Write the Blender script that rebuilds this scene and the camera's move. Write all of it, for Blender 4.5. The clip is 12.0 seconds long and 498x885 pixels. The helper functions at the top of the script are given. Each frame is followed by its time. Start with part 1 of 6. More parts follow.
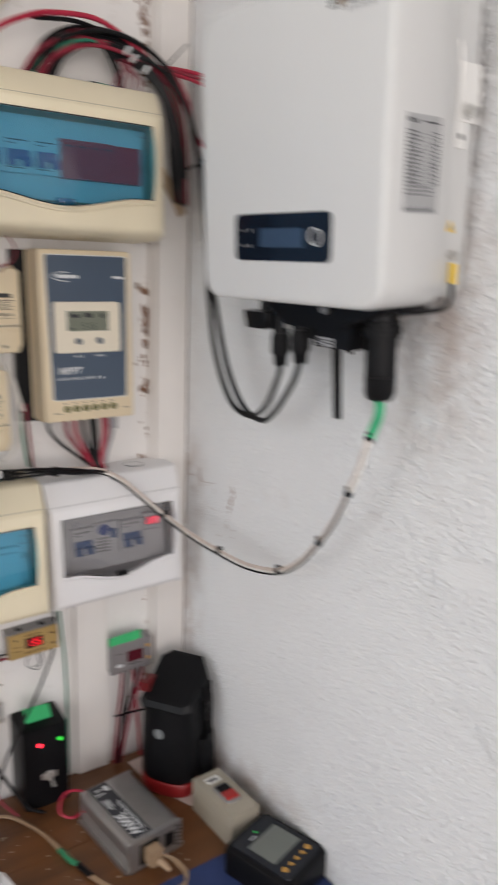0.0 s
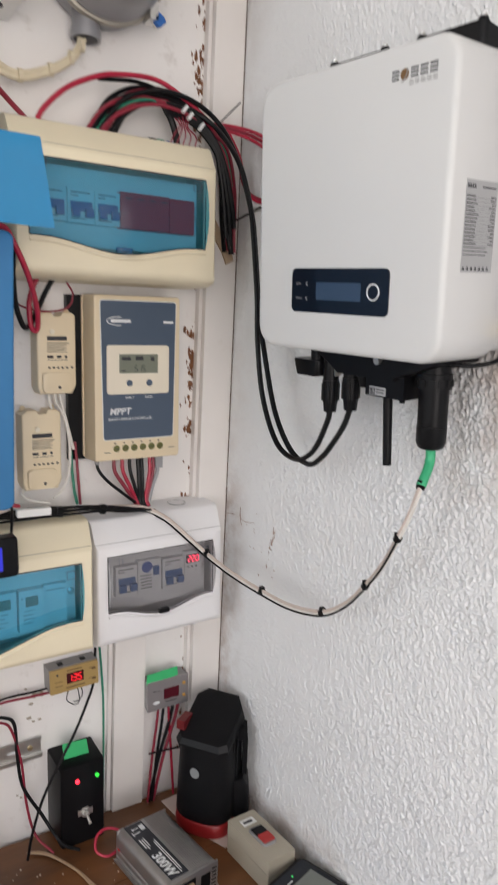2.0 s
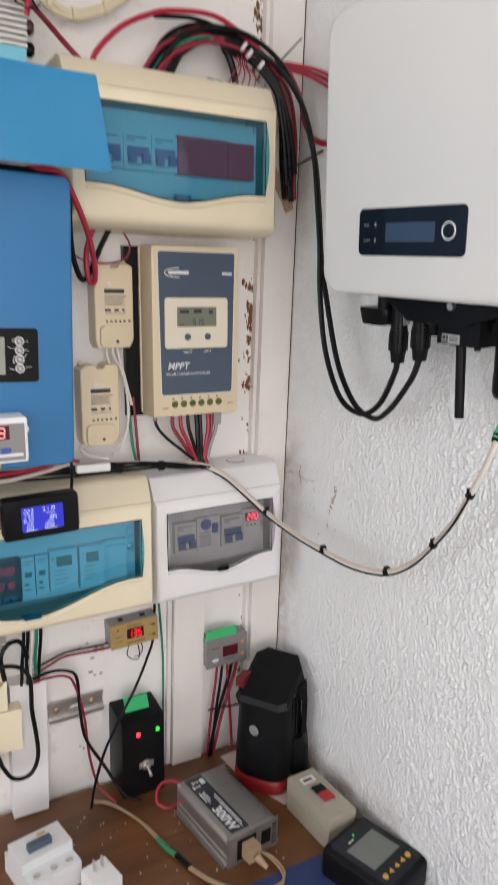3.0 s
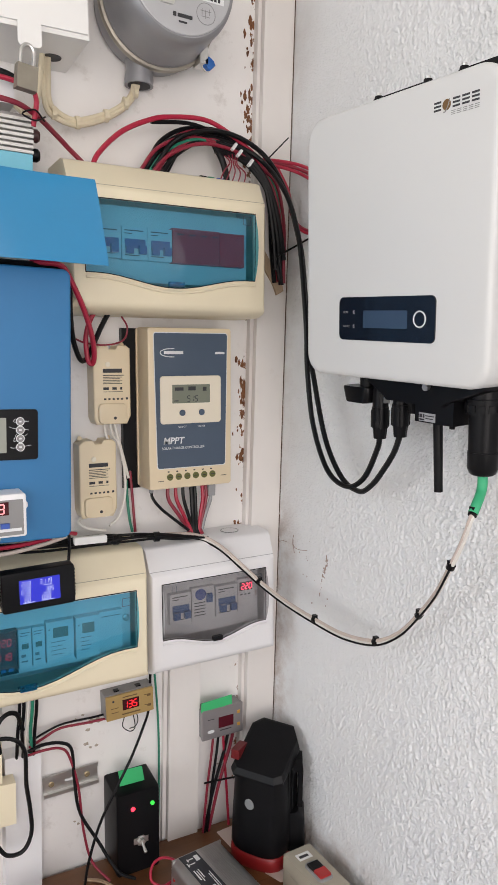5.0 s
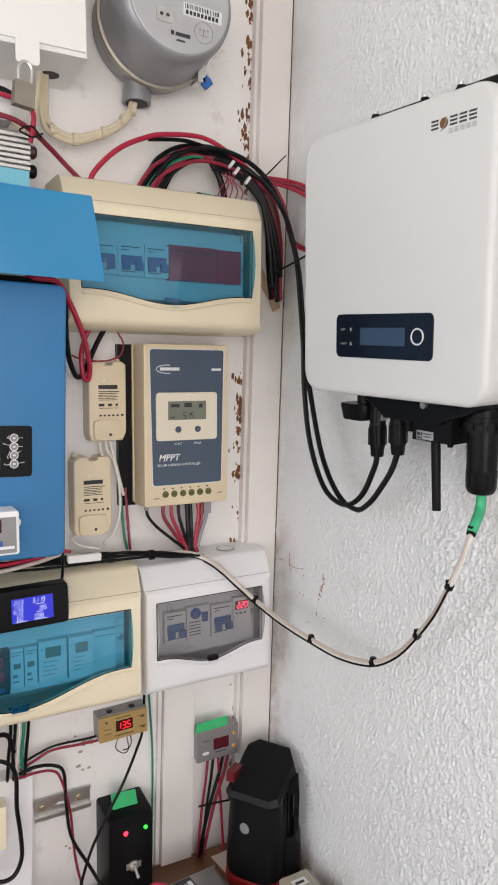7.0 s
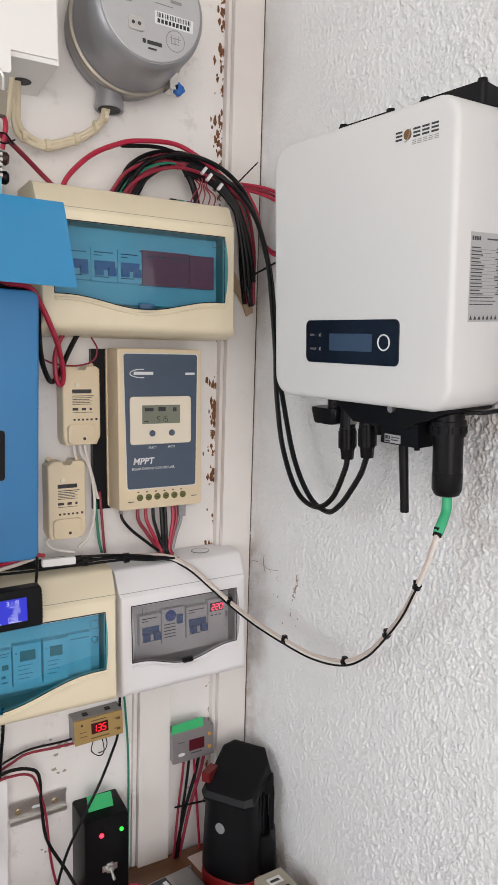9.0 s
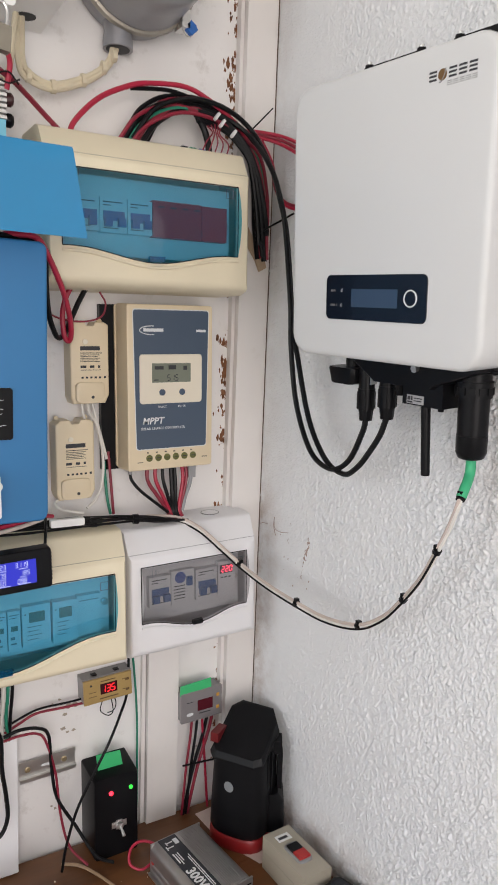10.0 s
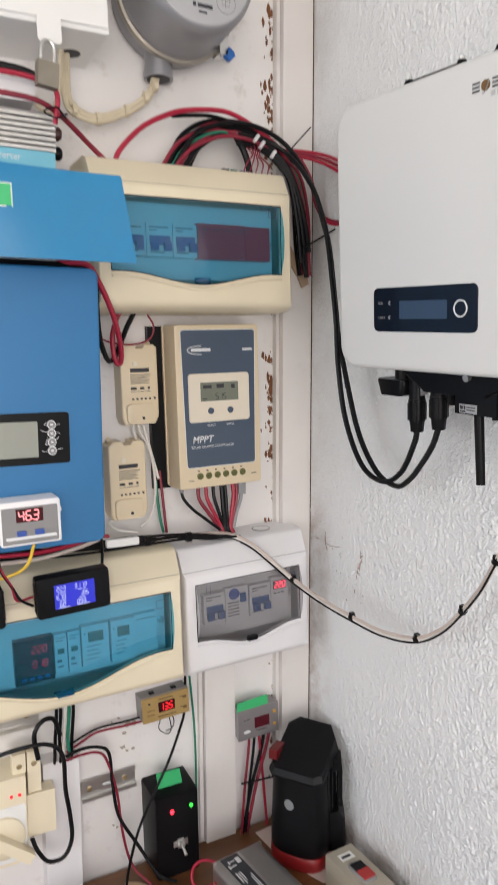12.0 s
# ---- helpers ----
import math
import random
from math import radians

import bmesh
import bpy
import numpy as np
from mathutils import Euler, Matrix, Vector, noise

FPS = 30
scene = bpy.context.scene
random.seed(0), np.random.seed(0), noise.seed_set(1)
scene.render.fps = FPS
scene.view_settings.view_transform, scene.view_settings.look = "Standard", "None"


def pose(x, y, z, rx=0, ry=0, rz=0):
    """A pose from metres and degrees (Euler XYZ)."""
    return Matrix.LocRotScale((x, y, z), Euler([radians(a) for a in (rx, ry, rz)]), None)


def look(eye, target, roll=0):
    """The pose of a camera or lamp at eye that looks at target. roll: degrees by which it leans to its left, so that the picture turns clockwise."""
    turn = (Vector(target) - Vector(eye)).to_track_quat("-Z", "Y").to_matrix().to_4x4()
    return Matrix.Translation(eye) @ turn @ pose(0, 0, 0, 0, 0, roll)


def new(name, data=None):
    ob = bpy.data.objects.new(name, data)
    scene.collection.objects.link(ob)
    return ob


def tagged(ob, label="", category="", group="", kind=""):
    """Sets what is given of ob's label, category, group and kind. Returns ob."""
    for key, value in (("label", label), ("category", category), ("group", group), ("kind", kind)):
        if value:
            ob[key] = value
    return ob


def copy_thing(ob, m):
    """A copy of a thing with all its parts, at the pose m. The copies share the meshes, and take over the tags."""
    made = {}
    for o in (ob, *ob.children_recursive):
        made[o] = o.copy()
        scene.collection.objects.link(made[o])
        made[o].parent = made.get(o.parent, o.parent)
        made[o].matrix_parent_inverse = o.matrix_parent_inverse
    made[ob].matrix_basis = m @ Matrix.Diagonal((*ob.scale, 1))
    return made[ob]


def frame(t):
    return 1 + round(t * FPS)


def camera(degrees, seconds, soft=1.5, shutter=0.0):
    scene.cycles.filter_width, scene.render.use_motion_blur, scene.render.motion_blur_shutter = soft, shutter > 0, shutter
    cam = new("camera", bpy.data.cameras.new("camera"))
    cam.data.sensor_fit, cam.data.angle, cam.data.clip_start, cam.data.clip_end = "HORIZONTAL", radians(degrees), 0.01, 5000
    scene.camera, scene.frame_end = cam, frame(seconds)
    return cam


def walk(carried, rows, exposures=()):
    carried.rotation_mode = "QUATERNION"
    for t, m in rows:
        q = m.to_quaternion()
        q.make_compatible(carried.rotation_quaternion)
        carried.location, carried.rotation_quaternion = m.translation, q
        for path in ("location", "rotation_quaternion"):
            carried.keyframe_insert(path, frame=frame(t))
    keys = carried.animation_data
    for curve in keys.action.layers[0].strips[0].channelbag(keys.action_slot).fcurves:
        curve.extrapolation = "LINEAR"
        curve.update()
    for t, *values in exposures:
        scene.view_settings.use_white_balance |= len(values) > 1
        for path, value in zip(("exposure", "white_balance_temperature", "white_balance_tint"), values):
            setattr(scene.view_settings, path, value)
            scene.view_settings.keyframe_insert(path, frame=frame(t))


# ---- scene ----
cam = camera(38.8, 12.0, 0.6, 0.5)
PATH = [
    (0, (-0.577, -1.037, 0.79), (0.541, 0.575, 0.398), 1.8),
    (0.1, (-0.608, -1.021, 0.803), (0.474, 0.612, 0.401), 2.5),
    (0.2, (-0.64, -1.016, 0.793), (0.458, 0.608, 0.395), 3.8),
    (0.3, (-0.667, -1.022, 0.791), (0.466, 0.59, 0.447), 3.6),
    (0.5, (-0.682, -1.04, 0.799), (0.504, 0.548, 0.53), 4.2),
    (0.7, (-0.679, -1.062, 0.806), (0.554, 0.492, 0.557), 3.7),
    (1, (-0.663, -1.072, 0.807), (0.529, 0.519, 0.588), 3.5),
    (1.2, (-0.666, -1.069, 0.808), (0.484, 0.555, 0.606), 3.0),
    (1.5, (-0.647, -1.053, 0.812), (0.459, 0.601, 0.607), 2.7),
    (1.7, (-0.633, -1.042, 0.809), (0.449, 0.619, 0.542), 2.9),
    (2, (-0.625, -1.03, 0.805), (0.464, 0.62, 0.504), 2.7),
    (2.2, (-0.609, -1.019, 0.796), (0.492, 0.608, 0.421), 2.8),
    (2.5, (-0.601, -1.003, 0.786), (0.41, 0.669, 0.36), 1.4),
    (2.6, (-0.602, -1.002, 0.787), (0.39, 0.68, 0.358), 1.3),
    (2.8, (-0.606, -1.002, 0.787), (0.343, 0.704, 0.350), 1.7),
    (3, (-0.622, -1.002, 0.785), (0.337, 0.707, 0.383), 2.0),
    (3.2, (-0.642, -1.029, 0.793), (0.347, 0.682, 0.49), 2.2),
    (5, (-0.621, -1.042, 0.807), (0.331, 0.702, 0.577), 1.5),
    (5.5, (-0.632, -1.04, 0.807), (0.328, 0.701, 0.586), 2.1),
    (6, (-0.622, -1.036, 0.805), (0.343, 0.699, 0.559), 1.6),
    (6.5, (-0.613, -1.029, 0.803), (0.344, 0.707, 0.533), 1.2),
    (7, (-0.617, -1.035, 0.808), (0.345, 0.709, 0.623), 1.7),
    (7.2, (-0.613, -1.039, 0.811), (0.362, 0.698, 0.632), 1.8),
    (8.8, (-0.614, -1.045, 0.812), (0.383, 0.677, 0.61), 1.6),
    (9, (-0.614, -1.05, 0.812), (0.397, 0.667, 0.633), 1.6),
    (9.5, (-0.609, -1.047, 0.813), (0.406, 0.663, 0.591), 1.6),
    (9.8, (-0.615, -1.025, 0.807), (0.389, 0.682, 0.528), 2.0),
    (10, (-0.619, -1.017, 0.808), (0.393, 0.684, 0.519), 2.1),
    (10.2, (-0.617, -1.004, 0.804), (0.371, 0.703, 0.467), 2.1),
    (10.5, (-0.616, -0.988, 0.799), (0.404, 0.688, 0.412), 2.3),
    (11, (-0.625, -1.007, 0.808), (0.352, 0.711, 0.498), 1.1),
    (11.3, (-0.619, -1.008, 0.807), (0.322, 0.727, 0.484), 0.9),
    (11.5, (-0.625, -1.007, 0.806), (0.307, 0.735, 0.491), 0.2),
    (11.7, (-0.624, -1.007, 0.807), (0.292, 0.744, 0.493), 0.2),
    (12, (-0.636, -1.015, 0.808), (0.283, 0.745, 0.563), -0.2),
]
walk(cam, [(t, look(eye, target, roll)) for t, eye, target, roll in PATH],
     exposures=[(0, -0.30), (1.5, -0.25), (2.5, -0.15), (5.5, -0.10), (8.8, -0.14), (10.5, -0.18), (12, -0.08)])

# ---- world and light ----
world = bpy.data.worlds.new("World")
scene.world = world
world.use_nodes = True
wn = world.node_tree.nodes
sky = wn.new("ShaderNodeTexSky")
sky.sky_type, sky.sun_disc, sky.sun_elevation, sky.sun_rotation = "NISHITA", False, radians(50), radians(200)
wn["Background"].inputs["Strength"].default_value = 0.12
world.node_tree.links.new(sky.outputs["Color"], wn["Background"].inputs["Color"])

sun = new("sun", bpy.data.lights.new("sun", "SUN"))
sun.data.energy, sun.data.angle, sun.data.color = 1.2, radians(12), (1.0, 0.95, 0.88)
sun.matrix_world = look((0, 0, 0), (0.34, 0.55, -0.77))

# sky light that comes in through the wide window opening behind the camera
opening = new("opening_light", bpy.data.lights.new("opening_light", "AREA"))
opening.data.shape, opening.data.size, opening.data.size_y = "RECTANGLE", 1.5, 1.35
opening.data.energy, opening.data.color = 33.5, (1.0, 0.92, 0.895)
opening.matrix_world = look((-1.10, -2.62, 0.80), (-1.10, 0.0, 0.80))
# added fill lamp in an unseen west opening, brightens surfaces facing left
side = new("west_fill_light", bpy.data.lights.new("west_fill_light", "AREA"))
side.data.shape, side.data.size, side.data.size_y = "RECTANGLE", 1.2, 1.1
side.data.energy, side.data.color = 17.0, (0.955, 0.975, 1.0)
side.matrix_world = look((-2.34, -0.95, 0.95), (0.0, -0.95, 0.95))


# ---- materials ----
def mat(name, col, rough=0.5, metal=0.0, var=0.07, scale=30.0, bump=0.0, bscale=300.0, dirt=None, spec=0.5, coat=0.0):
    """A plain surface with two scales of uneven tone, fine relief and, where given, a thin film of dirt."""
    m = bpy.data.materials.new(name)
    m.use_nodes = True
    nt = m.node_tree
    b = nt.nodes["Principled BSDF"]
    tc = nt.nodes.new("ShaderNodeTexCoord")
    n1 = nt.nodes.new("ShaderNodeTexNoise")
    n1.inputs["Scale"].default_value, n1.inputs["Detail"].default_value = scale, 6
    n2 = nt.nodes.new("ShaderNodeTexNoise")
    n2.inputs["Scale"].default_value, n2.inputs["Detail"].default_value = scale / 6, 3
    for n in (n1, n2):
        nt.links.new(tc.outputs["Object"], n.inputs["Vector"])
    add = nt.nodes.new("ShaderNodeMath")
    add.operation = "ADD"
    nt.links.new(n1.outputs["Fac"], add.inputs[0])
    nt.links.new(n2.outputs["Fac"], add.inputs[1])
    ramp = nt.nodes.new("ShaderNodeMapRange")
    ramp.inputs["From Min"].default_value, ramp.inputs["From Max"].default_value = 0.6, 1.4
    ramp.inputs["To Min"].default_value, ramp.inputs["To Max"].default_value = 1 - var, 1 + var
    nt.links.new(add.outputs[0], ramp.inputs["Value"])
    hsv = nt.nodes.new("ShaderNodeHueSaturation")
    hsv.inputs["Color"].default_value = (*col, 1)
    nt.links.new(ramp.outputs["Result"], hsv.inputs["Value"])
    out = hsv.outputs["Color"]
    if dirt:
        n3 = nt.nodes.new("ShaderNodeTexNoise")
        n3.inputs["Scale"].default_value, n3.inputs["Detail"].default_value, n3.inputs["Roughness"].default_value = dirt[1], 8, 0.7
        nt.links.new(tc.outputs["Object"], n3.inputs["Vector"])
        mr = nt.nodes.new("ShaderNodeMapRange")
        mr.inputs["From Min"].default_value, mr.inputs["From Max"].default_value = dirt[2], dirt[2] + 0.18
        mr.inputs["To Max"].default_value = dirt[3]
        nt.links.new(n3.outputs["Fac"], mr.inputs["Value"])
        mx = nt.nodes.new("ShaderNodeMix")
        mx.data_type = "RGBA"
        mx.inputs["B"].default_value = (*dirt[0], 1)
        for k in mx.inputs:
            if k.type == "RGBA" and k.name == "B":
                k.default_value = (*dirt[0], 1)
        ca = [k for k in mx.inputs if k.type == "RGBA" and k.name == "A"][0]
        nt.links.new(out, ca)
        nt.links.new(mr.outputs["Result"], mx.inputs[0])
        out = [k for k in mx.outputs if k.type == "RGBA"][0]
    nt.links.new(out, b.inputs["Base Color"])
    b.inputs["Roughness"].default_value, b.inputs["Metallic"].default_value = rough, metal
    b.inputs["Specular IOR Level"].default_value, b.inputs["Coat Weight"].default_value = spec, coat
    if bump:
        nb = nt.nodes.new("ShaderNodeTexNoise")
        nb.inputs["Scale"].default_value, nb.inputs["Detail"].default_value = bscale, 4
        nt.links.new(tc.outputs["Object"], nb.inputs["Vector"])
        bp = nt.nodes.new("ShaderNodeBump")
        bp.inputs["Strength"].default_value, bp.inputs["Distance"].default_value = bump, 0.002
        nt.links.new(nb.outputs["Fac"], bp.inputs["Height"])
        nt.links.new(bp.outputs["Normal"], b.inputs["Normal"])
    return m


def glow(name, col, strength):
    m = bpy.data.materials.new(name)
    m.use_nodes = True
    b = m.node_tree.nodes["Principled BSDF"]
    b.inputs["Base Color"].default_value = (*[c * 0.3 for c in col], 1)
    b.inputs["Emission Color"].default_value, b.inputs["Emission Strength"].default_value = (*col, 1), strength
    return m


def tinted(name, col, haze, milky=0.2, gloss=0.09):
    """A clear tinted plastic pane: it lets coloured light through, is a little milky and shines."""
    m = bpy.data.materials.new(name)
    m.use_nodes = True
    nt = m.node_tree
    nt.nodes.remove(nt.nodes["Principled BSDF"])
    tr, df, gl = (nt.nodes.new("ShaderNodeBsdf" + k) for k in ("Transparent", "Diffuse", "Glossy"))
    tr.inputs["Color"].default_value, df.inputs["Color"].default_value = (*col, 1), (*haze, 1)
    gl.inputs["Roughness"].default_value = 0.06
    a, c = nt.nodes.new("ShaderNodeMixShader"), nt.nodes.new("ShaderNodeMixShader")
    a.inputs[0].default_value = milky
    nt.links.new(tr.outputs[0], a.inputs[1])
    nt.links.new(df.outputs[0], a.inputs[2])
    fr = nt.nodes.new("ShaderNodeFresnel")
    fr.inputs["IOR"].default_value = 1.5 + gloss
    nt.links.new(fr.outputs[0], c.inputs[0])
    nt.links.new(a.outputs[0], c.inputs[1])
    nt.links.new(gl.outputs[0], c.inputs[2])
    nt.links.new(c.outputs[0], nt.nodes["Material Output"].inputs["Surface"])
    return m


def board_material():
    """White gloss paint on plywood, with scuffs, grey smears and brown rot that breaks through beside the corner post."""
    m = mat("painted_board", (0.84, 0.815, 0.795), 0.42, 0, 0.035, 14, 0.12, 90, ((0.42, 0.37, 0.32), 22, 0.57, 0.5))
    nt = m.node_tree
    b = nt.nodes["Principled BSDF"]
    prev = b.inputs["Base Color"].links[0].from_socket
    tc = [n for n in nt.nodes if n.type == "TEX_COORD"][0]
    sep = nt.nodes.new("ShaderNodeSeparateXYZ")
    nt.links.new(tc.outputs["Object"], sep.inputs[0])
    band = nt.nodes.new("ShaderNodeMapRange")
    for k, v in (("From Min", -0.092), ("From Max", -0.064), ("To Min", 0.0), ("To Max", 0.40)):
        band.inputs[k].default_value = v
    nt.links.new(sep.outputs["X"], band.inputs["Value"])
    ns = nt.nodes.new("ShaderNodeTexNoise")
    ns.inputs["Scale"].default_value, ns.inputs["Detail"].default_value, ns.inputs["Roughness"].default_value = 62, 7, 0.62
    nt.links.new(tc.outputs["Object"], ns.inputs["Vector"])
    big = nt.nodes.new("ShaderNodeTexNoise")
    big.inputs["Scale"].default_value = 5.0
    nt.links.new(tc.outputs["Object"], big.inputs["Vector"])
    s1 = nt.nodes.new("ShaderNodeMath")
    nt.links.new(ns.outputs["Fac"], s1.inputs[0])
    nt.links.new(band.outputs["Result"], s1.inputs[1])
    s2 = nt.nodes.new("ShaderNodeMath")
    s2.operation = "MULTIPLY_ADD"
    s2.inputs[1].default_value = 0.45
    nt.links.new(big.outputs["Fac"], s2.inputs[0])
    nt.links.new(s1.outputs[0], s2.inputs[2])
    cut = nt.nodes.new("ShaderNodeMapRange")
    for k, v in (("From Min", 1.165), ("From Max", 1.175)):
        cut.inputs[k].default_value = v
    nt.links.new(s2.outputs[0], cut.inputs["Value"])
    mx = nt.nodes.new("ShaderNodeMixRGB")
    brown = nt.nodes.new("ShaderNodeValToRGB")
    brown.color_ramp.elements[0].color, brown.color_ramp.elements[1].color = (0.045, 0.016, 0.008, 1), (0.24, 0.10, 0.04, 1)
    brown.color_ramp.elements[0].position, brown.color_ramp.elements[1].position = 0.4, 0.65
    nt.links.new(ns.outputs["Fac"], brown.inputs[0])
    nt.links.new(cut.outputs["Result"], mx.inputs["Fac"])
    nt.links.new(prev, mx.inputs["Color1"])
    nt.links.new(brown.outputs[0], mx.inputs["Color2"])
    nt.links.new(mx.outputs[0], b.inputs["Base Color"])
    return m


def wood_material():
    m = mat("brown_wood", (0.150, 0.060, 0.022), 0.36, 0, 0.32, 30, 0.15, 150, ((0.035, 0.020, 0.014), 9, 0.50, 0.65))
    nt = m.node_tree
    for n in nt.nodes:
        if n.type == "TEX_NOISE":
            mp = nt.nodes.new("ShaderNodeMapping")
            mp.inputs["Scale"].default_value = (0.12, 1.0, 1.0)
            nt.links.new(n.inputs["Vector"].links[0].from_socket, mp.inputs["Vector"])
            nt.links.new(mp.outputs[0], n.inputs["Vector"])
    return m


M_BOARD = board_material()
M_TRIM = mat("white_trim_paint", (0.78, 0.745, 0.715), 0.45, 0, 0.05, 12, 0.1, 80, ((0.48, 0.36, 0.26), 20, 0.66, 0.5))
def stucco_material():
    """White rough-cast with brown damp stains beside the corner and along the table."""
    m = mat("white_stucco", (0.80, 0.805, 0.81), 0.9, 0, 0.04, 9, 1.0, 400, ((0.56, 0.49, 0.44), 5, 0.60, 0.40), 0.2)
    nt = m.node_tree
    for knot in nt.nodes:
        if knot.type == "BUMP":
            knot.inputs["Distance"].default_value = 0.0020
    b = nt.nodes["Principled BSDF"]
    prev = b.inputs["Base Color"].links[0].from_socket
    tc = [n for n in nt.nodes if n.type == "TEX_COORD"][0]
    sep = nt.nodes.new("ShaderNodeSeparateXYZ")
    nt.links.new(tc.outputs["Object"], sep.inputs[0])
    ns = nt.nodes.new("ShaderNodeTexNoise")
    ns.inputs["Scale"].default_value, ns.inputs["Detail"].default_value, ns.inputs["Roughness"].default_value = 16, 8, 0.7
    nt.links.new(tc.outputs["Object"], ns.inputs["Vector"])

    def ramp(sock, a, z, lo, hi):
        r = nt.nodes.new("ShaderNodeMapRange")
        for k, v in (("From Min", a), ("From Max", z), ("To Min", lo), ("To Max", hi)):
            r.inputs[k].default_value = v
        nt.links.new(sock, r.inputs["Value"])
        return r.outputs["Result"]

    def op(kind, p, q):
        o = nt.nodes.new("ShaderNodeMath")
        o.operation = kind
        nt.links.new(p, o.inputs[0])
        nt.links.new(q, o.inputs[1])
        return o.outputs[0]
    side = op("MULTIPLY", ramp(sep.outputs["X"], 0.0, 0.075, 0.75, 0.0), ramp(sep.outputs["Z"], 0.60, 0.50, 0.25, 1.0))
    foot = op("MULTIPLY", ramp(sep.outputs["Z"], -0.01, 0.10, 0.8, 0.0), ramp(sep.outputs["X"], 0.36, 0.30, 0.2, 1.0))
    # brown stain beside the inverter, with the inverter's shade painted into it
    stain_shade = op("MULTIPLY", op("MULTIPLY", ramp(sep.outputs["X"], 0.40, 0.47, 0.0, 0.6), ramp(sep.outputs["X"], 0.60, 0.52, 0.0, 1.0)), op("MULTIPLY", ramp(sep.outputs["Z"], 0.55, 0.74, 0.0, 1.0), ramp(sep.outputs["Z"], 1.10, 0.85, 0.2, 1.0)))
    where = op("MULTIPLY", op("MAXIMUM", op("MAXIMUM", side, foot), stain_shade), ramp(ns.outputs["Fac"], 0.40, 0.62, 0.0, 1.0))
    mx = nt.nodes.new("ShaderNodeMixRGB")
    mx.inputs["Color2"].default_value = (0.36, 0.25, 0.19, 1)
    nt.links.new(where, mx.inputs["Fac"])
    nt.links.new(prev, mx.inputs["Color1"])
    nt.links.new(mx.outputs[0], b.inputs["Base Color"])
    return m


M_STUCCO = stucco_material()
M_PLASTER = mat("wall_plaster", (0.74, 0.73, 0.70), 0.9, 0, 0.05, 6, 0.3, 120)
M_FLOOR = mat("grey_concrete", (0.34, 0.33, 0.31), 0.8, 0, 0.15, 8, 0.3, 90)
M_GROUND = mat("unseen_ground", (0.36, 0.34, 0.30), 0.95, 0, 0.2, 2)
M_WOOD = wood_material()
M_CREAM = mat("cream_plastic", (0.80, 0.715, 0.53), 0.38, 0, 0.04, 20, 0.05, 400, ((0.55, 0.45, 0.30), 18, 0.66, 0.4))
M_BEIGE = mat("beige_plastic", (0.74, 0.62, 0.43), 0.42, 0, 0.04, 25, 0.05, 400)
M_IVORY = mat("ivory_plastic", (0.76, 0.69, 0.56), 0.45, 0, 0.04, 25, 0.05, 400)
M_WHITE = mat("white_plastic", (0.80, 0.79, 0.80), 0.35, 0, 0.02, 20)
M_SHELL = mat("white_painted_cover", (0.615, 0.615, 0.61), 0.34, 0, 0.012, 9, 0.03, 700)
M_BOXWHITE = mat("white_sheet_steel", (0.82, 0.81, 0.79), 0.4, 0.0, 0.02, 10)
M_BLUE = mat("blue_painted_steel", (0.024, 0.160, 0.365), 0.42, 0, 0.05, 10, 0.04, 500)
M_FLAP = mat("blue_plastic_film", (0.020, 0.215, 0.44), 0.3, 0, 0.06, 12)
M_NAVY = mat("slate_blue_label", (0.065, 0.092, 0.135), 0.4, 0, 0.03, 40)
M_BLACK = mat("black_plastic", (0.006, 0.006, 0.007), 0.30, 0, 0.15, 50, 0.05, 500, None, 0.16)
M_BLACKMATT = mat("matt_black_plastic", (0.006, 0.006, 0.007), 0.42, 0, 0.2, 50, 0.05, 500, None, 0.18)
M_BLACKGLOSS = mat("black_gloss_panel", (0.007, 0.009, 0.015), 0.12, 0, 0.05, 40, 0, 300, None, 0.35)
M_RUBBER = mat("black_cable_sheath", (0.006, 0.006, 0.007), 0.34, 0, 0.15, 60, 0, 300, None, 0.2)
M_REDWIRE = mat("red_cable_sheath", (0.40, 0.014, 0.045), 0.4, 0, 0.12, 60)
M_DARKRED = mat("dark_red_cable_sheath", (0.24, 0.015, 0.035), 0.4, 0, 0.12, 60)
M_GREENWIRE = mat("green_cable_sheath", (0.02, 0.21, 0.13), 0.4, 0, 0.1, 60)
M_WHITEWIRE = mat("white_cable_sheath", (0.72, 0.69, 0.64), 0.45, 0, 0.06, 60)
M_CREAMWIRE = mat("old_cream_cable", (0.66, 0.58, 0.42), 0.5, 0, 0.1, 40)
M_PINKWIRE = mat("cream_pink_cable", (0.56, 0.47, 0.42), 0.5, 0, 0.08, 60)
M_GREYWIRE = mat("grey_cable_sheath", (0.28, 0.28, 0.29), 0.5, 0, 0.1, 60)
M_YELLOW = mat("yellow_plastic", (0.75, 0.50, 0.04), 0.4)
M_GREENTAPE = mat("green_tape", (0.05, 0.48, 0.17), 0.5, 0, 0.08, 40)
M_GREENSLEEVE = mat("green_sleeve", (0.05, 0.42, 0.20), 0.45, 0, 0.06, 40)
M_ALU = mat("brushed_aluminium", (0.40, 0.39, 0.385), 0.33, 0.8, 0.08, 60, 0.05, 600)
M_STEEL = mat("galvanised_steel", (0.62, 0.61, 0.59), 0.32, 0.9, 0.12, 60)
M_BRASS = mat("worn_brass", (0.45, 0.36, 0.22), 0.4, 0.8, 0.1, 60)
M_TERMINAL = mat("olive_terminal", (0.13, 0.13, 0.04), 0.4, 0.3, 0.1, 60)
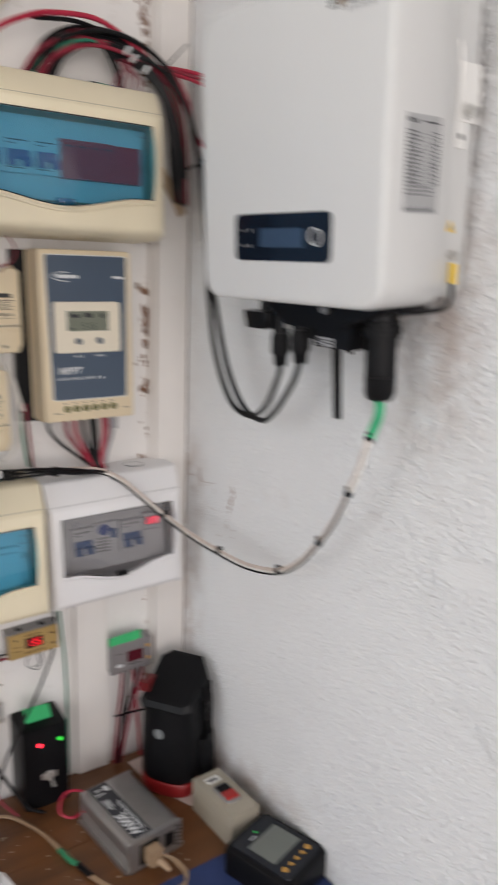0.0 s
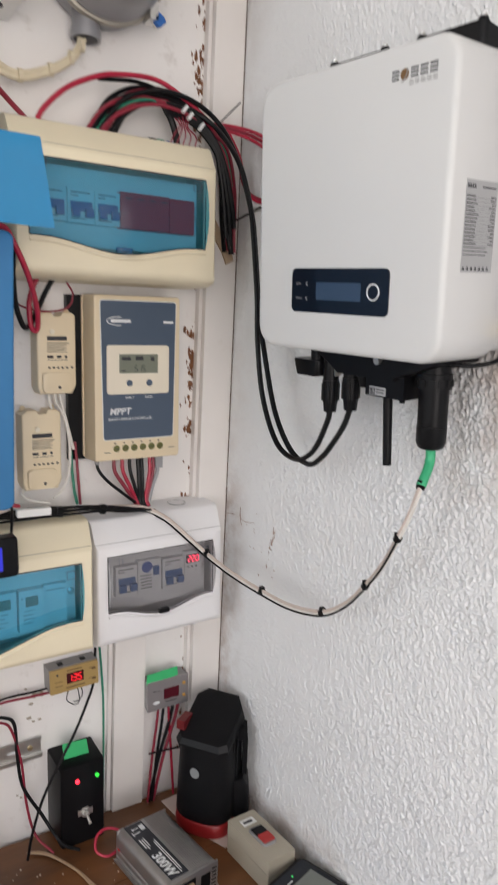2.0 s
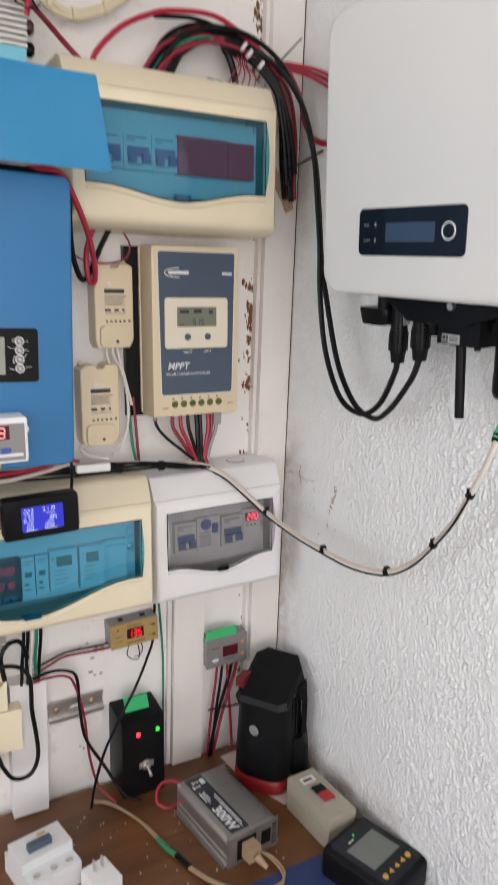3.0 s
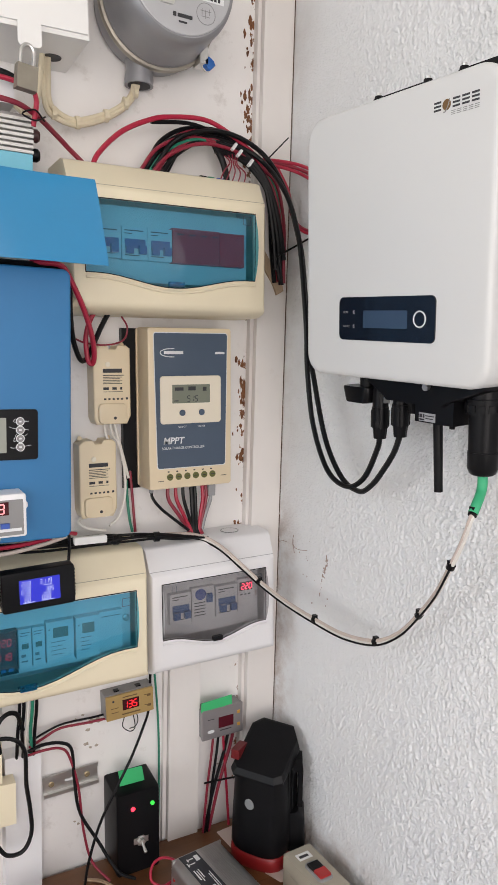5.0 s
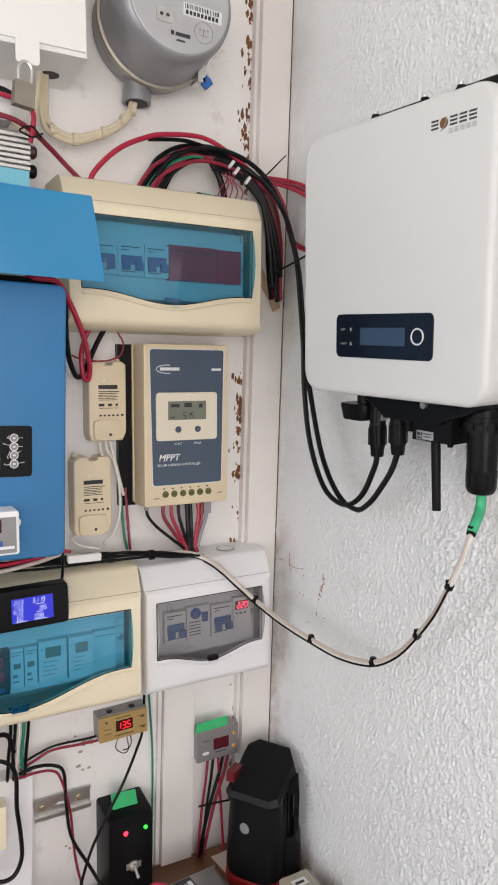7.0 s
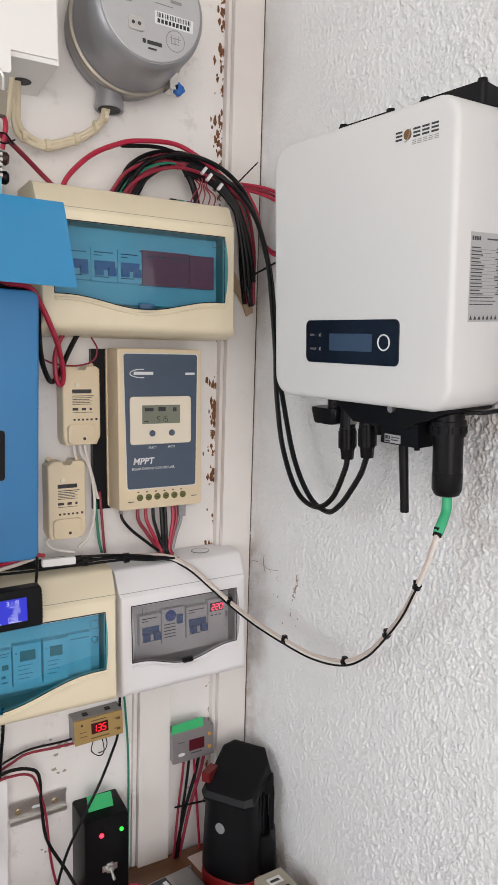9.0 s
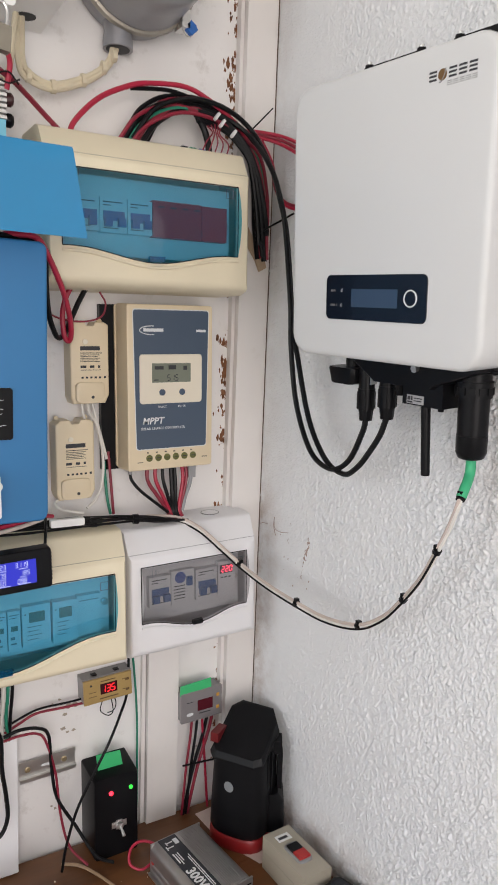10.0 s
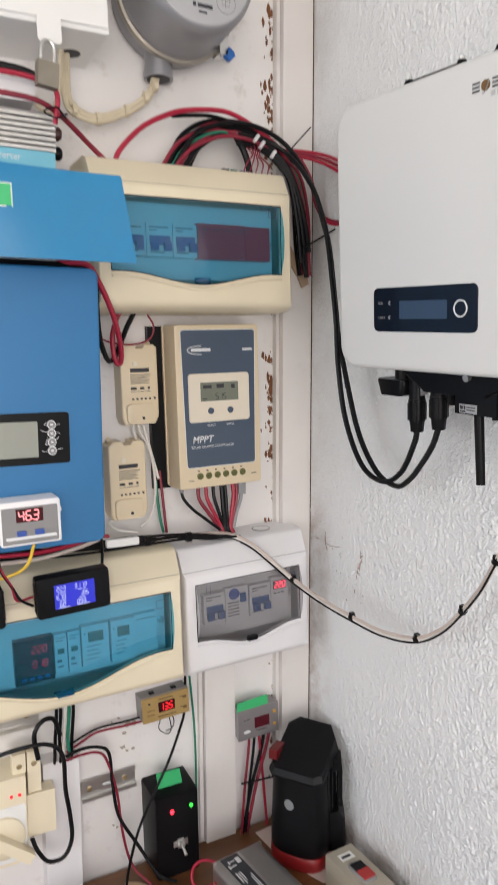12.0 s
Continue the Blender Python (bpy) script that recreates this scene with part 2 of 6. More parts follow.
M_GREYBODY = mat("grey_cast_meter_body", (0.30, 0.30, 0.315), 0.36, 0.35, 0.07, 25, 0.04, 300)
M_GREYPLASTIC = mat("grey_plastic", (0.24, 0.235, 0.235), 0.45, 0, 0.06, 40)
M_GOLD = mat("gold_faceplate", (0.50, 0.34, 0.13), 0.38, 0.45, 0.06, 60)
M_RED = mat("red_plastic", (0.42, 0.022, 0.02), 0.4, 0, 0.06, 40)
M_DARKREDPANEL = mat("maroon_module", (0.90, 0.02, 0.03), 0.45, 0, 0.05, 40)
M_LCD = mat("grey_lcd", (0.30, 0.31, 0.27), 0.2, 0, 0.03, 40)
M_LCDBLUE = mat("dark_blue_lcd", (0.038, 0.062, 0.105), 0.15, 0, 0.03, 40)
M_LCDDARK = mat("dark_green_lcd", (0.20, 0.215, 0.17), 0.2, 0, 0.05, 40)
M_SILVERLABEL = mat("silver_rating_label", (0.40, 0.40, 0.405), 0.4, 0.2, 0.04, 60)
M_INK = mat("dark_ink", (0.03, 0.03, 0.035), 0.6)
M_PALEINK = mat("pale_ink", (0.72, 0.73, 0.74), 0.5)
M_PAPER = mat("white_paper", (0.80, 0.80, 0.78), 0.7)
M_MAT = mat("blue_mat", (0.022, 0.042, 0.14), 0.7, 0, 0.12, 60, 0.2, 500)
M_BREAKER = mat("breaker_grey_white", (0.70, 0.71, 0.72), 0.4, 0, 0.03, 40)
M_BREAKERBLUE = mat("breaker_blue_lever", (0.012, 0.085, 0.28), 0.4)
M_SKYLABEL = mat("light_blue_label", (0.18, 0.50, 0.62), 0.4, 0, 0.08, 40)
M_ORANGE = mat("amber_key", (0.60, 0.32, 0.06), 0.4)
M_BLUEKEY = mat("blue_key", (0.03, 0.08, 0.35), 0.35)
M_CLEARTIE = mat("clear_cable_tie", (0.70, 0.70, 0.70), 0.35)
G_RED = glow("red_led_digits", (1.0, 0.012, 0.02), 1.8)
M_TAN = mat("tan_cord", (0.36, 0.245, 0.15), 0.5, 0, 0.12, 60)
M_OLDBEIGE = mat("greyed_beige_plastic", (0.40, 0.36, 0.285), 0.45, 0, 0.05, 25, 0.05, 400, ((0.25, 0.2, 0.15), 25, 0.58, 0.5))
M_LCDGREY = mat("dull_grey_lcd", (0.17, 0.185, 0.165), 0.2, 0, 0.05, 40)
G_PINK = glow("bright_red_digits", (1.0, 0.30, 0.32), 1.6)
G_DIMGREEN = glow("small_green_led", (0.05, 0.8, 0.15), 0.9)
G_REDLED = glow("red_led", (1.0, 0.02, 0.04), 5.0)
G_GREENLED = glow("green_led", (0.05, 1.0, 0.08), 1.2)
G_BLUELCD = glow("lit_blue_lcd", (0.025, 0.035, 0.75), 0.62)
G_LCDTEXT = glow("lit_lcd_text", (0.68, 0.74, 1.0), 0.8)
T_BLUE = tinted("blue_tinted_pane", (0.17, 0.59, 0.81), (0.004, 0.25, 0.44), 0.12)
T_GREY = tinted("grey_tinted_pane", (0.60, 0.585, 0.59), (0.24, 0.23, 0.235), 0.20)
T_CLEAR = tinted("clear_lens", (0.9, 0.9, 0.9), (0.5, 0.5, 0.5), 0.08)


# ---- mesh helpers ----
def part(name, bm, material, parent=None, label="", smooth=False, bevel=0.0):
    if bevel:
        bmesh.ops.bevel(bm, geom=[e for e in bm.edges if e.is_manifold and e.calc_face_angle(0) > 0.6], offset=bevel, segments=2, profile=0.6, affect="EDGES", clamp_overlap=True)
    bmesh.ops.recalc_face_normals(bm, faces=bm.faces[:])
    me = bpy.data.meshes.new(name)
    bm.to_mesh(me)
    bm.free()
    if smooth:
        for p in me.polygons:
            p.use_smooth = True
        me.set_sharp_from_angle(angle=radians(38))
    me.materials.append(material)
    ob = new(name, me)
    ob.parent = parent
    return tagged(ob, label)


def thing(name, m, label, category, group="", kind=""):
    ob = new(name)
    ob.empty_display_size = 0.02
    ob.matrix_world = m
    return tagged(ob, label, category, group, kind)


def solo(name, bm, material, label, category, group="", kind="", m=None, smooth=False, bevel=0.0):
    ob = part(name, bm, material, None, label, smooth, bevel)
    if m is not None:
        ob.matrix_world = m
    return tagged(ob, label, category, group, kind)


def box(x0, x1, y0, y1, z0, z1, bm=None, m=None):
    bm = bm or bmesh.new()
    vs = [bm.verts.new((x, y, z)) for x in (x0, x1) for y in (y0, y1) for z in (z0, z1)]
    for f in ((0, 1, 3, 2), (4, 6, 7, 5), (0, 4, 5, 1), (2, 3, 7, 6), (0, 2, 6, 4), (1, 5, 7, 3)):
        bm.faces.new([vs[i] for i in f])
    if m is not None:
        for v in vs:
            v.co = m @ v.co
    return bm


def rrect(x0, x1, z0, z1, r, n=5):
    """A rounded rectangle's outline in the plane of the wall."""
    pts = []
    for cx, cz, a in ((x1 - r, z1 - r, 0), (x0 + r, z1 - r, 90), (x0 + r, z0 + r, 180), (x1 - r, z0 + r, 270)):
        pts += [(cx + r * math.cos(radians(a + 90 * i / n)), cz + r * math.sin(radians(a + 90 * i / n))) for i in range(n + 1)]
    return pts


def loft(rings, bm=None, caps=True):
    bm = bm or bmesh.new()
    rows = [[bm.verts.new(p) for p in ring] for ring in rings]
    for a, b in zip(rows, rows[1:]):
        for i in range(len(a)):
            bm.faces.new((a[i], a[(i + 1) % len(a)], b[(i + 1) % len(b)], b[i]))
    if caps:
        bm.faces.new(rows[0])
        bm.faces.new(rows[-1])
    return bm


def slab(outline, y0, y1, soft=0.0, bm=None):
    """An outline in the plane of the wall, drawn out from y0 at the back to y1 at the front, with a softened front edge."""
    cx, cz = sum(p[0] for p in outline) / len(outline), sum(p[1] for p in outline) / len(outline)
    w, h = max(abs(p[0] - cx) for p in outline), max(abs(p[1] - cz) for p in outline)
    rings = [[(x, y0, z) for x, z in outline]]
    if soft:
        for k in range(5):
            a = radians(90 * k / 4)
            d, y = soft * (1 - math.cos(a)), y1 + soft * (1 - math.sin(a))
            rings.append([(cx + (x - cx) * (1 - d / w), y, cz + (z - cz) * (1 - d / h)) for x, z in outline])
    else:
        rings.append([(x, y1, z) for x, z in outline])
    return loft(rings, bm)


def cyl(p0, p1, r0, r1=None, n=20, bm=None):
    p0, p1 = Vector(p0), Vector(p1)
    q = (p1 - p0).to_track_quat("Z", "Y")
    r1 = r0 if r1 is None else r1
    return loft([[p + q @ Vector((r * math.cos(2 * math.pi * i / n), r * math.sin(2 * math.pi * i / n), 0)) for i in range(n)] for p, r in ((p0, r0), (p1, r1))], bm)


def lathe(profile, n=32, bm=None, axis="Z"):
    """A turned body from rows of radius and height along the axis (y: away from the wall is minus)."""
    rings = []
    for r, h in profile:
        c = [(r * math.cos(2 * math.pi * i / n), r * math.sin(2 * math.pi * i / n)) for i in range(n)]
        rings.append([(a, b, h) if axis == "Z" else (a, h, b) for a, b in c])
    return loft(rings, bm)


def spline(pts, steps=7):
    ps = [Vector(p) for p in pts]
    ps = [ps[0] * 2 - ps[1]] + ps + [ps[-1] * 2 - ps[-2]]
    out = []
    for a, b, c, d in zip(ps, ps[1:], ps[2:], ps[3:]):
        for k in range(steps):
            t = k / steps
            out.append(0.5 * (2 * b + (c - a) * t + (2 * a - 5 * b + 4 * c - d) * t * t + (3 * b - a - 3 * c + d) * t ** 3))
    return out + [ps[-2]]


def tube(pts, r, n=8, steps=7, bm=None):
    ps = spline(pts, steps)
    rings, side = [], None
    for i, p in enumerate(ps):
        ahead = (ps[min(i + 1, len(ps) - 1)] - ps[max(i - 1, 0)]).normalized()
        side = (side - ahead * side.dot(ahead)).normalized() if side else ahead.orthogonal().normalized()
        up = ahead.cross(side)
        rings.append([p + r * (math.cos(2 * math.pi * k / n) * side + math.sin(2 * math.pi * k / n) * up) for k in range(n)])
    return loft(rings, bm)


def wire(pts, r, material, parent, name="wire", label=""):
    return part(name, tube(pts, r), material, parent, label, smooth=True)


def cable(name, pts, r, material, label, category="cable", group=""):
    return solo(name, tube(pts, r), material, label, category, group, smooth=True)


def words(text, size, material, parent, at, name="lettering", align="LEFT", spread=1.0, shear=0.0, turn=None, wide=1.0, bold=0.0):
    """Raised lettering in the plane of the wall, from the built-in font."""
    cu = bpy.data.curves.new("lettering", "FONT")
    cu.body, cu.size, cu.align_x, cu.space_character, cu.shear, cu.extrude, cu.resolution_u, cu.offset = text, size, align, spread, shear, 0.00015, 2, bold
    tmp = bpy.data.objects.new("lettering", cu)
    me = bpy.data.meshes.new_from_object(tmp)
    bpy.data.objects.remove(tmp)
    me.transform(Matrix.Translation(at) @ (turn if turn is not None else pose(0, 0, 0, 90, 0, 0)) @ Matrix.Diagonal((wide, 1, 1, 1)))
    me.materials.clear()
    me.materials.append(material)
    ob = new(name, me)
    ob.parent = parent
    return ob


SEGMENTS = {"0": "abcdef", "1": "bc", "2": "abged", "3": "abgcd", "4": "fgbc", "5": "afgcd", "6": "afgcde", "7": "abc", "8": "abcdefg", "9": "abcdfg"}


def digits(text, h, material, parent, at, thick=0.13, lean=0.08):
    """Seven-segment figures, h tall, from the left end at."""
    bm, x, w, s = bmesh.new(), 0.0, h * 0.5, h * thick
    for ch in text:
        if ch == ".":
            box(at[0] + x - h * 0.10, at[0] + x - h * 0.10 + s, at[1] - 0.0003, at[1], at[2], at[2] + s, bm)
            continue
        for seg in SEGMENTS[ch]:
            x0, x1, z0, z1 = {"a": (0.1, 0.9, 1, 1), "g": (0.1, 0.9, 0.5, 0.5), "d": (0.1, 0.9, 0, 0), "f": (0, 0, 0.55, 0.95), "b": (1, 1, 0.55, 0.95), "e": (0, 0, 0.05, 0.45), "c": (1, 1, 0.05, 0.45)}[seg]
            zm = (z0 + z1) / 2 * h * lean
            box(at[0] + x + zm + w * x0 - (s / 2 if x0 == x1 else 0), at[0] + x + zm + w * x1 + (s / 2 if x0 == x1 else 0), at[1] - 0.0003, at[1], at[2] + h * z0 - (s / 2 if z0 == z1 else 0), at[2] + h * z1 + (s / 2 if z0 == z1 else 0), bm)
        x += h * 0.74
    return part("digits", bm, material, parent)


def bars(rows, y, material, parent, name="print", thick=0.0003):
    """Print that is too small to read: short flat strips (x0, x1, z, height)."""
    bm = bmesh.new()
    for x0, x1, z, h in rows:
        box(x0, x1, y - thick, y, z, z + h, bm)
    return tagged(part(name, bm, material, parent), kind="stuff" if len(rows) > 1 else "")


def screw(x, y, z, r, parent, material=None, name="screw"):
    bm = lathe([(r, 0), (r, -0.0012), (r * 0.7, -0.002)], 12, axis="Y")
    box(-r * 0.6, r * 0.6, -0.0024, -0.0019, -r * 0.1, r * 0.1, bm)
    ob = part(name, bm, material or M_STEEL, parent)
    ob.location = (x, y, z)
    return ob


# the right wall opens two and a half degrees past square; its own frame: along the wall, into it, up
RW = Matrix.Translation((0, -0.02, 0)) @ pose(0, 0, 0, 0, 0, -87.5)


# ---- the room ----
def room():
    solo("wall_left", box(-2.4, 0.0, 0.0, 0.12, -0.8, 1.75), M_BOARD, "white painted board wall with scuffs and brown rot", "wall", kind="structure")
    # rough-cast sheet: dense where it is near, in one mesh with a slab behind
    nu, nz, u0, u1, z0, z1 = 600, 980, 0.0, 0.74, -0.04, 1.44
    verts, faces = [], []
    for i in range(nu + 1):
        u = u0 + (u1 - u0) * i / nu
        for j in range(nz + 1):
            z = z0 + (z1 - z0) * j / nz
            a = noise.noise((u * 95, z * 85, 3.1))
            b = noise.noise((u * 420, z * 380, 7.7))
            c = noise.noise((u * 9, z * 7, 1.3))
            d = noise.noise((u * 26, z * 22, 5.3))
            # thrown lumps with crevices between them
            near = noise.voronoi((u * 195 + 0.9 * a, z * 160 + 0.9 * b + 0.6 * d, 2.0))[0]
            lump = max(0.0, 1.0 - near[0] / 0.62)
            lump = lump * lump * (3 - 2 * lump)
            gap = min(1.0, (near[1] - near[0]) / 0.28)
            rough = min(1.15, max(0.28, 0.34 + u / 0.62 + 0.40 * c))
            # a trowelled bare spot
            spot = math.hypot((u - 0.572) / 0.036, (z - 0.513) / 0.017) + 0.5 * d
            rough *= min(1.0, max(0.05, (spot - 0.75) * 3))
            out = rough * (lump * (0.0021 + 0.0015 * d) + 0.0012 * gap + 0.0009 * b + 0.0008 * a) + c * 0.001
            verts.append((u, 0.0 if i in (0, nu) or j in (0, nz) else -out, z))
    for i in range(nu):
        k = i * (nz + 1)
        faces += [(k + j, k + nz + 1 + j, k + nz + 2 + j, k + j + 1) for j in range(nz)]
    me = bpy.data.meshes.new("wall_right")
    me.from_pydata(verts, [], faces)
    me.materials.append(M_STUCCO)
    wall = new("wall_right", me)
    for p in wall.data.polygons:
        p.use_smooth = True
    wall.matrix_world = RW
    tagged(wall, "white rough-cast stucco wall with brown stains", "wall", kind="structure")
    solo("wall_right_core", box(-0.02, 2.6, 0.004, 0.14, -0.8, 1.75), M_PLASTER, "white plastered wall behind the stucco", "wall", kind="structure", m=RW)
    # right wall carried on out of view, added to close the room
    solo("wall_right_end", box(0.74, 2.6, 0.0, 0.0035, -0.8, 1.75), M_STUCCO, "white stucco wall end, unseen, added", "wall", kind="structure", m=RW)
    # west wall is out of view, added with a gap for the fill lamp
    solo("wall_west", box(-2.52, -2.4, -2.75, -1.60, -0.8, 1.75), M_PLASTER, "plain plastered side wall, unseen, added", "wall", kind="structure")
    solo("wall_west_far", box(-2.52, -2.4, -0.30, 0.12, -0.8, 1.75), M_PLASTER, "plain plastered side wall, unseen, added", "wall", kind="structure")
    solo("wall_west_sill", box(-2.52, -2.4, -1.60, -0.30, -0.8, 0.35), M_PLASTER, "plain plastered wall below the unseen west light opening", "wall", kind="structure")
    solo("wall_west_head", box(-2.52, -2.4, -1.60, -0.30, 1.55, 1.75), M_PLASTER, "plain plastered wall above the unseen west light opening", "wall", kind="structure")
    # back wall pieces are unseen, added to frame the light from behind
    for name, x0, x1, za, zb, what in (("wall_back", -2.52, -1.86, -0.8, 1.75, "beside"), ("wall_back_end", -0.34, 0.16, -0.8, 1.75, "beside"), ("wall_back_sill", -1.86, -0.34, -0.8, 0.12, "below"), ("wall_back_head", -1.86, -0.34, 1.48, 1.75, "above")):
        solo(name, box(x0, x1, -2.75, -2.63, za, zb), M_PLASTER, "plain plastered wall " + what + " the window opening, unseen, added", "wall", kind="structure")
    # floor, ceiling and outside ground are unseen, added to hold and bounce light
    solo("floor", box(-2.52, 0.3, -2.75, 0.12, -0.9, -0.8), M_FLOOR, "plain grey concrete floor, unseen, added", "floor", kind="structure")
    solo("ceiling", box(-2.52, 0.3, -2.75, 0.12, 1.75, 1.85), M_PLASTER, "plain white ceiling, unseen, added", "ceiling", kind="structure")
    solo("ground", box(-60, 60, -60, 60, -1.1, -0.95), M_GROUND, "bare bright ground outside, unseen, added", "ground", kind="structure")
    # corner post and the short board under the white distribution box
    bm = slab([(-0.062, 0), (-0.056, 0), (-0.056, 1.75), (-0.062, 1.75)], 0, -0.012)
    solo("trim", bm, M_TRIM, "narrow white painted bead beside the corner post", "trim", kind="structure")
    solo("corner_post", box(-0.0555, 0.004, -0.022, 0.0, 0.0, 1.75), M_TRIM, "white painted wooden corner post, chipped", "trim", kind="structure", bevel=0.0015)
    solo("cover_strip", box(-0.196, -0.142, -0.016, 0.0, 0.0, 0.36), M_TRIM, "white painted upright board beneath the white box", "trim", kind="structure", bevel=0.002)
    solo("cover_strip", box(-0.204, -0.1975, -0.008, 0.0, 0.0, 0.36), M_TRIM, "thin white bead along the upright board", "trim", kind="structure", bevel=0.001)
    # crack and patch on the stucco by the corner
    dirt = mat("crack_dirt", (0.40, 0.31, 0.27), 0.95, 0, 0.3, 200, 0.5, 500)
    rng = random.Random(11)
    bm = bmesh.new()
    for k in range(46):
        s = rng.random() ** 1.4
        u, z = 0.140 - 0.018 * s + rng.uniform(-0.0035, 0.0035) * (1 - 0.6 * s), 0.507 - 0.068 * s
        r = rng.uniform(0.0006, 0.0030) * (1 - 0.5 * s)
        slab([(u + r * rng.uniform(0.4, 1.0) * math.cos(a), z + 1.8 * r * rng.uniform(0.5, 1.0) * math.sin(a)) for a in [2 * math.pi * i / 7 for i in range(7)]], 0.001, -0.0004 - 0.0006 * rng.random(), bm=bm)
    for k in range(16):
        u, z, r = rng.uniform(0.04, 0.16), rng.uniform(0.40, 0.53), rng.uniform(0.0004, 0.0011)
        slab([(u + r * math.cos(a), z + 1.5 * r * math.sin(a)) for a in [2 * math.pi * i / 6 for i in range(6)]], 0.001, -0.0009, bm=bm)
    solo("wall_crack", bm, dirt, "brown gouged scar in the stucco wall", "crack", kind="structure", m=RW)
    bm = tube([(0.001, -0.0012, 0.497), (0.014, -0.0014, 0.503), (0.028, -0.0014, 0.504)], 0.0005, 5)
    tube([(0.046, -0.0014, 0.512), (0.048, -0.0014, 0.502), (0.062, -0.0014, 0.499), (0.086, -0.0014, 0.503)], 0.0005, 5, bm=bm)
    tube([(0.046, -0.0012, 0.520), (0.044, -0.0006, 0.505), (0.050, -0.0006, 0.490)], 0.0006, 5, bm=bm)
    solo("wall_crack", bm, dirt, "hairline crack in the stucco near the corner", "crack", kind="structure", m=RW)
    solo("seam", box(-0.0022, -0.0008, -0.0230, -0.0222, 0.0, 1.45), mat("dark_seam", (0.10, 0.06, 0.045), 0.9, 0, 0.5, 40), "dark open seam between post and stucco", "trim", kind="structure")

    # flaked paint on the lower board: thin patches of bare filler
    rng = random.Random(5)
    bm = bmesh.new()
    for cx, cz, r, n in ((-0.335, 0.305, 0.012, 4), (-0.295, 0.315, 0.008, 3), (-0.318, 0.232, 0.010, 4), (-0.345, 0.245, 0.006, 2), (-0.325, 0.195, 0.008, 3), (-0.352, 0.075, 0.008, 2), (-0.285, 0.235, 0.006, 2), (-0.30, 0.27, 0.006, 2), (-0.09, 0.10, 0.006, 2), (-0.225, 0.31, 0.005, 2)):
        for _ in range(n):
            x, z, s = cx + rng.uniform(-r, r) * 1.6, cz + rng.uniform(-r, r), r * rng.uniform(0.2, 0.65)
            ring = [(x + s * rng.uniform(0.5, 1.3) * math.cos(a), z + s * rng.uniform(0.4, 1.0) * math.sin(a)) for a in [2 * math.pi * k / 9 for k in range(9)]]
            slab(ring, 0.0, -0.0006, 0, bm)
    # brown rotten wood showing in ragged flakes beside the corner post
    rot = bmesh.new()
    for cz, hz, n in ((1.385, 0.020, 7), (1.325, 0.030, 12), (1.270, 0.012, 4), (1.215, 0.022, 12), (1.185, 0.016, 12), (1.120, 0.012, 5), (0.805, 0.010, 5), (0.752, 0.030, 22), (0.700, 0.012, 5), (0.648, 0.012, 7), (0.585, 0.006, 2), (0.528, 0.010, 6)):
        for _ in range(n):
            x, z, r = -0.063 - abs(rng.gauss(0, 0.008)), cz + rng.gauss(0, 0.55) * hz, rng.uniform(0.0008, 0.0056)
            ring = [(x + 0.75 * r * rng.uniform(0.4, 1.2) * math.cos(q), z + 1.6 * r * rng.uniform(0.4, 1.3) * math.sin(q)) for q in [2 * math.pi * k / 9 for k in range(9)]]
            slab([(min(px, -0.0624), pz) for px, pz in ring], 0.0, -0.0005 - 0.0003 * rng.random(), 0, rot)
    solo("rot_flakes", rot, mat("rotten_wood", (0.19, 0.078, 0.032), 0.85, 0, 0.45, 160, 0.6, 300, ((0.05, 0.02, 0.012), 70, 0.5, 0.9)), "brown rotten wood showing through flaked white paint", "rot", kind="stuff")
    solo("paint_chips", bm, mat("bare_filler", (0.38, 0.33, 0.27), 0.8, 0, 0.2, 120), "flaked patches in the white paint of the board", "paint chips", kind="stuff")


room()


def table():
    t = thing("table", pose(-0.48, -0.32, -0.8), "worn brown wooden table against both walls", "table")
    edges = [0.311, 0.155, -0.30]
    for a, b in zip(edges, edges[1:]):
        part("plank", box(-0.52, 0.49, b + 0.0006, a - 0.0006, 0.772, 0.8), M_WOOD, t, bevel=0.0012)
    part("apron", box(-0.5, 0.46, -0.285, -0.265, 0.69, 0.7715), M_WOOD, t)
    for x in (-0.5, 0.40):
        for y in (-0.26, 0.25):
            part("leg", box(x, x + 0.05, y, y + 0.05, 0.0, 0.7715), M_WOOD, t, bevel=0.003)


table()


def crumbs():
    rng, bm = random.Random(21), bmesh.new()
    for _ in range(60):
        x, y, r = rng.uniform(-0.40, -0.13), rng.uniform(-0.30, -0.06), rng.uniform(0.0004, 0.0015)
        loft([[(x + r * rng.uniform(0.6, 1.2) * math.cos(a), y + r * rng.uniform(0.6, 1.2) * math.sin(a), z) for a in [2 * math.pi * k / 6 for k in range(6)]] for z in (0.0002, r)], bm)
    solo("crumbs", bm, mat("pale_grit", (0.55, 0.47, 0.36), 0.8), "pale grit and plaster crumbs on the table", "crumbs", kind="stuff")


crumbs()


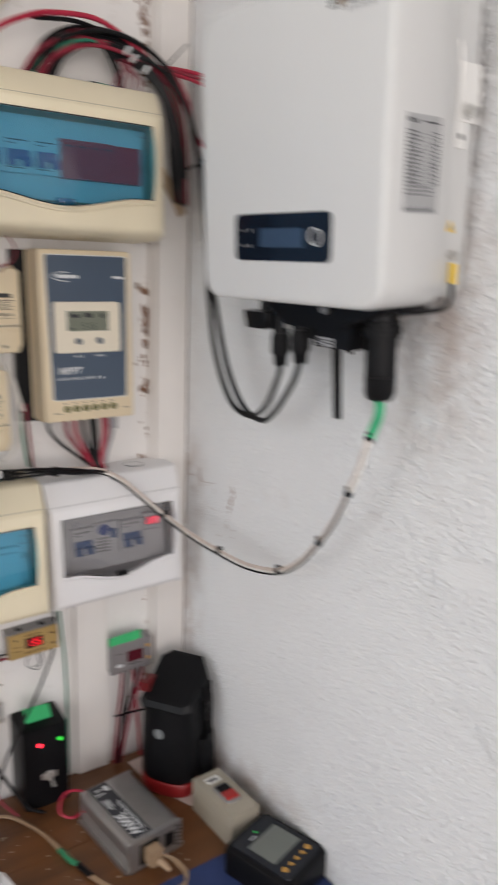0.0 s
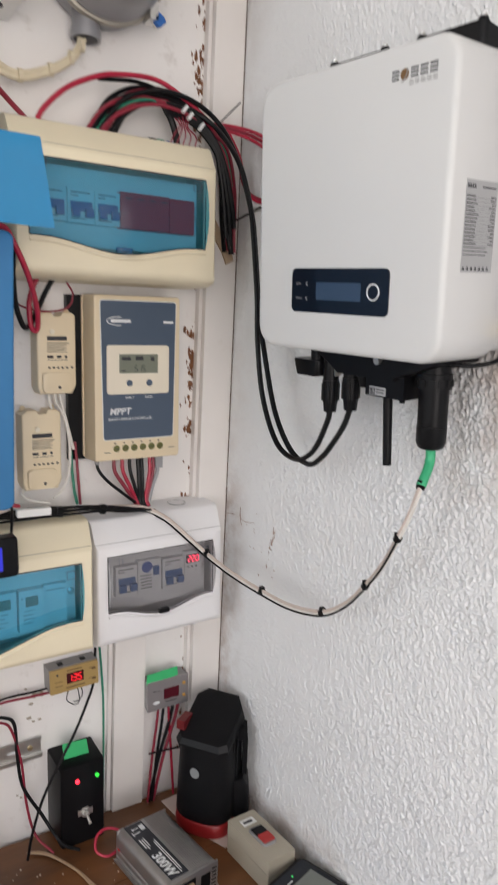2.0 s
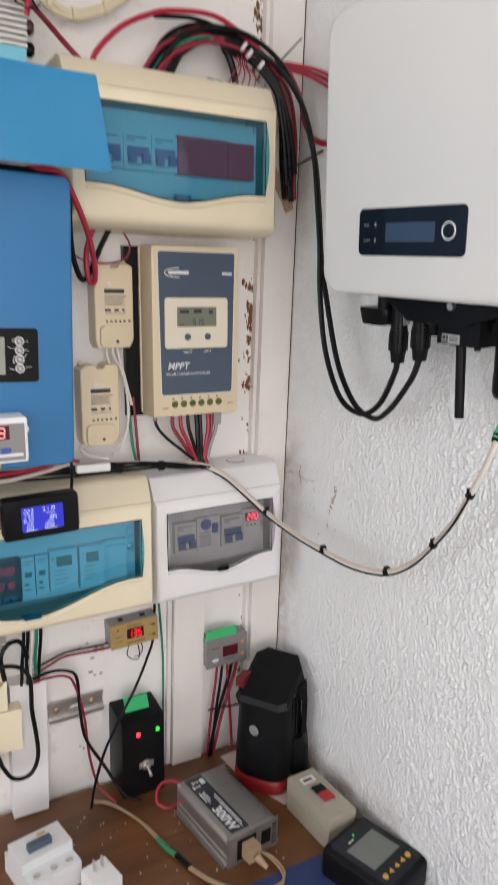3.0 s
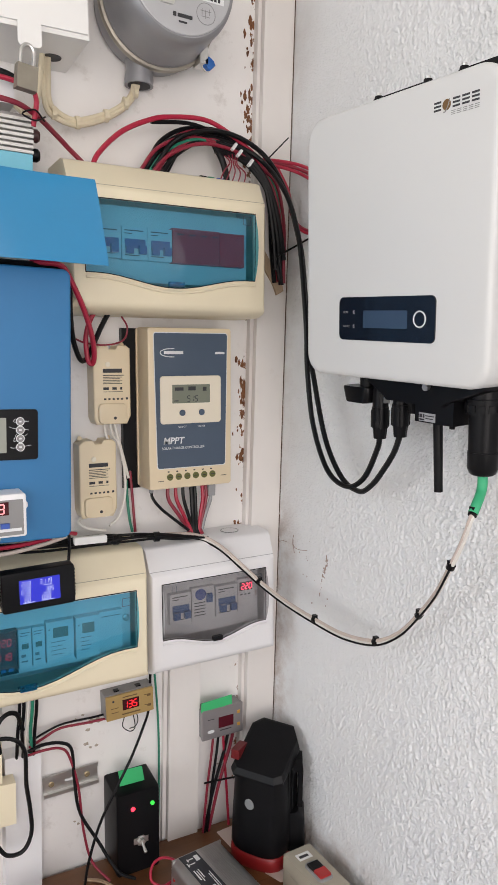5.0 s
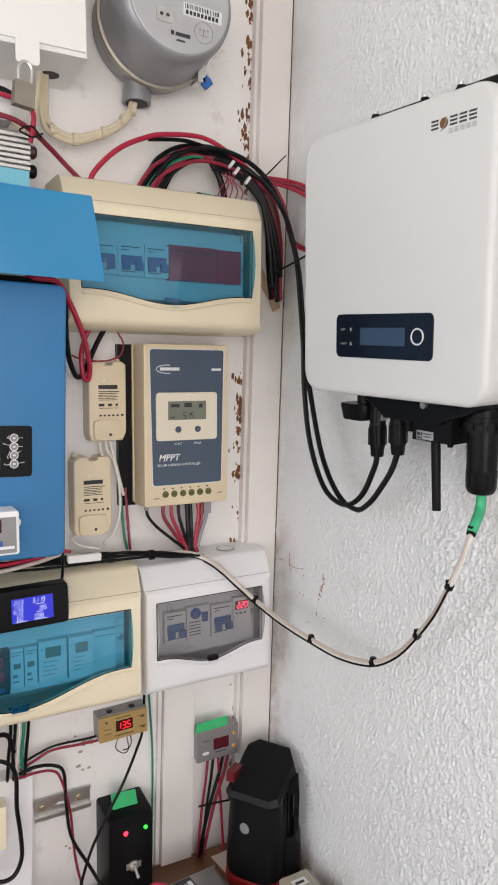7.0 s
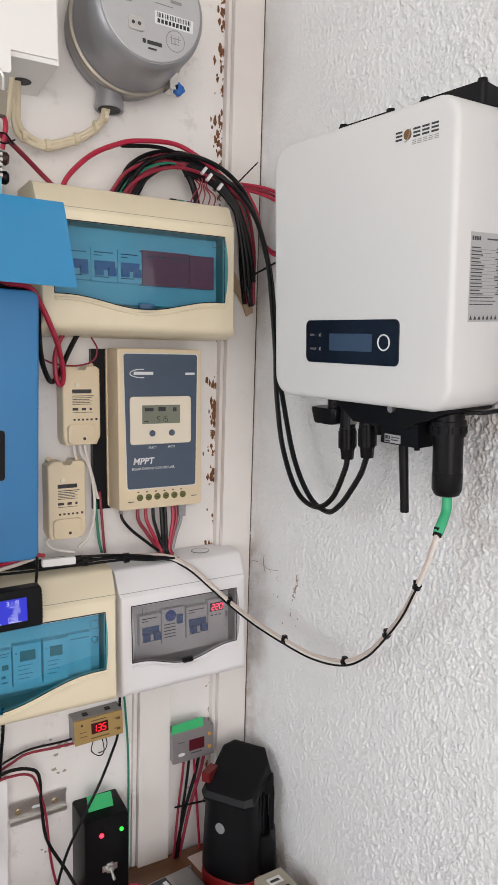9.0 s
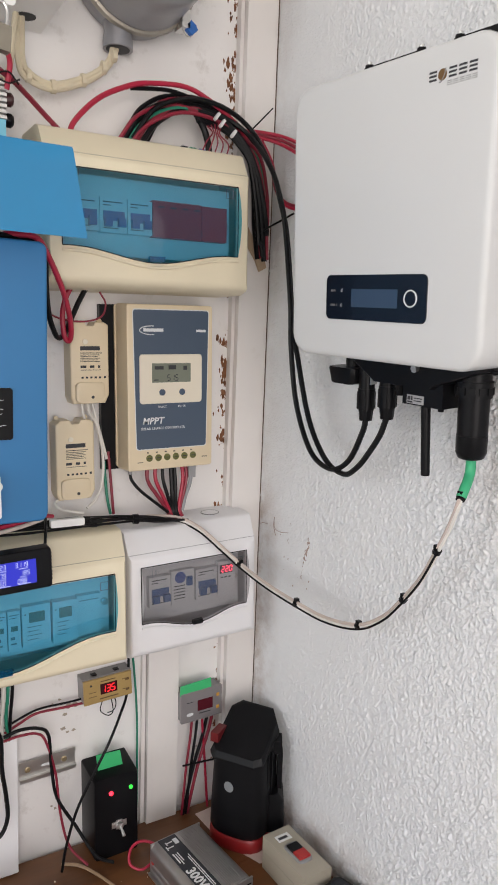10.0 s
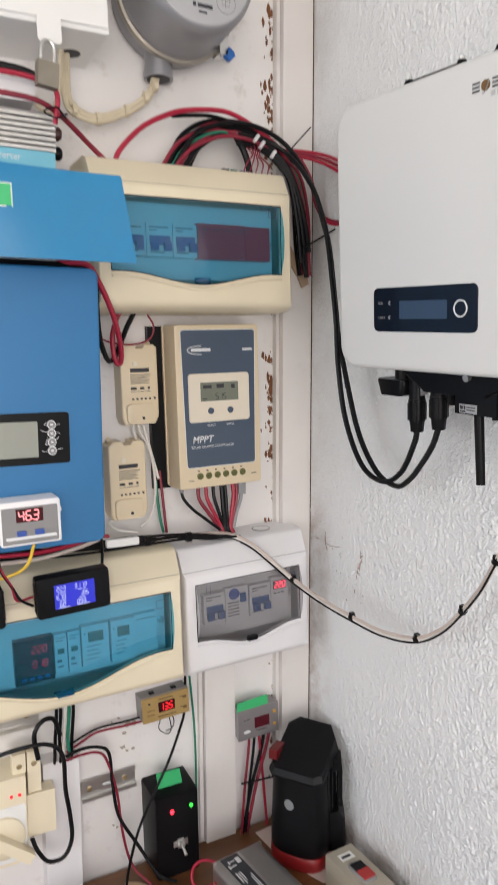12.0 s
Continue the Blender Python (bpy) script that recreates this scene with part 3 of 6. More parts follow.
# ---- things on the board wall ----
def enclosure(name, at, W, zt, zb, D, win, material, pane, label, roll=-1.4, plate=None):
    """A distribution box with a bowed, tinted lid. at: the middle of the lid on the wall; zt, zb: the lid's creases; win: half width, top, bottom, dip."""
    zc = (zt + zb) / 2
    t = thing(name, pose(at[0], 0, zc) @ pose(0, 0, 0, 0, roll, 0) @ pose(0, 0, -zc), label, "distribution box")
    h, wz1, wz0, dip = win
    w = W / 2
    n = 24
    # side profile of the lid: depth, height, inset
    rings = []
    for y, a, b, e in ((0.0, zb - 0.010, zt + 0.038, 0.0), (-D * 0.68, zb - 0.010, zt + 0.037, 0.0), (-D * 0.77, zb - 0.009, zt + 0.033, 0.001),
                       (-D * 0.93, zb - 0.004, zt + 0.004, 0.002), (-D * 0.98, zb, zt, 0.0035), (-D, zb + 0.006, zt - 0.004, 0.006)):
        ring = []
        for i in range(n + 1):
            x = -w + e + (W - 2 * e) * i / n
            ring.append((x, y, b))
        for i in range(n, -1, -1):
            x = -w + e + (W - 2 * e) * i / n
            ring.append((x, y, a))
        rings.append(ring)
    bm = loft(rings, caps=False)
    # front frame with the window cut out, its lower edge dipping in the middle
    front = rings[-1]

    def low(x):
        k = min(1.0, abs(x) / h)
        return wz0 - dip * (0.5 + 0.5 * math.cos(math.pi * min(1.0, k * 1.12)))

    inner = []
    for i in range(n + 1):
        inner.append((-h + 2 * h * i / n, -D, wz1))
    for i in range(n, -1, -1):
        x = -h + 2 * h * i / n
        inner.append((x, -D, low(x)))
    deep = [(x, -D + 0.006, z) for x, y, z in inner]
    loft([front, inner, deep], bm, caps=False)
    bmesh.ops.remove_doubles(bm, verts=bm.verts[:], dist=0.00005)
    part("cover", bm, material, t, smooth=True)
    part("back_plate", box(-w + 0.004, w - 0.004, -0.012, -0.002, zb + 0.004, zt + 0.03), material, t)
    # shade in the lid's groove is painted: a tube in darkened cover colour
    seam = [(-w + 0.0025, -D * 0.934, zt + 0.0035), (0, -D * 0.934, zt + 0.0035), (w - 0.0025, -D * 0.934, zt + 0.0035)]
    part("parting_line", tube(seam, 0.0006, 5, 2), mat("shadowed_" + material.name, [c * 0.45 for c in material.node_tree.nodes["Hue/Saturation/Value"].inputs["Color"].default_value[:3]], 0.6), t)
    # raised lip under the window
    lip = [(x, -D - 0.0016, low(x) - 0.006) for x in (-h + 2 * h * i / 16 for i in range(17))]
    part("lip", tube(lip, 0.0022, 6, 2), material, t, smooth=True)
    rim = [(-h, -D - 0.0004, wz1)] + [(h, -D - 0.0004, wz1)] + [(x, -D - 0.0004, low(x)) for x in (h - 2 * h * i / 16 for i in range(17))]
    bm = bmesh.new()
    for a, b in zip(rim, rim[1:] + rim[:1]):
        cyl(a, b, 0.0007, n=6, bm=bm)
    part("gasket", bm, M_BLACK, t)
    # bowed pane
    bm = bmesh.new()
    rows = []
    for k in range(7):
        s = k / 6
        rows.append([bm.verts.new((x, -D - 0.001 - 0.010 * math.sin(math.pi * s) ** 0.8, wz1 - 0.001 + (low(x) + 0.001 - wz1) * s)) for x in (-h + 2 * h * i / n for i in range(n + 1))])
    for a, b in zip(rows, rows[1:]):
        for i in range(n):
            bm.faces.new((a[i], a[i + 1], b[i + 1], b[i]))
    lid = part("window", bm, pane, t, "see-through tinted flap", smooth=True)
    lid.visible_shadow = False
    z = low(0)
    k = 0.011 if pane == T_BLUE else 0.008
    part("latch", box(-k, k, -D - 0.007, -D - 0.001, z + 0.001, z + 0.008), pane if pane == T_BLUE else M_BLACK, lid, bevel=0.001)
    bars([(h - 0.024, h - 0.012, wz1 - 0.018, 0.0006), (h - 0.024, h - 0.012, wz1 - 0.0066, 0.0006), (h - 0.024, h - 0.0234, wz1 - 0.018, 0.012), (h - 0.0126, h - 0.012, wz1 - 0.018, 0.012)], -D - 0.0075, M_NAVY, lid, "hinge_mark")
    bars([(-h + 0.014, -h + 0.0146, wz1 - 0.012, 0.009), (-h + 0.020, -h + 0.0206, wz1 - 0.012, 0.009)], -D - 0.0072, M_NAVY, lid, "hinge_notch")
    # shelf behind the pane that the modules stand in
    part("inner_cover", box(-h + 0.002, h - 0.002, -D + 0.026, -D + 0.024, wz0 - dip * 0.5, wz1 - 0.003), plate or M_BREAKER, t)
    part("lock_eye", lathe([(0.005, -D + 0.024), (0.005, -D + 0.021), (0.003, -D + 0.020)], 14, axis="Y"), M_STEEL, t).location = (h - 0.0085, 0, (wz0 + wz1) / 2 - 0.004)
    return t


def breaker(parent, x0, x1, y, z0, z1, levers, name="breaker"):
    """A breaker's face that stands out of the inner cover: body, lever bridge and small print."""
    b = part(name, box(x0, x1, y - 0.012, y + 0.0005, z0, z1), M_BREAKER, parent, bevel=0.001)
    mid = z0 + (z1 - z0) * 0.48
    part("lever_well", box(x0 + 0.004, x1 - 0.004, y - 0.0145, y - 0.0118, mid - 0.006, mid + 0.006), M_BREAKERBLUE, b, bevel=0.0008)
    for i in range(levers):
        c = x0 + (x1 - x0) * (i + 0.5) / levers
        part("lever", box(c - 0.005, c + 0.005, y - 0.021, y - 0.0143, mid - 0.014, mid - 0.003), M_BREAKERBLUE, b, bevel=0.001)
    bars([(x0 + 0.004, x1 - 0.006, z1 - 0.006, 0.0014), (x0 + 0.004, x0 + 0.4 * (x1 - x0), z1 - 0.010, 0.0012), (x0 + 0.004, x1 - 0.012, z0 + 0.005, 0.0012)], y - 0.0121, M_INK, b)
    return b


def boxes():
    # cream box high on the board
    e = enclosure("distribution_box", (-0.234, 0, 0), 0.296, 1.032, 0.878, 0.104, (0.127, 1.017, 0.921, 0.016), M_CREAM, T_BLUE, "cream distribution box with blue see-through flap on the board")
    breaker(e, -0.118, -0.074, -0.080, 0.943, 0.985, 2)
    breaker(e, -0.073, -0.036, -0.080, 0.942, 0.986, 2)
    breaker(e, -0.035, 0.000, -0.080, 0.942, 0.986, 2)
    m = part("blank_module", box(0.0012, 0.074, -0.093, -0.0798, 0.941, 0.989), M_DARKREDPANEL, e, "maroon blank module", bevel=0.001)
    part("blank_module", box(0.0752, 0.115, -0.092, -0.0798, 0.941, 0.988), M_DARKREDPANEL, e, "maroon blank module", bevel=0.001)
    bars([(0.008 + 0.018 * k, 0.018 + 0.018 * k, 0.980, 0.002) for k in range(4)], -0.0931, M_INK, m)
    # cream box lower down, mostly the same lid, longer
    e = enclosure("distribution_box", (-0.440, 0, 0), 0.352, 0.488, 0.339, 0.100, (0.156, 0.470, 0.385, 0.030), M_CREAM, T_BLUE, "long cream distribution box with blue flap, meters inside", roll=-1.4)
    b = part("meter_module", box(-0.060, -0.009, -0.088, -0.0755, 0.376, 0.437), M_BLACK, e, bevel=0.001)
    digits("220", 0.0095, G_RED, b, (-0.037, -0.0882, 0.417))
    digits("018", 0.0095, G_RED, b, (-0.037, -0.0882, 0.397))
    for k in range(4):
        part("key", box(-0.052 + 0.010 * k, -0.046 + 0.010 * k, -0.0895, -0.0878, 0.381, 0.385), M_BREAKERBLUE, b)
    for x0, x1 in ((-0.0075, 0.0095), (0.011, 0.0275)):
        b = part("relay_module", box(x0, x1, -0.086, -0.0755, 0.380, 0.436), M_BREAKER, e, bevel=0.001)
        part("relay_window", box(x0 + 0.004, x1 - 0.004, -0.0866, -0.0858, 0.408, 0.415), M_LCDDARK, b)
        bars([(x0 + 0.002, x1 - 0.002, 0.430, 0.001), (x0 + 0.002, x1 - 0.005, 0.426, 0.001), (x0 + 0.003, x1 - 0.008, 0.396, 0.004), (x0 + 0.003, x1 - 0.006, 0.389, 0.002)], -0.0861, M_GREYPLASTIC, b)
    for x0, x1, d in ((0.0295, 0.0672, 0.004), (0.0700, 0.1040, 0.0)):
        b = part("timer_module", box(x0, x1, -0.090 + d * 0.5, -0.0755, 0.380 + d * 0.3, 0.440), M_BREAKER, e, bevel=0.001)
        part("timer_screen", box(x0 + 0.009, x1 - 0.008, -0.0915 + d * 0.5, -0.0898 + d * 0.5, 0.417, 0.431), M_LCDDARK, b)
        bars([(x0 + 0.006, x1 - 0.012 - 0.004 * (k % 2), 0.410 - 0.006 * k, 0.0009) for k in range(4)] + [(x0 + 0.003, x0 + 0.005, 0.428, 0.002)], -0.0902 + d * 0.5, M_GREYPLASTIC, b)
    b = part("blank_module", box(0.1052, 0.1385, -0.086, -0.0755, 0.382, 0.441), M_BREAKER, e, bevel=0.001)
    bars([(0.108, 0.136, 0.433, 0.0012)], -0.0861, M_GREYPLASTIC, b)
    # white box with the grey flap by the corner
    e = enclosure("distribution_box", (-0.1495, 0, 0), 0.216, 0.490, 0.340, 0.086, (0.0890, 0.4745, 0.3875, 0.016), M_WHITE, T_GREY, "white distribution box with smoked grey flap and lit voltmeter", roll=-2.0, plate=M_BREAKER)
    breaker(e, -0.072, -0.037, -0.062, 0.405, 0.452, 2)
    b = part("leakage_breaker", box(-0.035, 0.004, -0.072, -0.0615, 0.402, 0.455), M_BREAKER, e, bevel=0.001)
    part("badge", lathe([(0.009, -0.0718), (0.009, -0.0728), (0.008, -0.0732)], 20, axis="Y"), M_BLUEKEY, b).location = (-0.020, 0, 0.444)
    bars([(-0.031, -0.012, 0.430 - 0.005 * k, 0.0014) for k in range(5)], -0.0721, M_INK, b)
    part("test_key", box(-0.010, -0.001, -0.076, -0.0717, 0.430, 0.444), M_BREAKERBLUE, b, bevel=0.001)
    breaker(e, 0.006, 0.043, -0.062, 0.403, 0.452, 2)
    b = part("voltmeter", box(0.045, 0.076, -0.072, -0.0615, 0.405, 0.457), M_BREAKER, e, bevel=0.001)
    part("screen", box(0.0485, 0.0715, -0.0724, -0.0718, 0.4375, 0.4515), M_INK, b)
    digits("220", 0.0092, glow("strong_red_digits", (1.0, 0.06, 0.12), 4.5), b, (0.0515, -0.0727, 0.4398), 0.16)
    bars([(0.050, 0.054, 0.430, 0.002), (0.057, 0.061, 0.430, 0.002), (0.064, 0.068, 0.430, 0.002)], -0.0721, M_INK, b)
    part("knockout", lathe([(0.014, 0.0), (0.014, 0.0012), (0.012, 0.0016)], 24), M_WHITE, e).location = (0.050, -0.035, 0.5282)
    ring = [(0.050 + 0.0142 * math.cos(a), -0.035 + 0.0142 * math.sin(a), 0.5292) for a in [2 * math.pi * i / 24 for i in range(25)]]
    part("knockout_rim", tube(ring, 0.0007, 5, 1), M_GREYPLASTIC, e)


boxes()


def charge_controller():
    t = thing("charge_controller", pose(-0.1838, 0, 0.733, 0, -1.5, 0), "cream solar charge controller with slate blue front, wired below", "charge controller")
    # finned plate behind
    hs = part("heatsink", box(-0.094, 0.074, -0.012, -0.001, -0.124, 0.120), M_BLACK, t, "black finned heat sink", bevel=0.001)
    body = slab(rrect(-0.073, 0.069, -0.121, 0.121, 0.005), -0.0122, -0.016)
    part("rear_shell", body, M_BEIGE, t)
    bm = loft([[(x, y, z) for x, z in rrect(-a, a - 0.001, -b - 0.0015, b, 0.004)] for y, a, b in ((-0.0162, 0.0712, 0.1215), (-0.052, 0.0690, 0.1205), (-0.0542, 0.0684, 0.1198), (-0.055, 0.0672, 0.1186))])
    part("front_shell", bm, M_BEIGE, t, smooth=True)
    lab = part("front_label", slab([(x * (1 - 0.065 * (0.112 - z) / 0.202), z) for x, z in rrect(-0.0595, 0.0605, -0.090, 0.1125, 0.004)], -0.0550, -0.0557), M_NAVY, t, "slate blue front label")
    lab_edge = part("label_edge", slab([(x * (1 - 0.065 * (0.112 - z) / 0.202), z) for x, z in rrect(-0.0607, 0.0617, -0.0912, 0.1137, 0.0045)], -0.0549, -0.0553), M_PALEINK, t)
    win = part("display_frame", slab(rrect(-0.051, 0.049, -0.023, 0.049, 0.005), -0.0555, -0.0575, 0.001), M_IVORY, t)
    part("lcd", slab(rrect(-0.032, 0.030, 0.008, 0.036, 0.001), -0.0570, -0.0579), M_LCDDARK, win, "grey-green LCD")
    digits("515", 0.0085, M_INK, win, (-0.008, -0.0580, 0.0105))
    bars([(-0.028, -0.014, 0.027, 0.005), (-0.006, 0.006, 0.027, 0.006), (0.018, 0.024, 0.026, 0.006), (-0.029, -0.022, 0.011, 0.0015)], -0.0580, M_INK, win, "lcd_icons")
    for x in (-0.016, 0.016):
        part("button", lathe([(0.0048, -0.0573), (0.0048, -0.0586), (0.004, -0.0592)], 18, axis="Y"), M_NAVY, win).location = (x, 0, -0.0065)
    words("SELECT", 0.0042, M_PALEINK, lab, (-0.022, -0.0560, -0.0295))
    words("ENTER", 0.0042, M_PALEINK, lab, (0.010, -0.0560, -0.0295))
    words("MPPT", 0.0138, M_PALEINK, lab, (-0.047, -0.0560, -0.0530), shear=0.2, wide=1.0, bold=0.0003)
    words("SOLAR CHARGE CONTROLLER", 0.0054, M_PALEINK, lab, (-0.049, -0.0560, -0.0615), wide=0.93)
    # maker's mark as plain shapes
    arc = [(-0.031 - 0.019 * math.cos(a), -0.0560, 0.0835 + 0.0062 * math.sin(a)) for a in [radians(-100 + 20 * k) for k in range(11)]]
    part("emblem", tube(arc, 0.0007, 6, 2), M_PALEINK, lab)
    bars([(-0.044, -0.013, 0.0815, 0.0046)], -0.0557, M_PALEINK, lab, "emblem")
    bars([(0.040, 0.056, 0.0815, 0.0035)], -0.0557, M_PALEINK, lab)
    for k in range(6):
        x = -0.036 + 0.0142 * k
        part("terminal", lathe([(0.0052, -0.0549), (0.0052, -0.0558), (0.0042, -0.0562)], 16, axis="Y"), M_TERMINAL, t).location = (x, 0, -0.104)
        part("terminal_screw", box(-0.003, 0.003, -0.0566, -0.0561, -0.0005, 0.0005), M_INK, t).location = (x, 0, -0.104)
    bars([(-0.040 + 0.0142 * k, -0.037 + 0.0142 * k, -0.0965, 0.0018) for k in range(6)] + [(-0.055, -0.046, -0.110, 0.001), (0.050, 0.059, -0.108, 0.001)], -0.0552, M_INK, t)


charge_controller()


def smart_switch(at, label):
    t = thing("smart_switch", pose(*at, 0, -1.5, 0) @ Matrix.Diagonal((1.06, 1, 1.06, 1)), label, "smart switch", "smart switches beside the charge controller")
    out = [(-0.0265, -0.046), (-0.023, -0.055), (0.021, -0.055), (0.0265, -0.044), (0.0265, 0.050), (0.021, 0.054), (0.009, 0.054), (0.006, 0.049), (-0.004, 0.049), (-0.007, 0.054), (-0.019, 0.054), (-0.0265, 0.048)]
    part("base", slab([(x * 0.99, z) for x, z in out], -0.001, -0.012), M_BEIGE, t)
    part("case", slab(out, -0.012, -0.033, 0.003), M_BEIGE, t, smooth=True)
    part("terminal_cover", loft([[(x, y, z) for x, z in rrect(-0.021 + i, 0.020 - i, -0.0535, -0.026, 0.006)] for y, i in ((-0.0328, 0), (-0.0365, 0.001), (-0.0375, 0.003))]), M_BEIGE, t, smooth=True)
    part("button", lathe([(0.0035, -0.033), (0.0035, -0.0345), (0.0025, -0.0347)], 14, axis="Y"), M_IVORY, t).location = (-0.006, 0, 0.028)
    for x in (-0.020, 0.020):
        part("lug", cyl((x, -0.008, 0.052), (x, -0.014, 0.056), 0.0035, n=10), M_BEIGE, t)
    bars([(-0.013, 0.014, 0.0165, 0.0055)], -0.0331, M_INK, t, "emblem")
    bars([(-0.013, 0.017, 0.0125, 0.001)] + [(-0.013, 0.014 - 0.003 * (k % 2), 0.010 - 0.0022 * k, 0.0008) for k in range(5)] + [(-0.013, -0.005, -0.007, 0.0035), (0.0, 0.006, -0.007, 0.0035), (0.011, 0.014, -0.007, 0.0035), (-0.013, 0.015, -0.010, 0.0006)], -0.0331, M_INK, t)
    bars([(-0.012 + 0.006 * k, -0.009 + 0.006 * k, -0.021, 0.0025) for k in range(5)] + [(0.019, 0.022, -0.021, 0.003)], -0.0331, M_INK, t)
    part("cable_grip", lathe([(0.0022, -0.0374), (0.0022, -0.0378), (0.001, -0.0378)], 10, axis="Y"), M_INK, t).location = (0.002, 0, -0.046)


smart_switch((-0.301, 0, 0.7667), "small beige smart switch module below the cream box")
smart_switch((-0.3215, 0, 0.628), "small beige smart switch module, lower of two")


def blue_inverter():
    t = thing("solar_inverter", pose(-0.55, 0, 0.745), "large blue steel inverter with small display, wall hung", "inverter")
    part("case", slab(rrect(-0.155, 0.154, -0.166, 0.166, 0.010), -0.002, -0.168, 0.003), M_BLUE, t, smooth=True)
    p = part("display_panel", slab(rrect(-0.06, 0.113, -0.064, -0.003, 0.004), -0.1675, -0.1695), M_BLACK, t, "black display panel with scuffed film")
    part("lcd", slab(rrect(-0.05, 0.076, -0.055, -0.013, 0.001), -0.1694, -0.1702), M_LCD, p)
    for k in range(4):
        z = -0.0175 - 0.0103 * k
        part("button", lathe([(0.0052, -0.1693), (0.0052, -0.1705), (0.0045, -0.1708)], 16, axis="Y"), M_GREYPLASTIC, p).location = (0.092, 0, z)
        ring = [(0.092 + 0.0046 * math.cos(a), -0.1709, z + 0.0048 * math.sin(a)) for a in [2 * math.pi * i / 14 for i in range(15)]]
        part("button_ring", tube(ring, 0.0005, 5, 1), M_PALEINK, p)
        rng = random.Random(k)
        part("film_scratch", tube([(0.078 + rng.uniform(0, 0.01), -0.1697, z + rng.uniform(-0.006, 0.006)), (0.085, -0.1698, z + rng.uniform(-0.004, 0.004)), (0.100 + rng.uniform(0, 0.008), -0.1697, z + rng.uniform(-0.008, 0.008))], 0.0003, 5, 4), M_PALEINK, p)
        part("button_mark", box(0.0905, 0.0935, -0.1711, -0.1706, z - 0.001, z + 0.001), M_PALEINK, p)


blue_inverter()


def blue_sheet():
    # a bent plastic sheet that hangs over the blue inverter, its top turned back onto the small inverter
    bm = bmesh.new()
    prof = [(-0.2112, 0.9140), (-0.2114, 0.935), (-0.2115, 0.96), (-0.2112, 0.99), (-0.2105, 1.007), (-0.2085, 1.0105), (-0.17, 1.012), (-0.1012, 1.013)]
    n = 10
    rings = []
    for off in (0.0, 0.0016):
        rows = []
        for y, z in prof:
            f = max(0.0, (z - 0.9135) / 0.0975)
            xr = -0.361 - 0.018 * f
            rows.append([bm.verts.new((-0.70 + (xr + 0.70) * i / n, y + (0 if y > -0.2 else -0.0022 * math.sin(i * 1.1 + 2.0 * f)) + (off if z < 1.009 else 0), z - (off if y > -0.2 else 0) - (0.0022 * (1 - i / n) if z < 0.92 else 0))) for i in range(n + 1)])
        rings.append(rows)
    for rows in rings:
        for a, b in zip(rows, rows[1:]):
            for i in range(n):
                bm.faces.new((a[i], a[i + 1], b[i + 1], b[i]))
    a, b = rings
    for j in range(len(prof) - 1):
        for i in (0, n):
            bm.faces.new((a[j][i], a[j + 1][i], b[j + 1][i], b[j][i]))
    for j in (0, len(prof) - 1):
        for i in range(n):
            bm.faces.new((a[j][i], a[j][i + 1], b[j][i + 1], b[j][i]))
    solo("plastic_sheet", bm, M_FLAP, "bent glossy blue plastic sheet hanging over the inverter", "sheet", smooth=True)
    bm = slab([(-0.525, 0.966), (-0.5, 0.966), (-0.5005, 0.988), (-0.526, 0.988)], -0.2135, -0.2145)
    part("edge", slab([(-0.526, 0.9645), (-0.4985, 0.9645), (-0.499, 0.9895), (-0.527, 0.9895)], -0.2128, -0.2134), M_PAPER, solo("sticker", bm, M_GREENTAPE, "small green sticker with white border on the sheet", "sticker"))


blue_sheet()


def small_inverter():
    t = thing("power_inverter", pose(-0.53, 0, 1.04), "silver ribbed power inverter with light blue label strip", "inverter")
    part("case", box(-0.11, 0.104, -0.088, -0.001, -0.085, 0.066), M_ALU, t, bevel=0.002)
    for k in range(7):
        part("rib", box(-0.11, 0.105, -0.101, -0.0878, 0.058 - 0.0064 * k - 0.003, 0.058 - 0.0064 * k + 0.0008), M_STEEL, t)
    lab = part("label_strip", slab(rrect(-0.109, 0.104, -0.08, 0.016, 0.001), -0.0878, -0.0995), M_SKYLABEL, t, "light blue printed label")
    words("Inverter", 0.0125, M_PALEINK, lab, (0.028, -0.0998, 0.003), wide=0.85)
    for z in (0.046, 0.022):
        k = part("terminal_knob", lathe([(0.0075, 0.0), (0.0085, 0.004), (0.0085, 0.010), (0.006, 0.013)], 14), M_BLACK if z < 0.03 else mat("brown_knob", (0.06, 0.02, 0.02), 0.4), t, smooth=True)
        k.matrix_basis = pose(0.1045, -0.075, z, 0, 90, 0)


small_inverter()


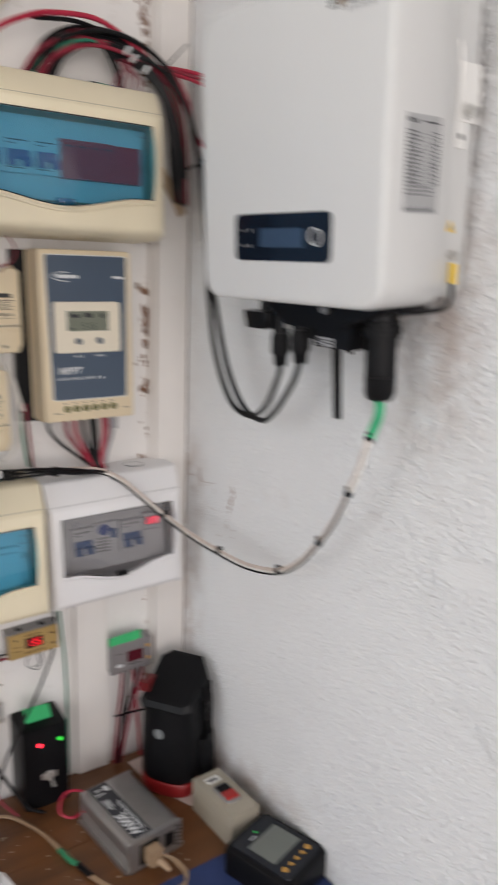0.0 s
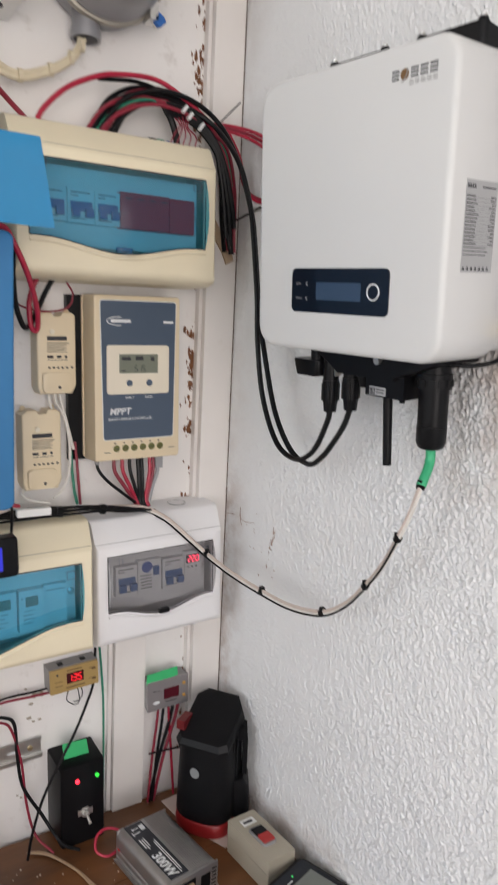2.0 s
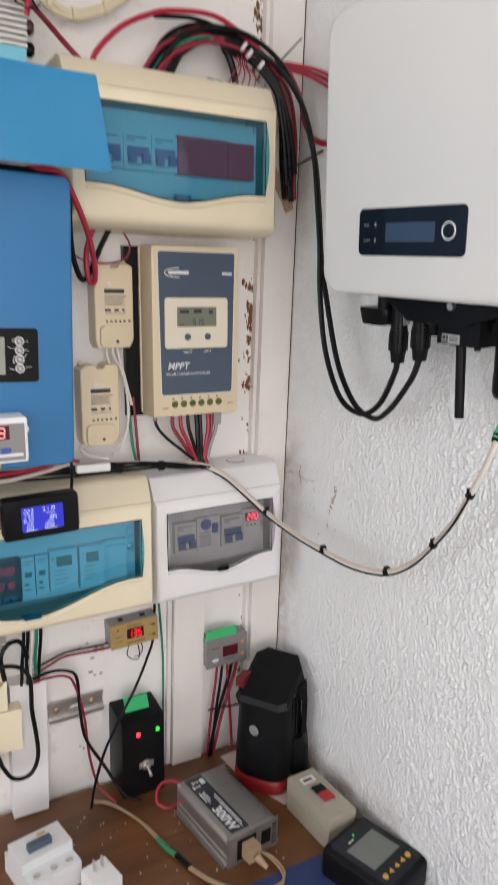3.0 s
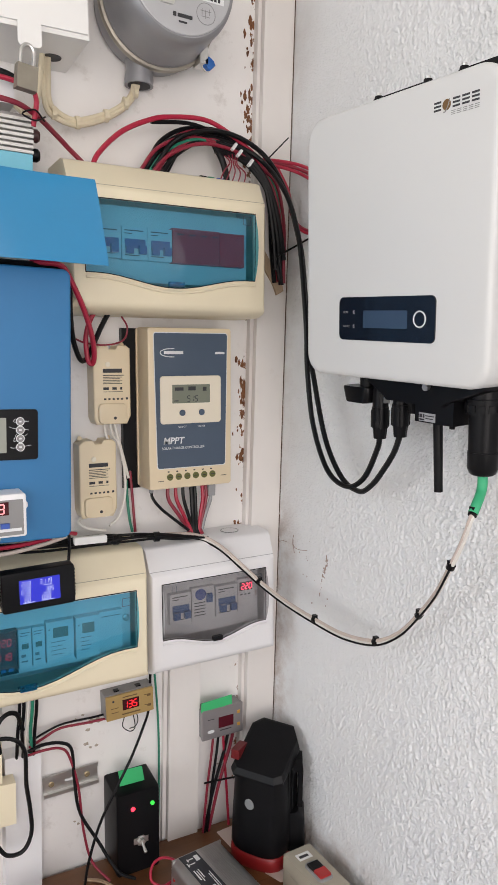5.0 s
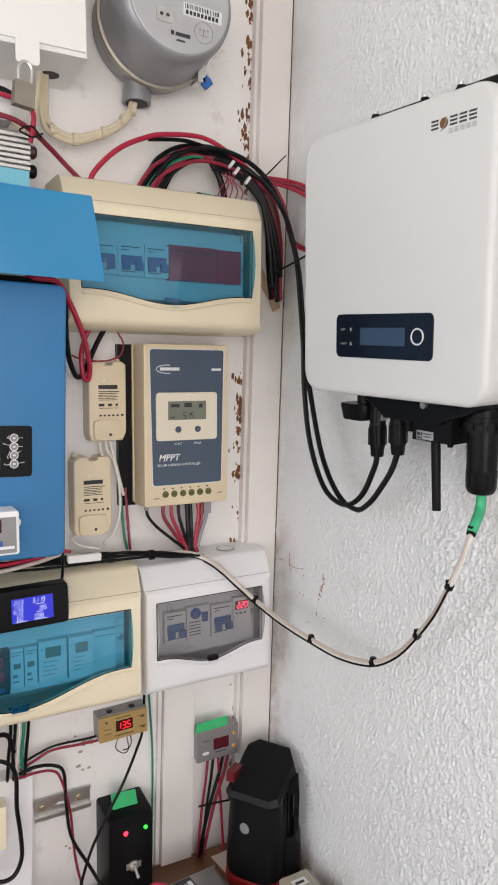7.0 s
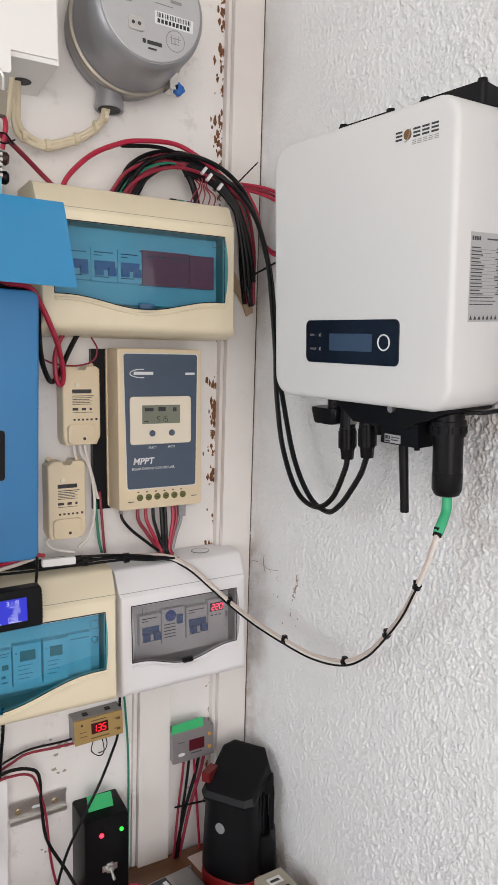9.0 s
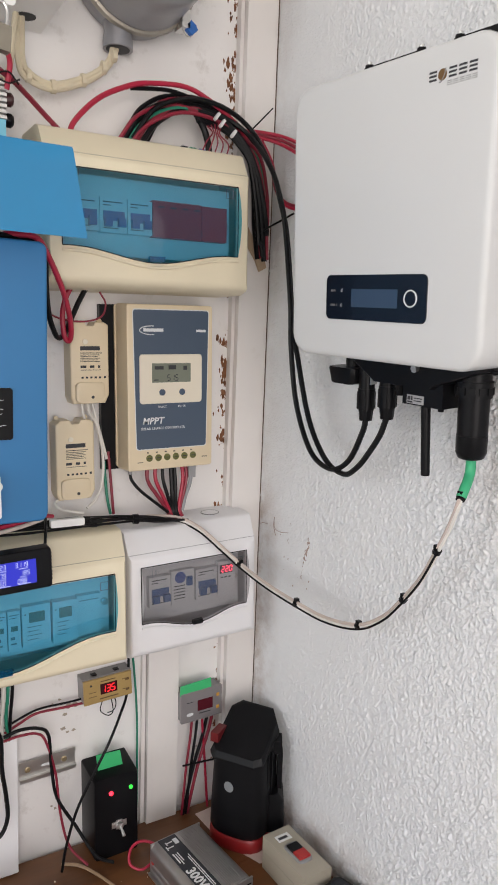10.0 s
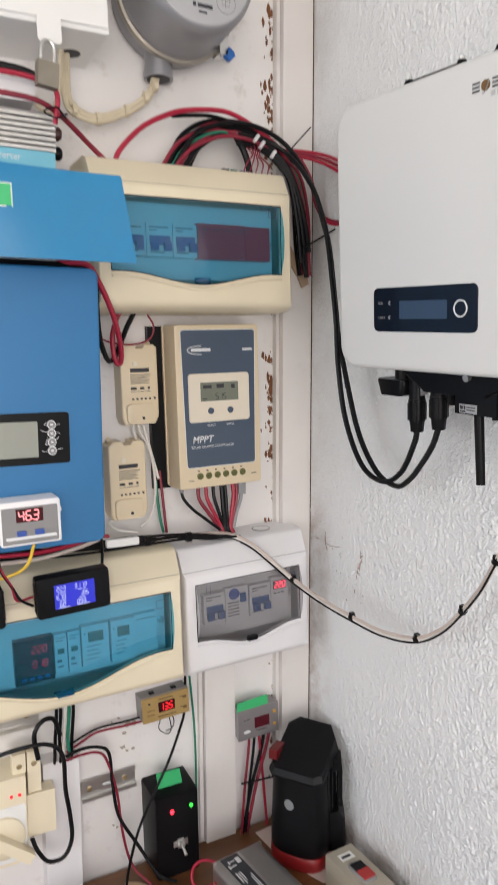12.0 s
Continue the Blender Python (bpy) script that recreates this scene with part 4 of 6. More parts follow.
def temp_controller():
    t = thing("voltage_controller", pose(-0.492, 0, 0.6195, 0, -1.2, 0), "white boxed controller module with lit red digits on the inverter", "controller")
    c = part("case", slab(rrect(-0.034, 0.034, -0.025, 0.026, 0.003), -0.1685, -0.203, 0.0015), M_WHITE, t, smooth=True)
    part("ear", loft([[(0.034 + 0.006 * math.cos(a) , y, 0.008 + 0.006 * math.sin(a)) for a in [2 * math.pi * i / 14 for i in range(14)]] for y in (-0.178, -0.182)]), M_WHITE, t)
    f = part("face", slab(rrect(-0.0315, 0.0305, -0.0225, 0.0195, 0.001), -0.2025, -0.2036), M_GREYPLASTIC, t, "grey clear-covered face")
    part("screen", box(-0.016, 0.014, -0.2042, -0.2034, 0.002, 0.0175), mat("dark_red_window", (0.06, 0.008, 0.01), 0.15), f)
    digits("46.3", 0.0110, G_PINK, f, (-0.0135, -0.2043, 0.0040))
    for x in (-0.016, 0.004):
        part("key", box(x, x + 0.010, -0.2065, -0.2034, -0.0135, -0.0075), M_BLUEKEY, f, bevel=0.001)
    bars([(-0.028, 0.028, -0.0178, 0.0035)], -0.2036, M_PALEINK, f)


temp_controller()


def power_meter():
    t = thing("power_meter", look((-0.429, -0.113, 0.505), (-0.429, 1.0, 0.55)) @ pose(0, 0, 0, -90, 0, 0) @ pose(0, 0, 0, 0, -3.0, 0), "black framed power meter with lit blue screen on the box", "power meter")
    f = part("frame", slab(rrect(-0.047, 0.047, -0.027, 0.027, 0.004), 0.0, -0.018, 0.0025), M_BLACK, t, smooth=True)
    for s in (-1, 1):
        for k in range(8):
            part("grip", box(s * 0.0475 - 0.001, s * 0.0475 + 0.001, -0.014, -0.004, -0.018 + 0.005 * k, -0.016 + 0.005 * k), M_BLACK, f)
    part("screen", slab(rrect(-0.025, 0.027, -0.0165, 0.0155, 0.001), -0.0175, -0.0184), G_BLUELCD, t, "lit blue LCD")
    for s, x, z, k in (("223", -0.022, 0.0075, 1), ("3.119", 0.001, 0.0075, 1), ("67.9", -0.0225, -0.0035, 1), ("185", 0.007, -0.0035, 1), ("60", -0.019, -0.0140, 1), ("0.98", 0.003, -0.0140, 1)):
        digits(s, 0.0056, G_LCDTEXT, t, (x, -0.0185, z))
    bars([(-0.020, -0.010, 0.0048, 0.0008), (0.005, 0.016, 0.0048, 0.0008), (-0.019, -0.011, -0.0060, 0.0008), (0.006, 0.014, -0.0060, 0.0008), (-0.021, -0.006, -0.0158, 0.0008), (0.003, 0.019, -0.0158, 0.0008)], -0.0185, G_LCDTEXT, t)


power_meter()
copy_thing(bpy.data.objects["power_meter"], look((-0.562, -0.113, 0.498), (-0.562, 1.0, 0.543)) @ pose(0, 0, 0, -90, 0, 0) @ pose(0, 0, 0, 0, -3.0, 0))


def voltage_displays():
    t = thing("voltage_display", pose(-0.269, 0, 0.2655, 0, -3.0, 0), "gold faced battery voltage display with lit red digits", "voltage display")
    part("body", box(-0.039, 0.039, -0.026, -0.001, -0.017, 0.021), M_GREYPLASTIC, t, bevel=0.001)
    for x in (-0.022, 0.014):
        part("clip", box(x, x + 0.008, -0.020, -0.012, 0.021, 0.0225), M_BLACK, t)
    f = part("faceplate", slab(rrect(-0.0385, 0.0385, -0.0195, 0.0195, 0.001), -0.0262, -0.030, 0.0006), M_GOLD, t, "gold faceplate")
    part("screen", box(-0.0125, 0.0145, -0.0306, -0.0298, -0.007, 0.010), mat("dark_led_window", (0.05, 0.008, 0.008), 0.2), f)
    digits("13.5", 0.0105, G_RED, f, (-0.0105, -0.0307, -0.0040))
    bars([(-0.031, -0.019, -0.001, 0.001), (-0.031, -0.019, -0.008, 0.001), (-0.012, 0.012, 0.0135, 0.0016), (-0.014, 0.016, -0.0145, 0.002), (0.023, 0.034, 0.009, 0.001), (0.028, 0.034, 0.006, 0.004), (0.023, 0.034, -0.008, 0.001), (0.028, 0.034, -0.011, 0.004)], -0.0301, mat("brown_print", (0.16, 0.09, 0.03), 0.5), f)
    part("sensor", lathe([(0.0018, -0.0299), (0.0018, -0.0304), (0.001, -0.0306)], 10, axis="Y"), M_INK, f).location = (-0.027, 0, 0.011)
    t = thing("voltage_display", pose(-0.1055, 0, 0.1995, 0, -1.5, 0), "grey voltage display with dark red window and green tape", "voltage display")
    part("body", box(-0.037, 0.037, -0.026, -0.001, -0.024, 0.025), M_GREYPLASTIC, t, bevel=0.001)
    f = part("faceplate", slab(rrect(-0.038, 0.038, -0.0265, 0.0265, 0.001), -0.0262, -0.031, 0.0006), mat("pewter_faceplate", (0.27, 0.25, 0.255), 0.4, 0.3), t)
    part("screen", box(-0.008, 0.020, -0.0316, -0.0308, -0.010, 0.009), mat("unlit_red_window", (0.09, 0.012, 0.02), 0.15), f)
    part("oval_badge", lathe([(0.0055, -0.0308), (0.005, -0.0314)], 16, axis="Y"), M_PALEINK, f).matrix_basis = Matrix.Translation((-0.022, 0, -0.013)) @ Matrix.Diagonal((1.2, 1, 0.55, 1))
    for z in (0.011, -0.011):
        part("key", box(0.027, 0.032, -0.0325, -0.0308, z - 0.0025, z + 0.0025), M_ORANGE, f, bevel=0.0005)
    bars([(-0.028, -0.016, 0.008, 0.001), (-0.005, 0.016, -0.0155, 0.0015)], -0.0311, M_INK, f)
    part("tape", slab([(-0.040, 0.024), (0.018, 0.0275), (0.017, 0.044), (-0.039, 0.041)], -0.0300, -0.0306), M_GREENTAPE, t, "strip of green tape")


voltage_displays()


def switch_box():
    t = thing("control_box", pose(-0.2635, -0.001, 0.0, 0, -1.0, 0), "black plastic box with red and green lamps and toggle switch", "control box")
    part("case", loft([[(x, y, z) for x, z in rrect(-a, a, 0.001, b, 0.004)] for y, a, b in ((0.0, 0.0365, 0.140), (-0.057, 0.0355, 0.137), (-0.060, 0.034, 0.1355))]), M_BLACK, t, smooth=True)
    part("red_lamp", lathe([(0.0035, -0.0598), (0.0035, -0.062), (0.0022, -0.0638), (0.0008, -0.0643)], 14, axis="Y"), G_REDLED, t, "lit red lamp", smooth=True).location = (-0.009, 0, 0.1095)
    part("green_lamp", lathe([(0.0032, -0.0598), (0.0032, -0.062), (0.002, -0.0636), (0.0008, -0.064)], 14, axis="Y"), G_GREENLED, t, "lit green lamp", smooth=True).location = (0.023, 0, 0.1105)
    part("lamp_halo", lathe([(0.0045, -0.0597), (0.0045, -0.0606), (0.0036, -0.0608)], 14, axis="Y"), M_BLACK, t).location = (-0.009, 0, 0.1095)
    sw = part("toggle_switch", lathe([(0.009, -0.0598), (0.009, -0.0615), (0.006, -0.0616), (0.0055, -0.067), (0.004, -0.0672)], 6, axis="Y"), M_STEEL, t, "steel toggle switch")
    sw.location = (0.004, 0, 0.053)
    part("lever", cyl((0, -0.066, 0), (0.001, -0.079, -0.009), 0.0018, 0.0028, 10), M_STEEL, sw)
    part("plate", box(-0.012, 0.012, -0.0606, -0.0597, -0.005, 0.005), M_STEEL, sw)
    part("tape", slab([(-0.022, 0.1385), (0.018, 0.1380), (0.014, 0.163), (-0.025, 0.165)], -0.0380, -0.0388), M_GREENTAPE, t, "strip of green tape")


switch_box()


def rail():
    t = thing("mounting_rail", pose(-0.356, 0, 0.1485, 0, -2.5, 0), "short galvanised mounting rail screwed to the board", "rail")
    bm = bmesh.new()
    for z0, z1, y0, y1 in ((-0.0175, -0.0125, -0.0075, -0.0065), (-0.0125, -0.0115, -0.0075, -0.0005), (-0.0115, 0.0115, -0.0015, -0.0005), (0.0115, 0.0125, -0.0075, -0.0005), (0.0125, 0.0175, -0.0075, -0.0065)):
        box(-0.043, 0.043, y0, y1, z0, z1, bm)
    part("rail", bm, M_STEEL, t)
    for x in (-0.030, 0.026):
        screw(x, -0.0015, 0, 0.0045, t, M_BRASS)
    part("slot", slab(rrect(-0.009, 0.009, -0.0022, 0.0022, 0.002), -0.0015, -0.0018), M_PALEINK, t)


rail()
copy_thing(bpy.data.objects["mounting_rail"], pose(-0.500, 0, 0.288, 0, -2.0, 0))


def changeover():
    solo("cover_panel", box(-0.459, -0.407, -0.030, 0.0, 0.003, 0.222), M_WHITE, "white plastic trunking upright below the box", "trunking", bevel=0.0015)
    t = thing("changeover_switch", pose(-0.49, 0, 0.18), "old cream changeover switch with rotary handle and red lamps", "switch")
    part("body", box(-0.09, 0.002, -0.060, -0.001, -0.075, 0.052), M_CREAM, t, bevel=0.003)
    part("side_block", box(0.003, 0.042, -0.055, -0.031, -0.045, 0.018), M_CREAM, t, bevel=0.003)
    for x in (-0.014, 0.006):
        b = part("terminal_block", box(x, x + 0.018, -0.052, -0.0312, 0.0522, 0.080) if x < 0 else box(x, x + 0.018, -0.052, -0.0312, 0.0192, 0.080), M_CREAM, t, bevel=0.002)
        part("terminal_screw", lathe([(0.004, -0.0518), (0.004, -0.0524), (0.003, -0.0528)], 12, axis="Y"), M_BRASS, b).location = (x + 0.009, 0, 0.062)
    f = part("dial_plate", slab(rrect(-0.085, 0.000, -0.070, 0.012, 0.003), -0.0598, -0.0612), M_PAPER, t)
    part("dial", lathe([(0.030, -0.061), (0.030, -0.066), (0.027, -0.068)], 28, axis="Y"), M_CREAM, t, smooth=True).location = (-0.032, 0, -0.030)
    h = part("handle", box(-0.045, 0.045, -0.085, -0.0675, -0.007, 0.007), M_CREAM, t, bevel=0.003)
    h.matrix_basis = Matrix.Translation((-0.032, 0, -0.030)) @ pose(0, 0, 0, 0, 40, 0)
    for x in (-0.018, -0.007):
        part("lamp", lathe([(0.0022, -0.0598), (0.0022, -0.0612), (0.001, -0.0616)], 10, axis="Y"), G_RED, t).location = (x, 0, 0.026)


changeover()


def meter_box():
    t = thing("meter_cabinet", pose(-0.53, 0, 1.382, 0, -1.7, 0), "white sheet-steel meter cabinet closed with a padlock", "cabinet")
    part("case", box(-0.17, 0.165, -0.118, -0.001, -0.188, 0.26), M_BOXWHITE, t, bevel=0.002)
    part("door", box(-0.168, 0.163, -0.1215, -0.1182, -0.182, 0.258), M_BOXWHITE, t, bevel=0.0015)
    part("hole", lathe([(0.013, 0.0), (0.013, -0.0006), (0.012, -0.0008)], 20), M_INK, t).location = (0.135, -0.045, -0.1879)
    part("hasp", slab(rrect(0.077, 0.105, -0.211, -0.178, 0.005), -0.1216, -0.1245), M_BOXWHITE, t)
    t = thing("padlock", pose(-0.4395, -0.131, 1.1345, 0, 4, 8) @ Matrix.Scale(0.88, 4), "small worn brass padlock hanging from the cabinet hasp", "padlock")
    part("body", box(-0.014, 0.014, -0.007, 0.007, -0.016, 0.016), mat("tarnished_brass", (0.30, 0.27, 0.22), 0.45, 0.7, 0.12, 60), t, bevel=0.002)
    part("shackle", tube([(-0.009, 0, 0.014), (-0.009, 0, 0.034), (-0.005, 0, 0.042), (0.001, 0, 0.044), (0.006, 0, 0.041), (0.009, 0, 0.034), (0.009, 0, 0.014)], 0.0026), M_STEEL, t, smooth=True)


meter_box()


def round_meter():
    t = thing("electricity_meter", pose(-0.239, 0, 1.301), "round grey electricity meter with clear dome and seal", "electricity meter")
    part("socket", lathe([(0.080, -0.001), (0.0825, -0.006), (0.0825, -0.031), (0.081, -0.0345)], 56, axis="Y"), M_GREYBODY, t, "grey cast socket", smooth=True)
    part("ring", lathe([(0.0835, -0.0346), (0.0875, -0.036), (0.0885, -0.0405), (0.0870, -0.045), (0.082, -0.0465)], 56, axis="Y"), mat("dull_ring", (0.36, 0.33, 0.28), 0.35, 0.6), t, "dull metal clamping ring", smooth=True)
    part("dome", lathe([(0.0835, -0.0466), (0.0840, -0.051), (0.0820, -0.054), (0.0800, -0.090), (0.0790, -0.114), (0.0770, -0.123), (0.0725, -0.1275), (0.068, -0.1280)], 56, axis="Y"), M_GREYBODY, t, "grey meter housing", smooth=True)
    f = part("dial_face", lathe([(0.0705, -0.1277), (0.0705, -0.1288), (0.0695, -0.1292)], 56, axis="Y"), mat("silver_dial", (0.46, 0.46, 0.475), 0.35, 0.2), t, "silver dial face with print")
    bars([(0.004, 0.060, -0.0215, 0.0165)], -0.1292, M_PALEINK, f, "label_strip")
    rng = random.Random(8)
    code = [(0.0065 + 0.0024 * k, 0.0065 + 0.0024 * k + rng.uniform(0.0006, 0.0016), -0.0125, 0.0060) for k in range(21)]
    bars(code + [(0.0075 + 0.0054 * k, 0.0112 + 0.0054 * k, -0.0195, 0.0052) for k in range(9)], -0.1296, M_INK, f)
    bars([(-0.013, -0.0085, -0.050, 0.0055), (-0.0065, 0.0145, -0.050, 0.0048), (-0.005, 0.007, -0.0565, 0.0025)], -0.1293, M_INK, f, "maker_mark")
    bars([(0.004, 0.030, 0.004, 0.0012), (-0.002, 0.020, 0.012, 0.004), (0.026, 0.042, 0.010, 0.004)] + [(-0.062 + 0.012 * (k % 3), -0.053 + 0.012 * (k % 3), -0.004 + 0.004 * (k // 3), 0.0022) for k in range(9)], -0.1293, M_GREYPLASTIC, f, "small_print")
    p = part("optical_port", slab(rrect(-0.0335, -0.0110, -0.0375, -0.0195, 0.005), -0.1291, -0.1312), M_STEEL, f)
    for x in (-0.0270, -0.0185):
        part("port_eye", lathe([(0.0024, -0.1311), (0.0024, -0.1315), (0.002, -0.1316)], 10, axis="Y"), M_INK, p).location = (x, 0, -0.0285)
    ring = [(0.034 + 0.0135 * math.cos(a), -0.1294, -0.0375 + 0.0135 * math.sin(a)) for a in [2 * math.pi * i / 24 for i in range(25)]]
    part("diagram", tube(ring, 0.0004, 5, 1), M_GREYPLASTIC, f)
    bars([(0.026, 0.042, -0.0345, 0.0007), (0.028, 0.040, -0.0415, 0.0007), (0.033, 0.0338, -0.0435, 0.011), (0.028, 0.0286, -0.040, 0.009), (0.0385, 0.0391, -0.0385, 0.008)], -0.1293, M_GREYPLASTIC, f, "diagram")
    hub = part("conduit_hub", lathe([(0.0165, -0.1055), (0.0205, -0.1060), (0.0208, -0.098), (0.0190, -0.086), (0.0200, -0.070)], 28), M_GREYBODY, t, smooth=True)
    hub.location = (-0.0205, -0.0215, 0.0)
    part("hub_bore", lathe([(0.0163, -0.1062), (0.0163, -0.1054), (0.016, -0.1052)], 20), M_INK, hub)
    part("clasp", box(0.058, 0.070, -0.060, -0.036, -0.070, -0.046), M_STEEL, t, bevel=0.002)
    part("seal", slab([(0.064, -0.064), (0.072, -0.058), (0.080, -0.063), (0.083, -0.069), (0.074, -0.078), (0.066, -0.072)], -0.052, -0.060, 0.002), mat("blue_seal", (0.02, 0.13, 0.45), 0.4), t, "blue plastic seal")
    part("seal_wire", tube([(0.064, -0.050, -0.058), (0.060, -0.056, -0.070), (0.066, -0.058, -0.080), (0.074, -0.058, -0.078)], 0.0006, 5), M_STEEL, t)


round_meter()


# ---- things on the stucco wall ----
# the white inverter hangs a little out of true: leaning forward, its far side nearer the room
WALL_INV = RW @ pose(0.4065, 0, 0.9387) @ pose(0, -0.10, 0) @ pose(0, 0, 0, 4.4, 2.4, 2.86) @ pose(0, 0.10, 0)


def wall_inverter():
    t = thing("solar_inverter", WALL_INV, "white wall-mounted solar inverter with black display panel", "inverter")
    w, h = 0.1363, 0.1468
    rings = []
    for out, e in ((0.054, 0.002), (0.057, 0.0), (0.1420, 0.0), (0.1445, 0.0004), (0.1465, 0.0014), (0.1478, 0.0030), (0.1484, 0.0052), (0.1486, 0.0080)):
        rings.append([(x, -out, z) for x, z in rrect(-w + e, w - e, -h + e, h - e, 0.026 - e * 0.5, 10)])
    part("cover", loft(rings), M_SHELL, t, "white painted front cover", smooth=True)
    hs = part("heatsink", slab(rrect(-w + 0.004, w - 0.004, -h + 0.008, h - 0.008, 0.012), -0.020, -0.0538), M_SHELL, t, "white painted rear housing")
    for k in range(14):
        part("fin", box(-w + 0.012 + 0.0186 * k, -w + 0.014 + 0.0186 * k, -0.0198, -0.014, -h + 0.02, h - 0.02), M_ALU, hs)
    p = part("display_panel", slab(rrect(-0.0734, 0.0719, -0.1039, -0.0558, 0.0065), -0.1482, -0.1496, 0.0005), M_BLACKGLOSS, t, "glossy black display panel")
    part("lcd", slab(rrect(-0.0328, 0.0340, -0.0898, -0.0708, 0.001), -0.1492, -0.1499), M_LCDBLUE, p, "dark blue LCD")
    ring = [(0.0514 + 0.0080 * math.cos(a), -0.1502, -0.0797 + 0.0080 * math.sin(a)) for a in [2 * math.pi * i / 32 for i in range(33)]]
    part("button_ring", tube(ring, 0.0008, 6, 1), M_PALEINK, p)
    part("button", lathe([(0.0072, -0.1492), (0.0072, -0.1502), (0.0064, -0.1505)], 28, axis="Y"), M_BLACKGLOSS, p).location = (0.0514, 0, -0.0797)
    for z, word in ((-0.0738, "RUN"), (-0.0896, "FAULT")):
        words(word, 0.0036, M_GREYPLASTIC, p, (-0.0655, -0.1499, z))
        arc = [(-0.0475 + 0.0015 * math.cos(a), -0.1499, z + 0.0013 + 0.0015 * math.sin(a)) for a in [radians(60 + 30 * i) for i in range(9)]]
        part("indicator", tube(arc, 0.0003, 5, 1), M_PALEINK, p)
    # maker's mark as plain strokes and a disc
    m = part("emblem", box(0.0605, 0.0690, -0.1490, -0.1486, 0.1150, 0.1168), M_INK, t)
    bars([(x, x + 0.0085, z, 0.0018) for x in (0.0605, 0.0830, 0.0940, 0.1050) for z in (0.1150, 0.1184, 0.1218)][1:], -0.1486, M_INK, m, "emblem_stroke")
    part("emblem_disc", lathe([(0.0050, -0.1485), (0.0050, -0.1489), (0.0044, -0.1490)], 18, axis="Y"), mat("bronze_mark", (0.16, 0.085, 0.03), 0.35, 0.4), m).location = (0.0757, 0, 0.1190)
    part("emblem_swoosh", tube([(0.0722, -0.1489, 0.1132), (0.0738, -0.1490, 0.1128), (0.0760, -0.1490, 0.1150), (0.0785, -0.1490, 0.1195), (0.0790, -0.1489, 0.1238)], 0.0005, 5, 4), M_GREYPLASTIC, m)
    bars([(0.0815 + 0.0068 * k, 0.0865 + 0.0068 * k, zz, 0.0006) for k in range(5) for zz in (0.1088, 0.1104, 0.1120)], -0.1486, M_GREYPLASTIC, m)
    # rating label on the cheek
    lab = part("rating_label", box(w - 0.0005, w + 0.0005, -0.1254, -0.0762, -0.0592, 0.0243), M_SILVERLABEL, t, "silver rating label with small print")
    bm, rng = bmesh.new(), random.Random(3)
    for k in range(17):
        z = 0.0095 - 0.0033 * k
        a, b = rng.uniform(0.012, 0.020), rng.uniform(0.005, 0.011)
        if k < 14:
            box(w + 0.0005, w + 0.0007, -0.1243, -0.1243 + a, z, z + 0.0011, bm)
            box(w + 0.0005, w + 0.0007, -0.0778 - b, -0.0778, z, z + 0.0011, bm)
            box(w + 0.0005, w + 0.0006, -0.1248, -0.0768, z - 0.0011, z - 0.0009, bm)
        else:
            box(w + 0.0005, w + 0.0007, -0.1243, -0.0885 + 0.004 * (k % 2), z, z + 0.0008, bm)
    for k in range(7):
        slab([(0, 0), (0.0042, 0), (0.0021, 0.0040)], 0, -0.0002, bm=bm)
        for v in list(bm.verts)[-6:]:
            v.co = (w + 0.0005 - v.co.y, -0.1240 + 0.0064 * k + v.co.x, -0.0572 + v.co.z)
    part("print", bm, M_INK, lab)
    bm = bmesh.new()
    for k in range(4):
        box(w + 0.0005, w + 0.0007, -0.1238 + 0.0034 * k, -0.1214 + 0.0034 * k, 0.0168, 0.0205, bm)
    box(w + 0.0005, w + 0.0007, -0.1010, -0.0790, 0.0178, 0.0192, bm)
    part("print_head", bm, M_INK, lab)
    # fans on top: a frame with corner lugs, a raised round guard and screws
    for x0, x1 in ((-0.082, 0.004), (0.040, 0.122)):
        c, r = (x0 + x1) / 2, (x1 - x0) / 2

        def up(y):
            return 0.1550 + (-0.030 - y) * 0.16
        f = part("fan_frame", loft([[(x, y, up(y) - d) for x, y in rrect(x0, x1, -0.097, -0.030, 0.006)] for d in (0.020, 0.0)]), M_BLACK, t, "black plastic fan frame", bevel=0.001)
        guard = lathe([(r * 0.86, 0.0), (r * 0.84, 0.0025), (r * 0.6, 0.0048), (r * 0.3, 0.0058)], 28)
        g = part("guard", guard, M_BLACK, f, smooth=True)
        g.matrix_basis = pose(c, -0.0635, 0.1604, -9, 0, 0) @ Matrix.Diagonal((1, 0.76, 1, 1))
        for x in (x0 + 0.006, x1 - 0.006):
            for y in (-0.091, -0.036):
                part("lug", cyl((x, y, up(y)), (x, y, up(y) + 0.0045), 0.0055, 0.0045, 10), M_BLACK, f)
                part("screw", cyl((x, y, up(y) + 0.0046), (x, y, up(y) + 0.0075), 0.0028, n=8), M_STEEL, f)
    part("barcode", box(0.1222, 0.1228, -0.058, -0.048, 0.1475, 0.1590), M_PAPER, t)
    # wall bracket, bolt and earth lead at the near cheek
    b = part("bracket", box(w - 0.0037, w - 0.0012, -0.048, -0.018, 0.024, 0.075), M_BOXWHITE, t, "white steel wall bracket", bevel=0.001)
    part("bracket_arm", box(w - 0.0037, w - 0.0014, -0.050, -0.036, 0.001, 0.0238), M_BOXWHITE, t, bevel=0.001)
    part("bracket_spring", tube([(w - 0.001, -0.052, 0.066), (w + 0.001, -0.053, 0.078), (w + 0.0008, -0.056, 0.090)], 0.0007, 6), M_STEEL, t)
